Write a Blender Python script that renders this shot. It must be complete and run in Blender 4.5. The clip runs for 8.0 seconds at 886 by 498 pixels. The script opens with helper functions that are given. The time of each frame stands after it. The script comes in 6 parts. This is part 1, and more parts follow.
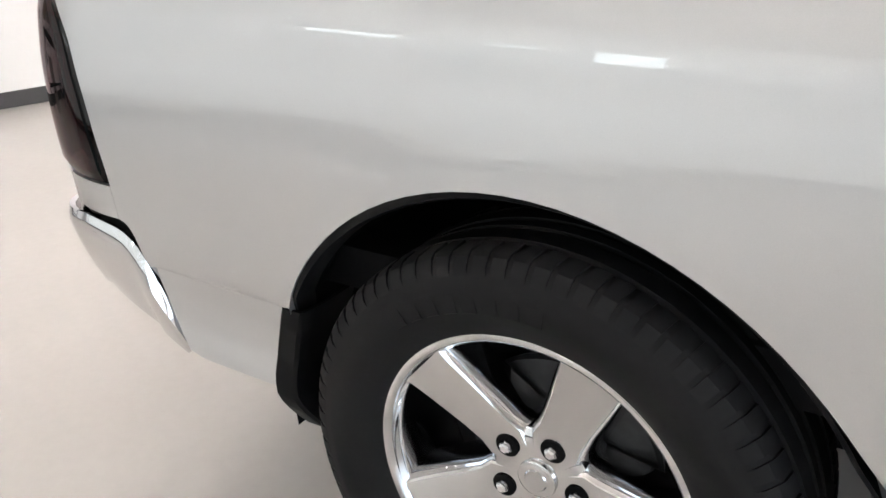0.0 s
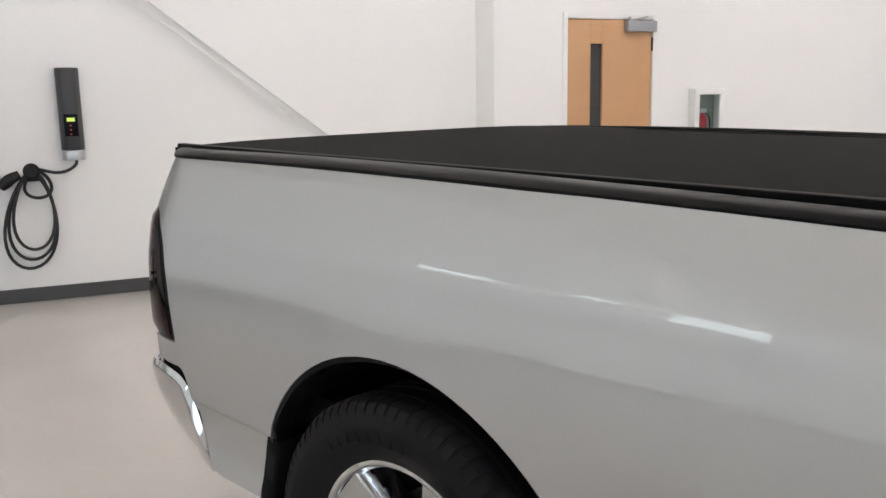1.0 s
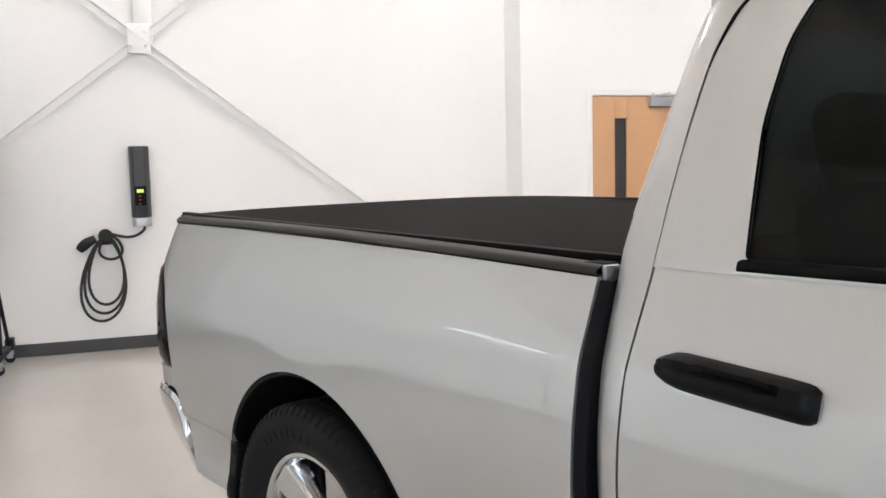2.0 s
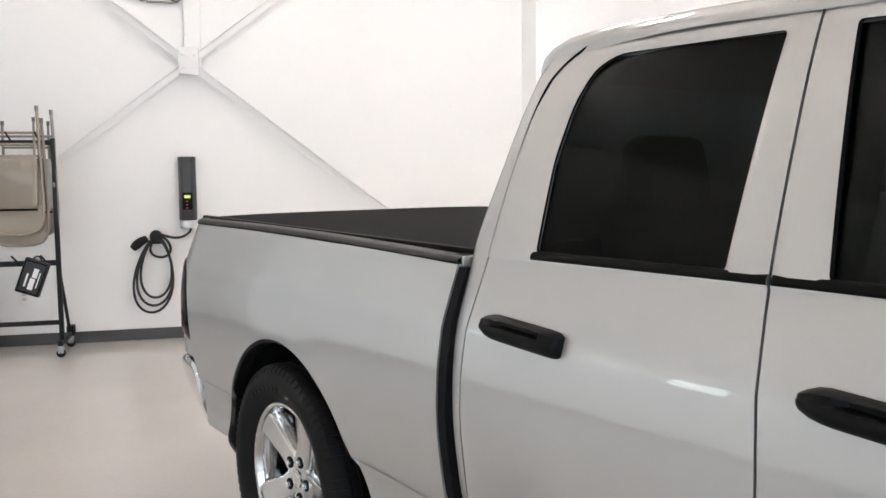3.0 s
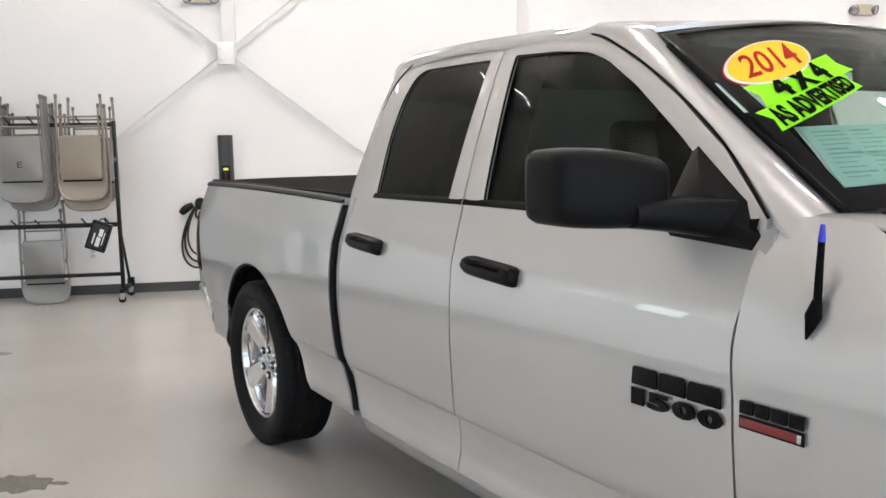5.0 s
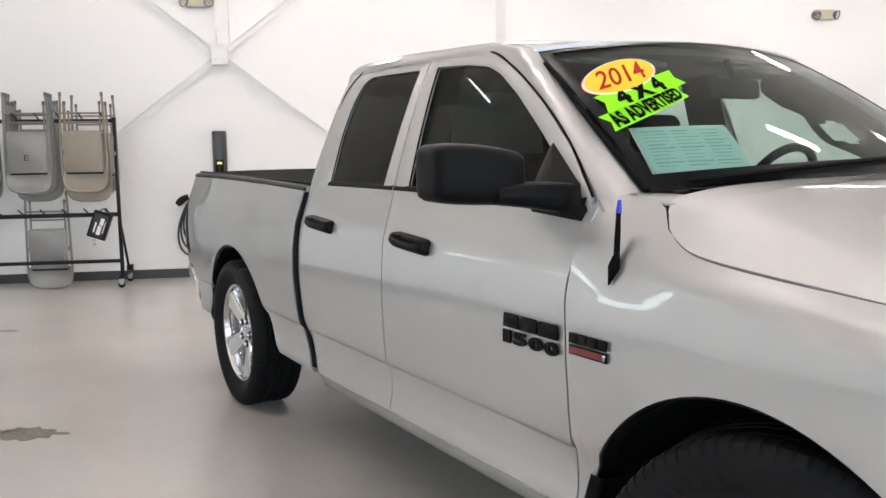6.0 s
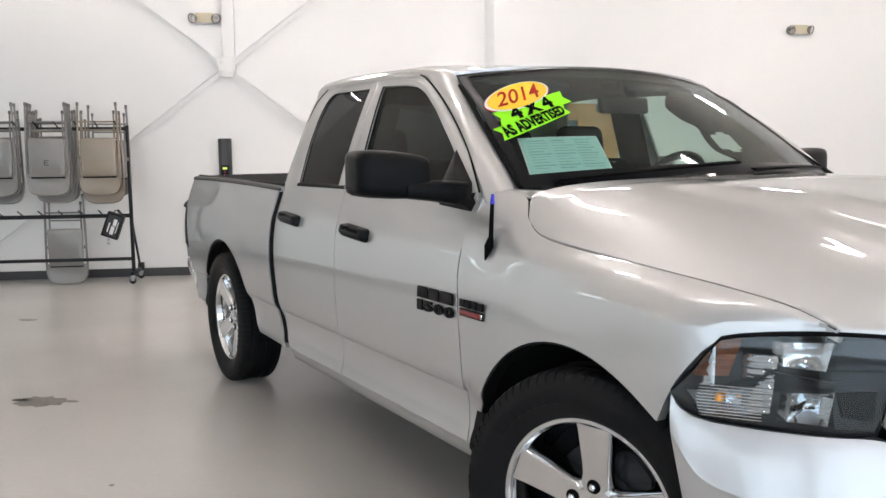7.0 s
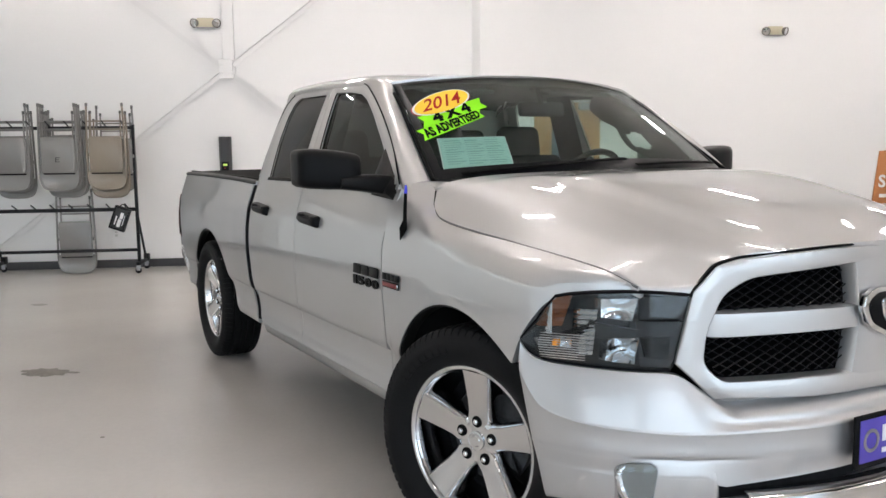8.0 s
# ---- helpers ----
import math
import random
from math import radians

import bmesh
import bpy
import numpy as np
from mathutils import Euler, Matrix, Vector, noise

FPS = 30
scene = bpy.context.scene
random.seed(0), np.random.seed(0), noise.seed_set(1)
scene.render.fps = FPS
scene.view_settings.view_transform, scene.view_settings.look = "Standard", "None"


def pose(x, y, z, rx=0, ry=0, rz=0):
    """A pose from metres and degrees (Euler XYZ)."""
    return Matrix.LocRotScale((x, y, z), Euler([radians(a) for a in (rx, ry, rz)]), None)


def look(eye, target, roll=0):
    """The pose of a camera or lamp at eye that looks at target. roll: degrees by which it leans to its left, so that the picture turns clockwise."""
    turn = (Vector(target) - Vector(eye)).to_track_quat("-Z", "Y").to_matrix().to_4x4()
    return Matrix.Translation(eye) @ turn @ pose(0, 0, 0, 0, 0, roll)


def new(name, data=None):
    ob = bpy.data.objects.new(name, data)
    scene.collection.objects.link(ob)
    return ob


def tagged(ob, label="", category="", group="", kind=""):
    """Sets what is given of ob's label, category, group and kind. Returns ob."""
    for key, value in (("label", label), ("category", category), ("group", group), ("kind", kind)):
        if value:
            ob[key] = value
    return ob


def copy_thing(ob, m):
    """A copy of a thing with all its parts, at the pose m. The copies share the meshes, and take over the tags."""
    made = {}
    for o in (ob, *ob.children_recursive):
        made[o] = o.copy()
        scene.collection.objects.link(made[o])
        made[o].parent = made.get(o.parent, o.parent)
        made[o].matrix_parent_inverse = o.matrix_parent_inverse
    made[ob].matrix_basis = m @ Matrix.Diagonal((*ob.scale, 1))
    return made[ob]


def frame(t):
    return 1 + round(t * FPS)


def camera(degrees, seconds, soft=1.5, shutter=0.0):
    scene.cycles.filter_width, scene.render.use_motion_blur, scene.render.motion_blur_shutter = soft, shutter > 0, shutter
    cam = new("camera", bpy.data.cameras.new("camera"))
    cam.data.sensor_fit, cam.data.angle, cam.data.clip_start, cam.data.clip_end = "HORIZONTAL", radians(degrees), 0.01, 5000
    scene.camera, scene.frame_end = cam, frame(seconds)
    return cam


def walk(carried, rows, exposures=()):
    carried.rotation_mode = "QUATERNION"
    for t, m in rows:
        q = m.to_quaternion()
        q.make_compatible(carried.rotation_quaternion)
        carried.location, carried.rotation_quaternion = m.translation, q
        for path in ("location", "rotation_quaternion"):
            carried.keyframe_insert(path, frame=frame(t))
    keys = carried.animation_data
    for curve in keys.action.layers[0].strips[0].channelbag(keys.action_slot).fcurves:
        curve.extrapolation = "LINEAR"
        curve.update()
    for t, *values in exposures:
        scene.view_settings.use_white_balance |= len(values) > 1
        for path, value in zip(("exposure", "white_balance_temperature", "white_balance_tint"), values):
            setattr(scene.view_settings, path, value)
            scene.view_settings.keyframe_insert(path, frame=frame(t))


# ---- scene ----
# ---- camera ----
cam = camera(54.9, 8.0)
PATH = [
    (0, (0.505, -1.893, 1.303), (-0.529, -0.392, 0.48), -2.9),
    (0.5, (0.874, -1.92, 1.326), (-0.409, -0.474, 0.815), -1.9),
    (0.6, (0.974, -1.938, 1.368), (-0.347, -0.516, 0.885), -1.7),
    (1, (1.213, -2.064, 1.419), (-0.17, -0.662, 1.068), -1.0),
    (1.5, (1.581, -2.097, 1.427), (0.119, -0.754, 1.181), -1.3),
    (1.7, (1.728, -2.083, 1.44), (0.235, -0.771, 1.222), -1.4),
    (2.8, (2.526, -2.218, 1.447), (0.929, -1.025, 1.283), -0.6),
    (3, (2.677, -2.224, 1.463), (1.064, -1.055, 1.294), -0.6),
    (3.5, (3.016, -2.325, 1.472), (1.383, -1.182, 1.301), -1.0),
    (4, (3.381, -2.318, 1.433), (1.717, -1.221, 1.267), -1.1),
    (4.5, (3.721, -2.345, 1.439), (2.034, -1.29, 1.239), -1.2),
    (5.8, (4.554, -2.395, 1.417), (2.855, -1.366, 1.185), -0.9),
    (6, (4.673, -2.435, 1.421), (2.974, -1.406, 1.19), -0.8),
    (6.5, (5.02, -2.424, 1.399), (3.307, -1.415, 1.181), -0.7),
    (7, (5.376, -2.47, 1.409), (3.654, -1.476, 1.196), -0.6),
    (7.5, (5.711, -2.472, 1.405), (3.981, -1.492, 1.195), -0.6),
    (8, (6.052, -2.44, 1.409), (4.312, -1.48, 1.188), -0.7),
]
walk(cam, [(t, look(eye, target, roll)) for t, eye, target, roll in PATH], exposures=[(0.0, 1.00), (0.3, 0.72), (0.6, 0.44), (1.0, 0.30), (1.5, 0.52), (3.0, 0.56), (4.5, 0.56), (6.0, 0.55), (7.0, 0.45), (8.0, 0.33)])

# ---- light ----
world = bpy.data.worlds.new("daylight")
scene.world = world
world.use_nodes = True
_sky = world.node_tree.nodes.new("ShaderNodeTexSky")
_sky.sky_type, _sky.sun_disc = "NISHITA", False
_sky.sun_elevation, _sky.sun_rotation = radians(40), radians(120)
_bg = world.node_tree.nodes["Background"]
world.node_tree.links.new(_sky.outputs[0], _bg.inputs[0])
_bg.inputs[1].default_value = 0.12
scene.view_settings.exposure = 0.0

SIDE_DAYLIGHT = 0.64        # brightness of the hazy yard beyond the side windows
LAMP_POWER, WALL_POWER, UP_FILL, AISLE_FILL = 46.0, 96.0, 105.0, 300.0        # emission of the hanging strips: down, down near the back wall; added fill: up, up over the aisle


# ---- small tools ----
def part(name, bm, material, parent, label="", angle=38, kind=""):
    """Links a bmesh as one mesh object under a thing or a part."""
    me = bpy.data.meshes.new(name)
    bm.to_mesh(me)
    bm.free()
    return part_of(name, me, material, parent, label, angle, kind)


def part_of(name, me, material, parent, label="", angle=38, kind=""):
    if material is not None and not me.materials:
        me.materials.append(material)
    if angle:
        me.shade_smooth()
        me.set_sharp_from_angle(angle=radians(angle))
    ob = new(name, me)
    ob.parent = parent
    return tagged(ob, label=label, kind=kind)


def thing(name, label, category, m=None, group="", kind=""):
    ob = new(name)
    ob.empty_display_size = 0.1
    if m is not None:
        ob.matrix_basis = m
    return tagged(ob, label, category, group, kind)


def hermite(xs, ys):
    """A smooth curve through points that does not overshoot."""
    xs, ys = np.array(xs, float), np.array(ys, float)
    h, d = np.diff(xs), np.diff(ys) / np.diff(xs)
    m = np.zeros(len(xs))
    m[0], m[-1] = d[0], d[-1]
    for k in range(1, len(xs) - 1):
        if d[k - 1] * d[k] > 0:
            a, b = 2 * h[k] + h[k - 1], h[k] + 2 * h[k - 1]
            m[k] = (a + b) / (a / d[k - 1] + b / d[k])

    def at(x):
        x = min(max(float(x), xs[0]), xs[-1])
        k = min(int(np.searchsorted(xs, x, side="right")) - 1, len(xs) - 2)
        t = (x - xs[k]) / h[k]
        return float((1 + 2 * t) * (1 - t) ** 2 * ys[k] + t * (1 - t) ** 2 * h[k] * m[k]
                     + t * t * (3 - 2 * t) * ys[k + 1] + t * t * (t - 1) * h[k] * m[k + 1])
    return at


def spline(points, n):
    """n points along a Catmull-Rom curve through the given ones."""
    p = [Vector(q) for q in points]
    p = [2 * p[0] - p[1], *p, 2 * p[-1] - p[-2]]
    out = []
    for i in range(n):
        t = i / (n - 1) * (len(p) - 3)
        k = min(int(t), len(p) - 4)
        t -= k
        a, b, c, d = p[k:k + 4]
        out.append(0.5 * (2 * b + (c - a) * t + (2 * a - 5 * b + 4 * c - d) * t * t + (3 * b - a - 3 * c + d) * t ** 3))
    return out


def loft(rows, nu, nv):
    """A fine grid through a coarse one."""
    fine = [spline(r, nu) for r in rows]
    return [list(col) for col in zip(*[spline([r[i] for r in fine], nv) for i in range(nu)])]


def add_grid(bm, rows, skirt=None, closed=False):
    """A surface through rows of points; skirt: a vector by which its border is folded in."""
    vs = [[bm.verts.new(p) for p in r] for r in rows]
    n, m = len(vs), len(vs[0])
    for i in range(n - (0 if closed else 1)):
        for j in range(m - 1):
            q = [vs[i][j], vs[(i + 1) % n][j], vs[(i + 1) % n][j + 1], vs[i][j + 1]]
            bm.faces.new(q)
    if skirt is not None:
        loop = vs[0][:] + [r[-1] for r in vs[1:]] + vs[-1][-2::-1] + [r[0] for r in vs[-2:0:-1]]
        low = [bm.verts.new(v.co + Vector(skirt(v.co) if callable(skirt) else skirt)) for v in loop]
        for i in range(len(loop)):
            j = (i + 1) % len(loop)
            bm.faces.new((loop[i], loop[j], low[j], low[i]))
    return vs


def grid_bm(rows, skirt=None, closed=False):
    bm = bmesh.new()
    add_grid(bm, rows, skirt, closed)
    bmesh.ops.remove_doubles(bm, verts=bm.verts, dist=1e-5)
    return bm


def slab(rows, thick):
    """A closed sheet of some thickness from a grid, pushed along its own normals."""
    bm = grid_bm(rows)
    bm.normal_update()
    bmesh.ops.solidify(bm, geom=bm.faces[:], thickness=thick)
    return bm


def box_bm(x0, y0, z0, x1, y1, z1, bevel=0.0, seg=2):
    bm = bmesh.new()
    bmesh.ops.create_cube(bm, size=1.0)
    for v in bm.verts:
        v.co = Vector(((x0 + x1) / 2 + v.co.x * (x1 - x0), (y0 + y1) / 2 + v.co.y * (y1 - y0), (z0 + z1) / 2 + v.co.z * (z1 - z0)))
    if bevel:
        bmesh.ops.bevel(bm, geom=bm.edges[:], offset=bevel, segments=seg, affect="EDGES", profile=0.5)
    return bm


def join(*bms):
    out = bmesh.new()
    for b in bms:
        me = bpy.data.meshes.new("tmp")
        b.to_mesh(me)
        b.free()
        out.from_mesh(me)
        bpy.data.meshes.remove(me)
    return out


def moved(bm, m):
    bmesh.ops.transform(bm, matrix=m, verts=bm.verts)
    return bm


def prism_bm(outline, depth, axis="y", bevel=0.0, seg=2):
    """A flat outline given in two axes, with a thickness along the third from 0 to depth."""
    bm = bmesh.new()
    put = {"x": lambda a, b, c: (c, a, b), "y": lambda a, b, c: (a, c, b), "z": lambda a, b, c: (a, b, c)}[axis]
    vs = [bm.verts.new(put(a, b, 0)) for a, b in outline]
    f = bm.faces.new(vs)
    r = bmesh.ops.extrude_face_region(bm, geom=[f])
    bmesh.ops.translate(bm, verts=[g for g in r["geom"] if isinstance(g, bmesh.types.BMVert)], vec=put(0, 0, depth))
    bmesh.ops.recalc_face_normals(bm, faces=bm.faces)
    if bevel:
        bmesh.ops.bevel(bm, geom=bm.edges[:], offset=bevel, segments=seg, affect="EDGES", profile=0.5)
    return bm


def tube_bm(points, radius, seg=10, fine=0, closed=False):
    """A round tube along points."""
    p = spline(points, fine) if fine else [Vector(q) for q in points]
    rings = []
    up = Vector((0.13, 0.29, 0.95))
    for i, q in enumerate(p):
        a = p[(i - 1) % len(p)] if closed else p[max(i - 1, 0)]
        b = p[(i + 1) % len(p)] if closed else p[min(i + 1, len(p) - 1)]
        d = (b - a).normalized()
        s = d.cross(up).normalized()
        u = s.cross(d)
        r = radius(i / (len(p) - 1)) if callable(radius) else radius
        rings.append([q + r * (math.cos(k * 2 * math.pi / seg) * s + math.sin(k * 2 * math.pi / seg) * u) for k in range(seg + 1)])
    bm = grid_bm(rings, closed=closed)
    if not closed:
        bmesh.ops.holes_fill(bm, edges=[e for e in bm.edges if e.is_boundary], sides=0)
    return bm


def lathe_bm(profile, seg=64, axis="y"):
    """A body of revolution: profile of (radius, along)."""
    rows = []
    for k in range(seg):
        a = 2 * math.pi * k / seg
        rows.append([(r * math.cos(a), h, r * math.sin(a)) if axis == "y" else (r * math.cos(a), r * math.sin(a), h) for r, h in profile])
    bm = grid_bm(rows, closed=True)
    bmesh.ops.dissolve_degenerate(bm, dist=1e-6, edges=bm.edges)
    return bm


def ring_outline(outer, inner, n=0, steps=3):
    """Strips from an inner outline to an outer one, both seen from the inner one's middle."""
    def cast(poly, c, a):
        best, d = None, Vector((math.cos(a), math.sin(a)))
        for p, q in zip(poly, poly[1:] + poly[:1]):
            e = q - p
            den = d.x * e.y - d.y * e.x
            if abs(den) < 1e-12:
                continue
            w = p - c
            t, s = (w.x * e.y - w.y * e.x) / den, (w.x * d.y - w.y * d.x) / den
            if t > 0 and -1e-6 <= s <= 1 + 1e-6 and (best is None or t < best):
                best = t
        return c + d * best
    outer, inner = [Vector(p) for p in outer], [Vector(p) for p in inner]
    c = sum(inner, Vector((0, 0))) / len(inner)
    angles = sorted({round(math.atan2(p.y - c.y, p.x - c.x), 5) for p in outer + inner} | {round(-math.pi + k * 2 * math.pi / 96, 5) for k in range(96)})
    return [[cast(inner, c, a).lerp(cast(outer, c, a), k / steps) for k in range(steps + 1)] for a in angles]


def rounded(points, r, seg=4, tight=1.0):
    """An outline with its corners rounded off; tight: share of the radius at sharp corners."""
    out, n = [], len(points)
    for i in range(n):
        p, a, b = Vector(points[i]), Vector(points[i - 1]), Vector(points[(i + 1) % n])
        size = r * (tight if (a - p).normalized().dot((b - p).normalized()) > -0.5 else 1.0)
        ra = min(size, (a - p).length * 0.45, (b - p).length * 0.45)
        p0, p1 = p + (a - p).normalized() * ra, p + (b - p).normalized() * ra
        for k in range(seg + 1):
            t = k / seg
            out.append((1 - t) ** 2 * p0 + 2 * t * (1 - t) * p + t * t * p1)
    return out


def text_mesh(body, size, depth=0.0, bold=0.0, shear=0.0, space=1.0):
    cu = bpy.data.curves.new("lettering", "FONT")
    cu.body, cu.size, cu.extrude, cu.offset, cu.shear, cu.space_character = body, size, depth, bold, shear, space
    cu.align_x, cu.align_y, cu.resolution_u = "CENTER", "CENTER", 3
    ob = bpy.data.objects.new("lettering", cu)
    scene.collection.objects.link(ob)
    me = bpy.data.meshes.new_from_object(ob.evaluated_get(bpy.context.evaluated_depsgraph_get()))
    bpy.data.objects.remove(ob)
    bpy.data.curves.remove(cu)
    return me


def text_bm(*args, **kw):
    bm = bmesh.new()
    me = text_mesh(*args, **kw)
    bm.from_mesh(me)
    bpy.data.meshes.remove(me)
    return bm


# ---- materials ----
def material(name, color, rough=0.5, metal=0.0, grain=0.0, grain_scale=60.0, stain=0.0, stain_scale=1.5, bump=0.0, bump_scale=200.0,
             coat=0.0, coat_rough=0.03, rough_var=0.0, spec=0.5, emit=0.0, emit_color=None, bump_dist=0.001):
    m = bpy.data.materials.new(name)
    m.use_nodes = True
    nt = m.node_tree
    b = nt.nodes["Principled BSDF"]
    b.inputs["Base Color"].default_value = (*color, 1)
    b.inputs["Roughness"].default_value = rough
    b.inputs["Metallic"].default_value = metal
    b.inputs["Coat Weight"].default_value = coat
    b.inputs["Coat Roughness"].default_value = coat_rough
    b.inputs["Specular IOR Level"].default_value = spec
    if emit:
        b.inputs["Emission Color"].default_value = (*(emit_color or color), 1)
        b.inputs["Emission Strength"].default_value = emit
    geo = nt.nodes.new("ShaderNodeTexCoord")

    def noise_at(scale, detail=4.0):
        n = nt.nodes.new("ShaderNodeTexNoise")
        n.inputs["Scale"].default_value, n.inputs["Detail"].default_value = scale, detail
        nt.links.new(geo.outputs["Object"], n.inputs["Vector"])
        return n.outputs["Fac"]

    last = None
    for amount, scale in ((grain, grain_scale), (stain, stain_scale)):
        if not amount:
            continue
        ramp = nt.nodes.new("ShaderNodeMapRange")
        ramp.inputs["From Min"].default_value, ramp.inputs["From Max"].default_value = 0.1, 0.9
        ramp.inputs["To Min"].default_value, ramp.inputs["To Max"].default_value = 1 - amount, 1 + amount
        nt.links.new(noise_at(scale), ramp.inputs["Value"])
        mix = nt.nodes.new("ShaderNodeVectorMath")
        mix.operation = "MULTIPLY"
        if last is None:
            mix.inputs[0].default_value = color
        else:
            nt.links.new(last, mix.inputs[0])
        nt.links.new(ramp.outputs[0], mix.inputs[1])
        last = mix.outputs[0]
    if last is not None:
        nt.links.new(last, b.inputs["Base Color"])
    if rough_var:
        ramp = nt.nodes.new("ShaderNodeMapRange")
        ramp.inputs["From Min"].default_value, ramp.inputs["From Max"].default_value = 0.1, 0.9
        ramp.inputs["To Min"].default_value, ramp.inputs["To Max"].default_value = rough - rough_var, rough + rough_var
        nt.links.new(noise_at(stain_scale * 2.3), ramp.inputs["Value"])
        nt.links.new(ramp.outputs[0], b.inputs["Roughness"])
    if bump:
        bp = nt.nodes.new("ShaderNodeBump")
        bp.inputs["Strength"].default_value, bp.inputs["Distance"].default_value = bump, bump_dist
        nt.links.new(noise_at(bump_scale, 3.0), bp.inputs["Height"])
        nt.links.new(bp.outputs[0], b.inputs["Normal"])
    return m


def glass(name, tint, gloss=0.04, rough=0.0):
    """Clear or tinted pane: straight-through light and a mirror image that grows at a glancing angle."""
    m = bpy.data.materials.new(name)
    m.use_nodes = True
    nt = m.node_tree
    nt.nodes.remove(nt.nodes["Principled BSDF"])
    clear, shine, mix = nt.nodes.new("ShaderNodeBsdfTransparent"), nt.nodes.new("ShaderNodeBsdfGlossy"), nt.nodes.new("ShaderNodeMixShader")
    clear.inputs[0].default_value = (*tint, 1)
    shine.inputs["Roughness"].default_value = rough
    face = nt.nodes.new("ShaderNodeLayerWeight")
    face.inputs[0].default_value = 0.5
    power, scale = nt.nodes.new("ShaderNodeMath"), nt.nodes.new("ShaderNodeMath")
    power.operation, power.inputs[1].default_value = "POWER", 5.0
    scale.operation, scale.inputs[1].default_value, scale.inputs[2].default_value = "MULTIPLY_ADD", 0.7, gloss
    nt.links.new(face.outputs["Facing"], power.inputs[0])
    nt.links.new(power.outputs[0], scale.inputs[0])
    nt.links.new(scale.outputs[0], mix.inputs[0])
    nt.links.new(clear.outputs[0], mix.inputs[1])
    nt.links.new(shine.outputs[0], mix.inputs[2])
    nt.links.new(mix.outputs[0], nt.nodes["Material Output"].inputs[0])
    return m


PAINT = material("silver paint", (0.56, 0.56, 0.56), 0.42, 0.80, grain=0.06, grain_scale=900, stain=0.015, stain_scale=2, coat=1.0, coat_rough=0.015)
PAINT.node_tree.nodes["Principled BSDF"].inputs["Coat IOR"].default_value = 1.66
PAINT.node_tree.nodes["Principled BSDF"].inputs["Specular Tint"].default_value = (0.2, 0.2, 0.2, 1)
PLASTIC_PAINT = material("silver painted plastic", (0.56, 0.56, 0.565), 0.44, 0.80, grain=0.06, grain_scale=900, stain=0.02, stain_scale=2, coat=1.0, coat_rough=0.10)
PLASTIC_PAINT.node_tree.nodes["Principled BSDF"].inputs["Coat IOR"].default_value = 1.6
PLASTIC_PAINT.node_tree.nodes["Principled BSDF"].inputs["Specular Tint"].default_value = (0.2, 0.2, 0.2, 1)
BLACK = material("black textured plastic", (0.004, 0.004, 0.0045), 0.40, 0, spec=0.10, grain=0.12, grain_scale=300, bump=0.05, bump_scale=900, stain=0.1, stain_scale=6)
GLOSSY = material("smooth black plastic", (0.004, 0.004, 0.005), 0.28, 0, spec=0.08, stain=0.1, stain_scale=9)
SEAL = material("black rubber seal", (0.004, 0.004, 0.004), 0.5, 0, spec=0.04, grain=0.1, grain_scale=200)
DARK = material("dark underbody", (0.008, 0.008, 0.009), 0.9, 0, spec=0.15, grain=0.3, grain_scale=40, stain=0.3, stain_scale=4)
VINYL = material("black vinyl cover", (0.009, 0.009, 0.009), 0.85, 0, spec=0.04, grain=0.15, grain_scale=500, stain=0.12, stain_scale=3, bump=0.08, bump_scale=1400)
TYRE = material("black tyre rubber", (0.009, 0.009, 0.0095), 0.6, 0, spec=0.1, grain=0.15, grain_scale=150, stain=0.2, stain_scale=7, bump=0.05, bump_scale=500)
CHROME = material("polished chrome", (0.66, 0.66, 0.67), 0.07, 1.0, stain=0.03, stain_scale=8, rough_var=0.03)
STEEL = material("dull steel", (0.35, 0.35, 0.36), 0.4, 1.0, grain=0.1, grain_scale=80)
NUT = material("bright lug nut", (0.75, 0.75, 0.76), 0.2, 1.0, grain=0.05, grain_scale=100)
TINT_DARK = glass("dark tinted glass", (0.22, 0.25, 0.26), 0.014)
TINT_MID = glass("tinted front glass", (0.37, 0.42, 0.40), 0.014)
TINT_LIGHT = glass("light tinted glass", (0.80, 0.86, 0.83))
SCREEN = glass("windscreen glass", (0.80, 0.87, 0.85), 0.016)
LENS = glass("clear lamp lens", (0.88, 0.90, 0.91), 0.03)
TAIL = glass("smoked red lens", (0.34, 0.14, 0.16), 0.035)
CLOTH = material("dark grey cloth", (0.009, 0.009, 0.010), 0.9, 0, grain=0.25, grain_scale=400, stain=0.1, stain_scale=10)
TRIM = material("dark grey cabin plastic", (0.013, 0.0135, 0.014), 0.6, 0, spec=0.15, grain=0.1, grain_scale=200, stain=0.1, stain_scale=5)
LINER = material("grey headliner", (0.09, 0.09, 0.087), 0.9, 0, grain=0.1, grain_scale=300)


# ---- the shape of the pickup: x forward, right-hand side at -y, rear axle at x = 0, front axle at x = 3.569 ----
WHEELBASE, AXLE_Z, TYRE_R = 3.569, 0.408, 0.41
REAR_ARCH, FRONT_ARCH = (0.0, 0.40, 0.508), (3.510, 0.355, 0.530)
_side = hermite([0.33, 0.40, 0.435, 0.46, 0.50, 0.55, 0.604, 0.612, 0.619, 0.640, 0.75, 0.88, 0.97, 1.05, 1.09, 1.115, 1.14, 1.20, 1.28],
                [0.925, 0.958, 0.980, 0.977, 0.969, 0.968, 0.973, 0.974, 0.987, 0.993, 1.001, 1.007, 1.004, 0.9945, 0.988, 0.9805, 0.972, 0.9515, 0.925])
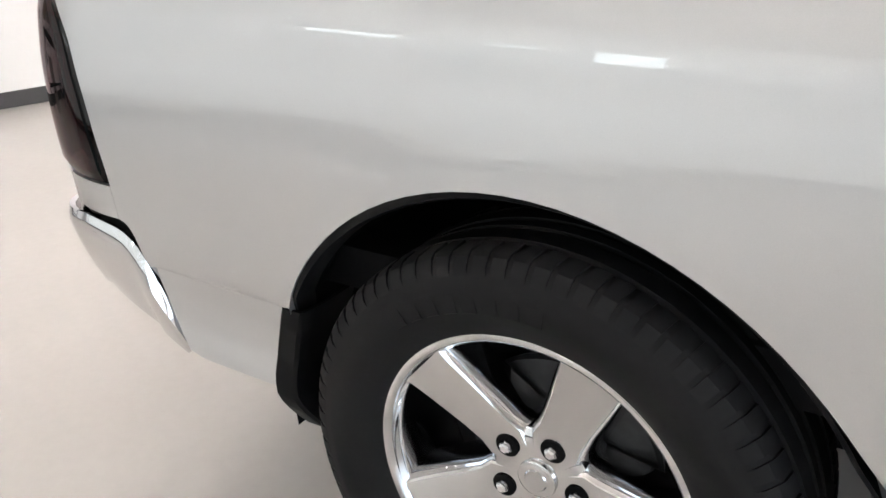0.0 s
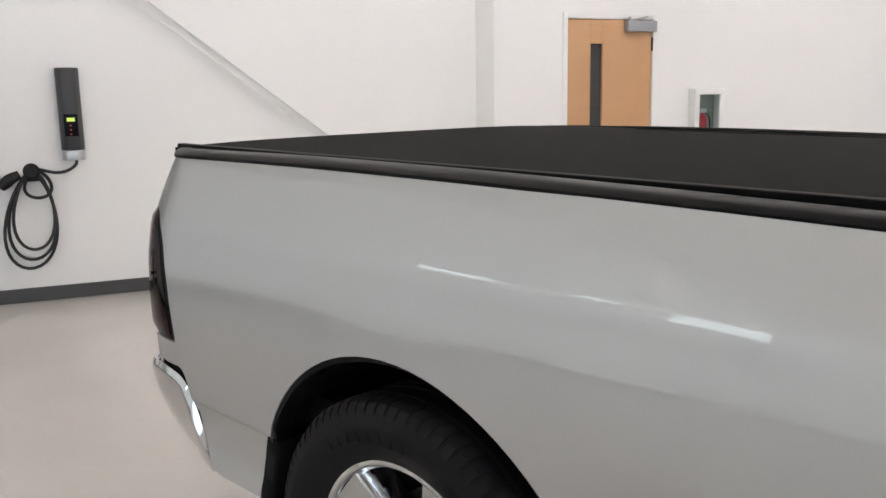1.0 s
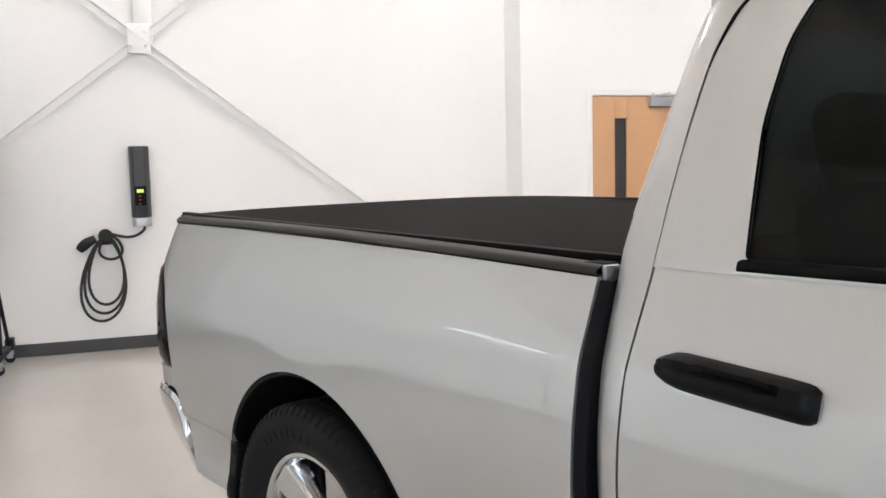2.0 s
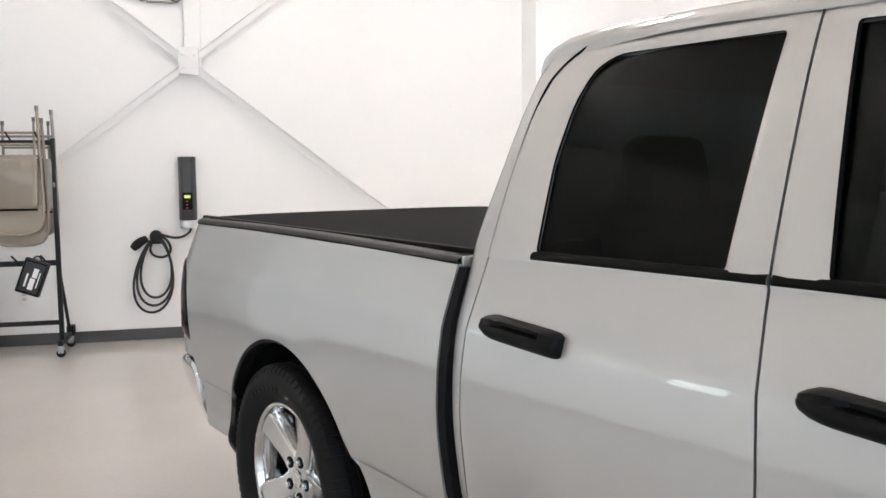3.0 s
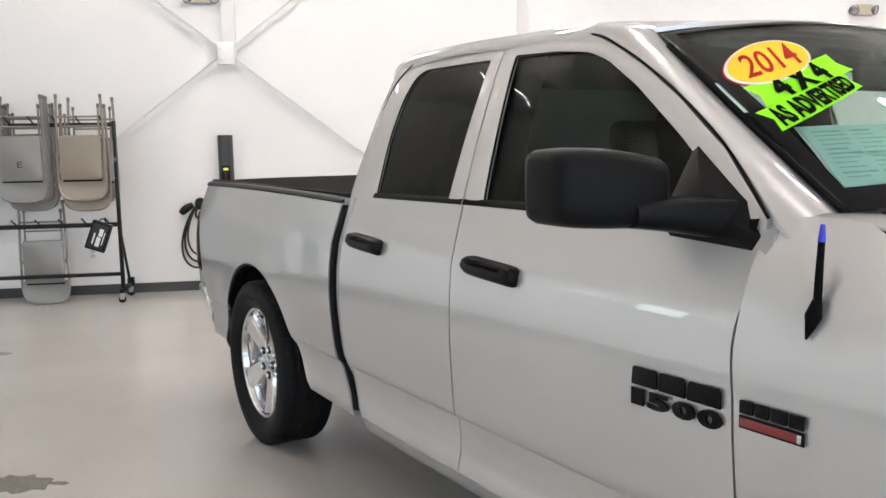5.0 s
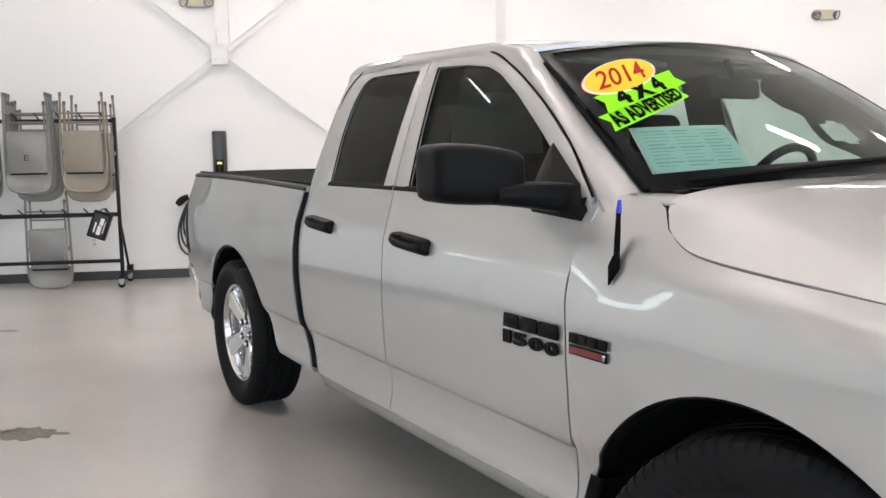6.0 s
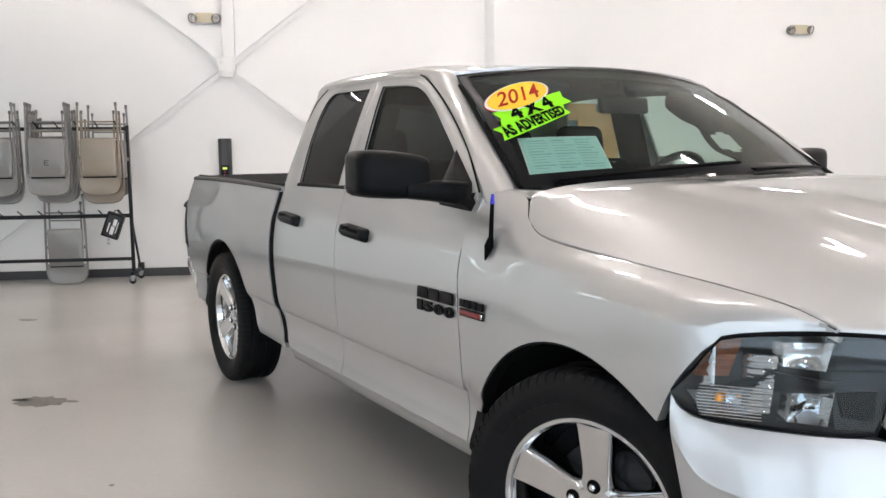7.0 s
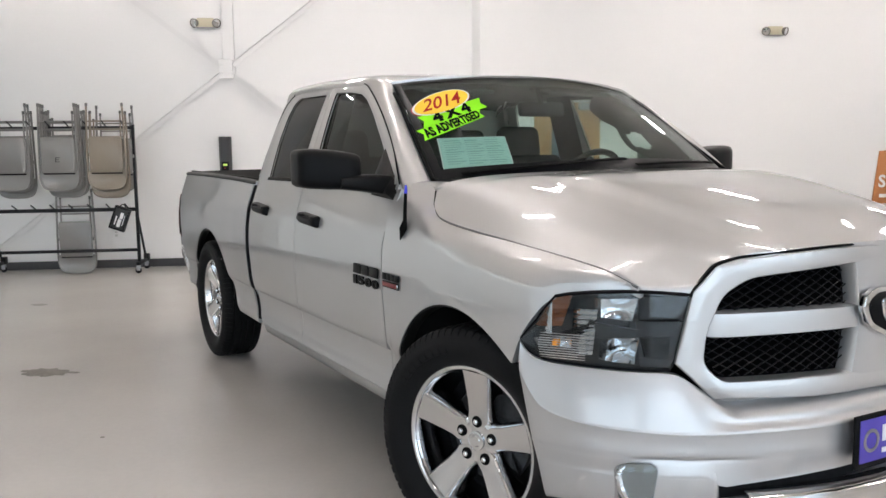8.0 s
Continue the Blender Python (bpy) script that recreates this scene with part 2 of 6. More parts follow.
_nose = hermite([3.6, 3.7, 3.8, 3.9, 4.0, 4.1, 4.19, 4.29, 4.35], [0.0, 0.001, 0.006, 0.024, 0.085, 0.158, 0.235, 0.36, 0.47])
cab_glass = hermite([1.26, 1.30, 1.45, 1.60, 1.70, 1.765], [0.930, 0.918, 0.868, 0.812, 0.770, 0.738])


def half_width(x, z):
    """Half the width of the body's side below the windows."""
    w = _side(z)
    for cx, cz, r in (REAR_ARCH, FRONT_ARCH):
        d = math.hypot(x - cx, z - cz) - r
        w += 0.003 * math.exp(-(d / 0.06) ** 2) * min(1.0, max(0.0, (z - 0.42) / 0.15))
    if x < 1.05:
        w -= 0.012 * min(1.0, max(0.0, (1.05 - x) / 0.4)) * min(1.0, max(0.0, (1.25 - z) / 0.2))
    if x < -0.885:
        t = min((-0.885 - x) / 0.245, 1.0)
        w -= 0.15 * (1 - math.sqrt(max(0.0, 1 - t * t)))
    return w - (_nose(x) if x > 3.6 else 0.0)


def rear_lean(x, z):
    """The bed's rear corner leans forward towards its top."""
    return x + (0.075 * ((z - 1.0) / 0.27) ** 2 * min(1.0, max(0.0, (-0.80 - x) / 0.25)) if z > 1.0 else 0.0)


bed_top = hermite([-1.1, -0.5, 0.0, 0.5, 0.97], [1.275, 1.274, 1.268, 1.256, 1.241])


lamp_edge = hermite([0.40, 0.78, 0.90, 1.00, 1.07, 1.11, 1.13, 1.139, 1.28], [-0.868, -0.868, -0.879, -0.898, -0.922, -0.952, -0.981, -1.015, -1.015])


def arch(x, c):
    d = c[2] ** 2 - (x - c[0]) ** 2
    return c[1] + math.sqrt(d) if d > 0 else None


# heights up a panel, closer together at the crease low on the side
LEVELS = sorted([0.437 + 0.833 * k / 56 for k in range(57)] + [0.601, 0.606, 0.611, 0.6135, 0.616, 0.6185, 0.621, 0.626])


def side_panel(s, us, x0, x1, zlo, zhi):
    """Rows of points of a panel on the side s (-1 right, 1 left) between two upright seams."""
    rows = []
    for u in us:
        x = x0(0.8) * (1 - u) + x1(0.8) * u
        lo, hi = zlo(x), zhi(x)
        row = []
        for k, level in enumerate(LEVELS):
            z = level if level < 0.70 else 0.70 + (level - 0.70) * (hi - 0.70) / 0.57
            z = lo if k == 0 else max(lo, z)
            x = x0(z) * (1 - u) + x1(z) * u
            row.append(Vector((rear_lean(x, z), s * half_width(x, z), z)))
        rows.append(row)
    return rows


def spread(a, b, n):
    return [a + (b - a) * k / n for k in range(n + 1)]


def around_arch(c, x0, x1, n=28):
    """Places along x, closer together near the ends of a wheel arch."""
    xs = [c[0] + c[2] * math.cos(math.pi - math.pi * k / n) for k in range(n + 1)]
    return [x for x in xs if x0 < x < x1]


truck = thing("pickup_truck", "silver four-door pickup truck with black mirrors and chrome wheels", "pickup truck")

bed_front = hermite([0.40, 0.45, 0.56, 0.68, 0.85, 1.05, 1.28], [1.109, 1.077, 1.010, 0.969, 0.954, 0.956, 0.965])
cab_back = hermite([0.36, 0.45, 0.58, 0.75, 1.0, 1.26, 1.35, 1.45, 1.60, 1.70, 1.76, 1.80], [1.16, 1.100, 1.032, 0.992, 0.976, 0.970, 0.980, 0.998, 1.022, 1.040, 1.064, 1.10])
rear_seam = hermite([0.42, 0.47, 0.56, 0.70, 0.94, 1.07, 1.28, 1.49, 1.64, 1.73], [1.20, 1.155, 1.115, 1.075, 1.06, 1.062, 1.08, 1.095, 1.115, 1.16])
mid_seam = hermite([0.42, 0.9, 1.28, 1.77], [1.862, 1.868, 1.835, 1.816])
front_seam = hermite([0.42, 0.7, 0.92, 1.04, 1.12, 1.2, 1.27, 1.30], [2.950, 2.941, 2.934, 2.922, 2.932, 2.955, 2.972, 2.975])


def shifted(fn, d):
    return lambda z: fn(z) + d


_rear_low = hermite([-0.87, -0.853, -0.838, -0.829, -0.819, -0.80, -0.782, -0.755, -0.72], [0.712, 0.707, 0.690, 0.662, 0.580, 0.512, 0.474, 0.440, 0.435])


def bed_low(x):
    a = arch(x, REAR_ARCH)
    sill = 0.435 if x < 0 else 0.415
    if x < -0.72:
        sill = _rear_low(x)
    return max(a, sill) if a else sill


def fender_low(x):
    a = arch(x, FRONT_ARCH)
    if x < 3.86:
        return max(a, 0.40) if a else 0.40
    return _lamp_edge(x)


_lamp_edge = hermite([3.86, 3.897, 3.94, 3.996, 4.1, 4.2], [0.755, 0.842, 0.912, 0.985, 1.006, 1.014])
seam_y = hermite([2.93, 3.05, 3.15, 3.20, 3.32, 3.5, 3.72, 3.95, 4.10, 4.195], [0.908, 0.888, 0.873, 0.905, 0.935, 0.925, 0.895, 0.857, 0.812, 0.772])
seam_z = hermite([2.93, 3.05, 3.15, 3.20, 3.32, 3.5, 3.72, 3.95, 4.10, 4.195], [1.292, 1.297, 1.285, 1.222, 1.168, 1.142, 1.119, 1.090, 1.060, 1.019])


def fender_rows(s):
    xs = spread(2.945, 2.975, 2) + [2.9795] + around_arch(FRONT_ARCH, 2.981, 3.859, 40) + [3.86, 3.885, 3.91, 3.935, 3.96, 4.0, 4.04, 4.08, 4.12, 4.16, 4.193]
    rows = []
    for x in xs:
        lo, zs, ys = fender_low(x), seam_z(x), seam_y(x)
        shoulder = max(lo + 0.35 * (zs - lo), min(1.04, zs - 0.085))
        low = []
        for k in range(19):
            z = lo + (shoulder - lo) * k / 18
            xx = x + (front_seam(min(z, 1.3)) - 2.94) * max(0.0, 1 - (x - 2.945) / 0.1)
            low.append(Vector((xx, s * half_width(xx, z), z)))
        a, b = low[-1], Vector((x, s * ys, zs))
        mid = a.lerp(b, 0.5)
        rise = min(1.0, (zs - lo) / 0.15)
        mid += Vector((0, s * 0.016 * rise, 0.010 * rise))
        rows.append(low + spline([low[-2], a, mid, b], 22)[8:])
    return rows


# outlines of the cab's side above the belt, in x and z
WINDOW_REAR = [(1.741, 1.288), (1.752, 1.728), (1.335, 1.735), (1.275, 1.708), (1.240, 1.630), (1.226, 1.50), (1.240, 1.290)]
WINDOW_FRONT = [(1.938, 1.288), (1.886, 1.728), (2.10, 1.717), (2.24, 1.700), (2.33, 1.668), (2.47, 1.590), (2.66, 1.462), (2.80, 1.355), (2.865, 1.288)]
FRAME_REAR = [(1.832, 1.268), (1.812, 1.773), (1.50, 1.776), (1.27, 1.770), (1.195, 1.744), (1.145, 1.70), (1.112, 1.62), (1.092, 1.46), (1.078, 1.268)]
FRAME_FRONT = [(1.838, 1.268), (1.818, 1.773), (2.10, 1.760), (2.25, 1.742), (2.35, 1.702), (2.47, 1.643), (2.62, 1.556), (2.80, 1.430), (2.945, 1.290), (2.948, 1.268)]


def on_glass(s, p, out=0.0):
    return Vector((p[0], s * (cab_glass(p[1]) + out), p[1]))


def pane_rows(s, outline, out):
    """A pane as a fan of rings inside an outline."""
    c = sum((Vector(p) for p in outline), Vector((0, 0))) / len(outline)
    fine = rounded(outline, 0.03, 3, 0.35)
    return [[on_glass(s, c.lerp(p, k / 6), out) for k in range(7)] for p in fine + fine[:1]]


def door(s, front):
    side = "front_door" if front else "rear_door"
    if front:
        x0, x1, outer, inner = shifted(mid_seam, 0.003), shifted(front_seam, -0.001), FRAME_FRONT, WINDOW_FRONT
    else:
        x0, x1, outer, inner = shifted(rear_seam, 0.0015), shifted(mid_seam, -0.003), FRAME_REAR, WINDOW_REAR
    rows = side_panel(s, spread(0, 1, 26), x0, x1, lambda x: 0.437, lambda x: 1.270)
    bm = bmesh.new()
    add_grid(bm, rows, (0, -s * 0.03, 0))
    ring = [[on_glass(s, p, 0.006 if 0 < k < 3 else (0.0 if k == 0 else 0.004)) for k, p in enumerate(r)] for r in ring_outline(outer, rounded(inner, 0.03, 3, 0.35), steps=3)]
    vs = add_grid(bm, ring + ring[:1])
    for line, d in ((0, 0.012), (-1, 0.03)):
        edge = [r[line] for r in vs]
        low = [bm.verts.new(v.co + Vector((0, -s * d, 0))) for v in edge]
        for i in range(len(edge) - 1):
            bm.faces.new((edge[i], edge[i + 1], low[i + 1], low[i]))
    bmesh.ops.remove_doubles(bm, verts=bm.verts, dist=1e-5)
    ob = part(side, bm, PAINT, truck, angle=30)
    tint = TINT_LIGHT if s > 0 else (TINT_MID if front else TINT_DARK)
    part("window_pane", slab(pane_rows(s, inner, -0.012), 0.004), tint, ob, "dark tinted side window" if s < 0 else "clear side window")
    # rubber round the glass
    seal = [[on_glass(s, p, 0.001 - 0.006 * (k == 0)) for k, p in enumerate(r)] for r in
            ring_outline([tuple(p) for p in rounded(inner, 0.03, 3, 0.35)],
                         [tuple(p) for p in rounded([Vector(q).lerp(sum((Vector(w) for w in inner), Vector((0, 0))) / len(inner), 0.009) for q in inner], 0.03, 3, 0.35)], steps=1)]
    part("window_seal", grid_bm(seal + seal[:1], None), SEAL, ob, "thin black rubber window seal")
    # black strip along the belt
    xa, xb = (1.840, 2.93) if front else (1.232, 1.832)
    strip = []
    for k in range(25):
        x = xa + (xb - xa) * k / 24
        strip.append([Vector((x, s * (cab_glass(z) + o), z)) for z, o in ((1.271 - 0.009 * front * k / 24, 0.0), (1.273 - 0.009 * front * k / 24, 0.006), (1.277 - 0.006 * front * k / 24, 0.009), (1.286, 0.008), (1.291, 0.004), (1.292, -0.006))])
    part("belt_trim", grid_bm(strip, None), SEAL, ob, "black belt moulding")
    # handle: a pull over a recess
    hx, hz = (2.068, 1.098) if front else (1.263, 1.111)
    part("handle", handle_bm(s, hx, hz), BLACK, ob, "black plastic door handle")
    # inner lining
    xm0, xm1 = (1.9, 2.9) if front else (1.15, 1.8)
    part("lining", box_bm(xm0, s * 0.86 if s > 0 else -0.90, 0.5, xm1, s * 0.90 if s > 0 else -0.86, 1.275, 0.015), TRIM, ob, "dark door lining")
    return ob


def handle_bm(s, hx, hz):
    """A six-cornered pull, chamfered all round, with a finger slot sunk into its upper middle."""
    y = half_width(hx, hz)
    rows = []
    for u, up, dn, out in ((-0.138, 0.004, 0.010, 0.004), (-0.136, 0.010, 0.014, 0.018), (-0.126, 0.017, 0.019, 0.030), (-0.105, 0.026, 0.024, 0.039), (-0.085, 0.029, 0.027, 0.042), (-0.070, 0.029, 0.028, 0.043),
                           (-0.050, 0.029, 0.028, 0.044), (0.0, 0.029, 0.028, 0.045), (0.045, 0.029, 0.028, 0.044), (0.065, 0.029, 0.028, 0.043), (0.085, 0.029, 0.028, 0.042), (0.112, 0.028, 0.028, 0.039),
                           (0.122, 0.026, 0.026, 0.034), (0.128, 0.021, 0.022, 0.022), (0.130, 0.019, 0.020, 0.004)):
        k = min(1.0, max(0.0, (0.078 - abs(u - 0.0)) / 0.022))
        k = k * k * (3 - 2 * k)
        tilt = -0.008 * u / 0.13
        prof = ((-dn, 0.0), (-dn, out * 0.45), (-dn + 0.006, out * 0.80), (-0.35 * dn, out), (0.10 * up, out), (0.28 * up, out - 0.003), (0.36 * up, out - 0.003 - 0.026 * k), (0.70 * up, out - 0.006 - 0.024 * k),
                (0.80 * up, out * 0.82 - 0.006 * k), (0.97 * up, out * 0.55), (up, 0.0))
        rows.append([Vector((hx + u, s * (y - 0.003 + o), hz + z + tilt)) for z, o in prof])
    bm = grid_bm(rows)
    bmesh.ops.holes_fill(bm, edges=[e for e in bm.edges if e.is_boundary], sides=0)
    return bm


for s in (-1, 1):
    # load bed's outer side
    xs = [-0.868, -0.862, -0.853, -0.845, -0.838, -0.833, -0.829, -0.824, -0.819, -0.81, -0.80, -0.78, -0.76, -0.73, -0.70, -0.66, -0.62, -0.58, -0.54, -0.505] + around_arch(REAR_ARCH, -0.501, 0.501, 40) + [0.5035, 0.53, 0.58, 0.63, 0.68, 0.73, 0.78, 0.83, 0.88, 0.92, 0.95, 0.965, 0.975]
    us = [(x + 0.868) / (0.975 + 0.868) for x in xs]
    rows = side_panel(s, us, lamp_edge, bed_front, bed_low, bed_top)
    bed = part("bed_side", grid_bm(rows, (0, -s * 0.035, 0)), PAINT, truck, angle=30)
    # rear corner round to the tailgate, above and below the lamp
    for za, zb in ((1.139, 1.275), (0.712, 0.779)):
        post = []
        for q in range(13):
            row = []
            for k in range(7):
                z = za + (zb - za) * k / 6
                x = lamp_edge(z) - 0.002 + (-1.128 - lamp_edge(z)) * (q / 12) ** 0.9
                row.append(Vector((rear_lean(x, z), s * half_width(x, z), z)))
            post.append(row)
        part("rear_post", grid_bm(post, (0.02, -s * 0.03, 0)), PAINT, bed)
    # tail lamp on the corner, its top rounded
    lens = []
    for q in range(13):
        row = []
        for k in range(15):
            z = 0.783 + 0.352 * k / 14
            x = lamp_edge(z) - 0.004 + (-1.124 - lamp_edge(z)) * (q / 12) ** 0.9
            edge_in = 0.010 * (q == 0 or k in (0, 14))
            row.append(Vector((rear_lean(x, z), s * (half_width(x, z) + 0.003 - edge_in), z)))
        lens.append(row)
    lamp = part("tail_lamp", grid_bm([[p + Vector((0.012, -s * 0.035, 0)) for p in r] for r in lens]),
                material("dark red reflector", (0.13, 0.035, 0.045), 0.35, 0.0, grain=0.4, grain_scale=120), bed, "dark red tail lamp")
    part("lens", slab(lens, 0.003), TAIL, lamp, "smoked red lens")
    rim = [[p + Vector((0.001, s * o, 0)) for p, o in ((r[0], 0.0), (r[0].lerp(r[1], 0.6), 0.004))] for r in [[lens[0][k], lens[1][k]] for k in range(15)]]
    part("lamp_rim", grid_bm(rim), SEAL, lamp, "thin black lamp edge")
    part("reverse_lens", moved(box_bm(-0.028, -0.008, -0.014, 0.028, 0.008, 0.014, 0.006), Matrix.Translation((-0.955, s * (half_width(-0.955, 0.94) - 0.018), 0.94))), CHROME, lamp)
    part("upper_reflector", moved(box_bm(-0.026, -0.008, -0.024, 0.026, 0.008, 0.024, 0.008), Matrix.Translation((-0.985, s * (half_width(-0.985, 1.03) - 0.02), 1.03))),
         material("red bulb housing", (0.20, 0.03, 0.03), 0.3), lamp)
    # plastic cap along the top of the bed side
    cap = []
    for k in range(41):
        x = -1.10 + 2.055 * k / 40
        t = max(0.0, (-0.885 - x) / 0.245)
        w = 0.930 - (0.15 * (1 - math.sqrt(max(0.0, 1 - min(t, 1) ** 2))))
        cap.append([Vector((rear_lean(x, 1.27), s * (w + o), bed_top(x) + z)) for o, z in ((-0.012, -0.008), (0.002, -0.003), (0.004, 0.004), (-0.002, 0.013), (-0.014, 0.018), (-0.048, 0.019), (-0.055, 0.012), (-0.055, -0.02))])
    part("rail_cap", grid_bm(cap), BLACK, bed, "black plastic bed rail cap")
    part("rail_end", box_bm(0.962, s * 0.905 - 0.020, 1.226, 0.974, s * 0.905 + 0.020, 1.262, 0.004), STEEL, bed)
    # dark inside of the arch and the mud flap behind the wheel
    for c, x0, x1, nm in ((REAR_ARCH, -0.50, 0.53, "rear"), (FRONT_ARCH, 3.03, 3.93, "front")):
        well = []
        for k in range(29):
            a = math.radians(-8 + 196 * k / 28)
            r = c[2] + 0.012
            x, z = c[0] + r * math.cos(a), c[1] + r * math.sin(a)
            well.append([Vector((x, s * w, z)) for w in (min(half_width(min(x, 3.85), max(z, 0.42)) - 0.028, 0.915 - 0.72 * (x - 3.9)), min(0.90, 0.90 - 0.72 * (x - 3.9)), 0.75, 0.56)])
        part("wheel_well", grid_bm(well), DARK, truck, "black wheel well liner")
        lip = []
        for k in range(33):
            a = math.radians((8 if nm == "rear" else 52) + (157 if nm == "rear" else 112) * k / 32)
            pts = []
            d = 0.006 * min(1.0, max(0.0, (k - 14) / 8)) if nm == "rear" else 0.0
            for r, o in ((c[2] + 0.001, -0.004), (c[2] - 0.006 - d, -0.005), (c[2] - 0.010 - d, -0.012), (c[2] - 0.010 - d, -0.05)):
                x, z = c[0] + r * math.cos(a), c[1] + r * math.sin(a)
                pts.append(Vector((x, s * (half_width(x, z) + o), z)))
            lip.append(pts)
        part("arch_lip", grid_bm(lip), BLACK, truck, "black plastic arch lip")
    for c, zt, zb in ((REAR_ARCH, 0.612, 0.352), (FRONT_ARCH, 0.56, 0.37)):
        sec = []
        for k in range(15):
            f = k / 14
            z = zt + (zb - zt) * f
            ax = c[0] - math.sqrt(max(0.0, c[2] ** 2 - (z - c[1]) ** 2))
            tuck = 0.035 * max(0.0, f - 0.7) ** 1.5 / 0.165
            w = half_width(ax - 0.01, max(z, 0.44)) + 0.008 - tuck
            x = max(ax, c[0] - c[2] * 0.99) - 0.016 + 1.0 * tuck
            sec.append([Vector((a, s * b, z)) for a, b in ((x, w - 0.035), (x, w - 0.004), (x + 0.005, w), (x + 0.042, w - 0.002), (x + 0.049, w - 0.008), (x + 0.056, w - 0.05), (x + 0.054, w - 0.14 * (1 - 0.6 * f * f)))])
        part("mud_flap", slab(sec, 0.005), BLACK, truck, "black plastic mud flap")
    # the cab
    corner = []
    for k in range(37):
        z = 0.43 + (1.778 - 0.43) * k / 36
        w = half_width(1.05, z) if z < 1.26 else cab_glass(min(z, 1.765)) + 0.004 - max(0.0, z - 1.765) * 0.5
        a, b = rear_seam(min(z, 1.73)) - 0.003, cab_back(z)
        if z > 1.70:
            a = 1.145 + (z - 1.70) * 1.1 + max(0.0, z - 1.745) * 2.6
        r = min(0.070, max(0.012, (a - b) * 0.8))
        corner.append([Vector((x, s * y, z)) for x, y in ((a, w - 0.02), (a, w), (b + r, w - 0.002), (b + r * 0.68, w - 0.007), (b + r * 0.38, w - 0.018), (b + r * 0.14, w - 0.036), (b, w - 0.065), (b, w - 0.12), (b, 0.45), (b, 0.0))])
    part("cab_corner", grid_bm(corner), PAINT, truck, angle=50)
    door(s, False)
    door(s, True)
    part("front_fender", grid_bm(fender_rows(s), lambda p: (0, 0, -0.03) if p.z > seam_z(p.x) - 0.004 and p.x > 3.0 else (0, -s * 0.03, 0)), PAINT, truck, angle=32)
    rows = []
    for k in range(13):
        x = 2.955 + 0.22 * k / 12
        y0, z0 = seam_y(min(x, 3.155)), seam_z(min(x, 3.155)) - 0.002
        y1 = 0.818 - 1.2 * max(0.0, x - 3.03)
        rows.append([Vector((x, s * (y0 + (y1 - y0) * q / 5), z0 + 0.006 * math.sin(math.pi * q / 5) + 0.004 * q / 5)) for q in range(6)])
    part("fender_top", slab(rows, 0.004), PAINT, truck, angle=50)
    # sill below the doors
    sill = []
    for k in range(21):
        x = 1.165 + (3.02 - 1.165) * k / 20
        sill.append([Vector((x, s * y, z)) for y, z in ((0.93, 0.445), (0.962, 0.432), (0.968, 0.424), (0.958, 0.395), (0.946, 0.370), (0.930, 0.357), (0.86, 0.355))])
    part("sill", grid_bm(sill), PAINT, truck, "silver sill below the doors")
    # pillar between the windscreen and the front door
    outer = [(2.10, 0.744, 1.757), (2.26, 0.752, 1.738), (2.36, 0.771, 1.700), (2.48, 0.797, 1.641), (2.63, 0.833, 1.553), (2.81, 0.882, 1.427), (2.955, 0.918, 1.285), (3.00, 0.924, 1.240)]
    inner = [(2.33, 0.690, 1.765), (2.40, 0.688, 1.740), (2.46, 0.700, 1.695), (2.55, 0.716, 1.630), (2.68, 0.741, 1.535), (2.84, 0.772, 1.425), (3.035, 0.812, 1.298), (3.10, 0.826, 1.252)]
    rows = []
    for o, i in zip(outer, inner):
        o, i = Vector(o), Vector(i)
        bulge = Vector((0.012, 0.016, 0.012))
        pts = [o + Vector((0, -0.02, 0)), o, o.lerp(i, 0.33) + bulge * 0.9, o.lerp(i, 0.66) + bulge, i, i + Vector((-0.02, -0.01, -0.012))]
        rows.append([Vector((p.x, s * p.y, p.z)) for p in pts])
    pillar = part("windscreen_pillar", grid_bm(loft(rows, 20, 26)), PAINT, truck, angle=60)
    part("screen_moulding", tube_bm([Vector((p[0] + 0.008, s * (p[1] + 0.010), p[2] + 0.008 - (0.016 if k == 0 else 0.0))) for k, p in enumerate(inner[2:-1])], 0.009 if s < 0 else 0.013, 8, 40), SEAL, pillar, "black windscreen moulding")

# roof
half = []
for x, e, drop in ((1.065, 1.727, 0.04), (1.08, 1.749, 0.025), (1.12, 1.767, 0.008), (1.20, 1.779, 0.0), (1.5, 1.782, 0.0), (1.8, 1.773, 0.0), (2.08, 1.764, 0.0), (2.24, 1.752, 0.004)):
    tuck = min(1.0, max(0.0, (1.26 - x) / 0.14))
    half.append([Vector((x + d, y, e + h - drop * k)) for y, h, k, d in ((0.752 - 0.012 * tuck, -0.005 - 0.030 * tuck, 0, 0.0), (0.742, 0.008, 0, 0), (0.70, 0.030, 0.3, 0), (0.6, 0.044, 0.6, 0), (0.4, 0.056, 0.8, 0), (0.2, 0.062, 1, 0.0), (0.0, 0.064, 1, 0.0))])
half.append([Vector(p) for p in ((2.34, 0.712, 1.742), (2.37, 0.698, 1.748), (2.40, 0.66, 1.752), (2.435, 0.56, 1.765), (2.47, 0.38, 1.778), (2.488, 0.2, 1.785), (2.495, 0.0, 1.787))])
full = [r + [Vector((p.x, -p.y, p.z)) for p in r[-2::-1]] for r in half]
part("roof", grid_bm(loft(full, 48, 44), (0, 0, -0.012)), PAINT, truck, angle=60)
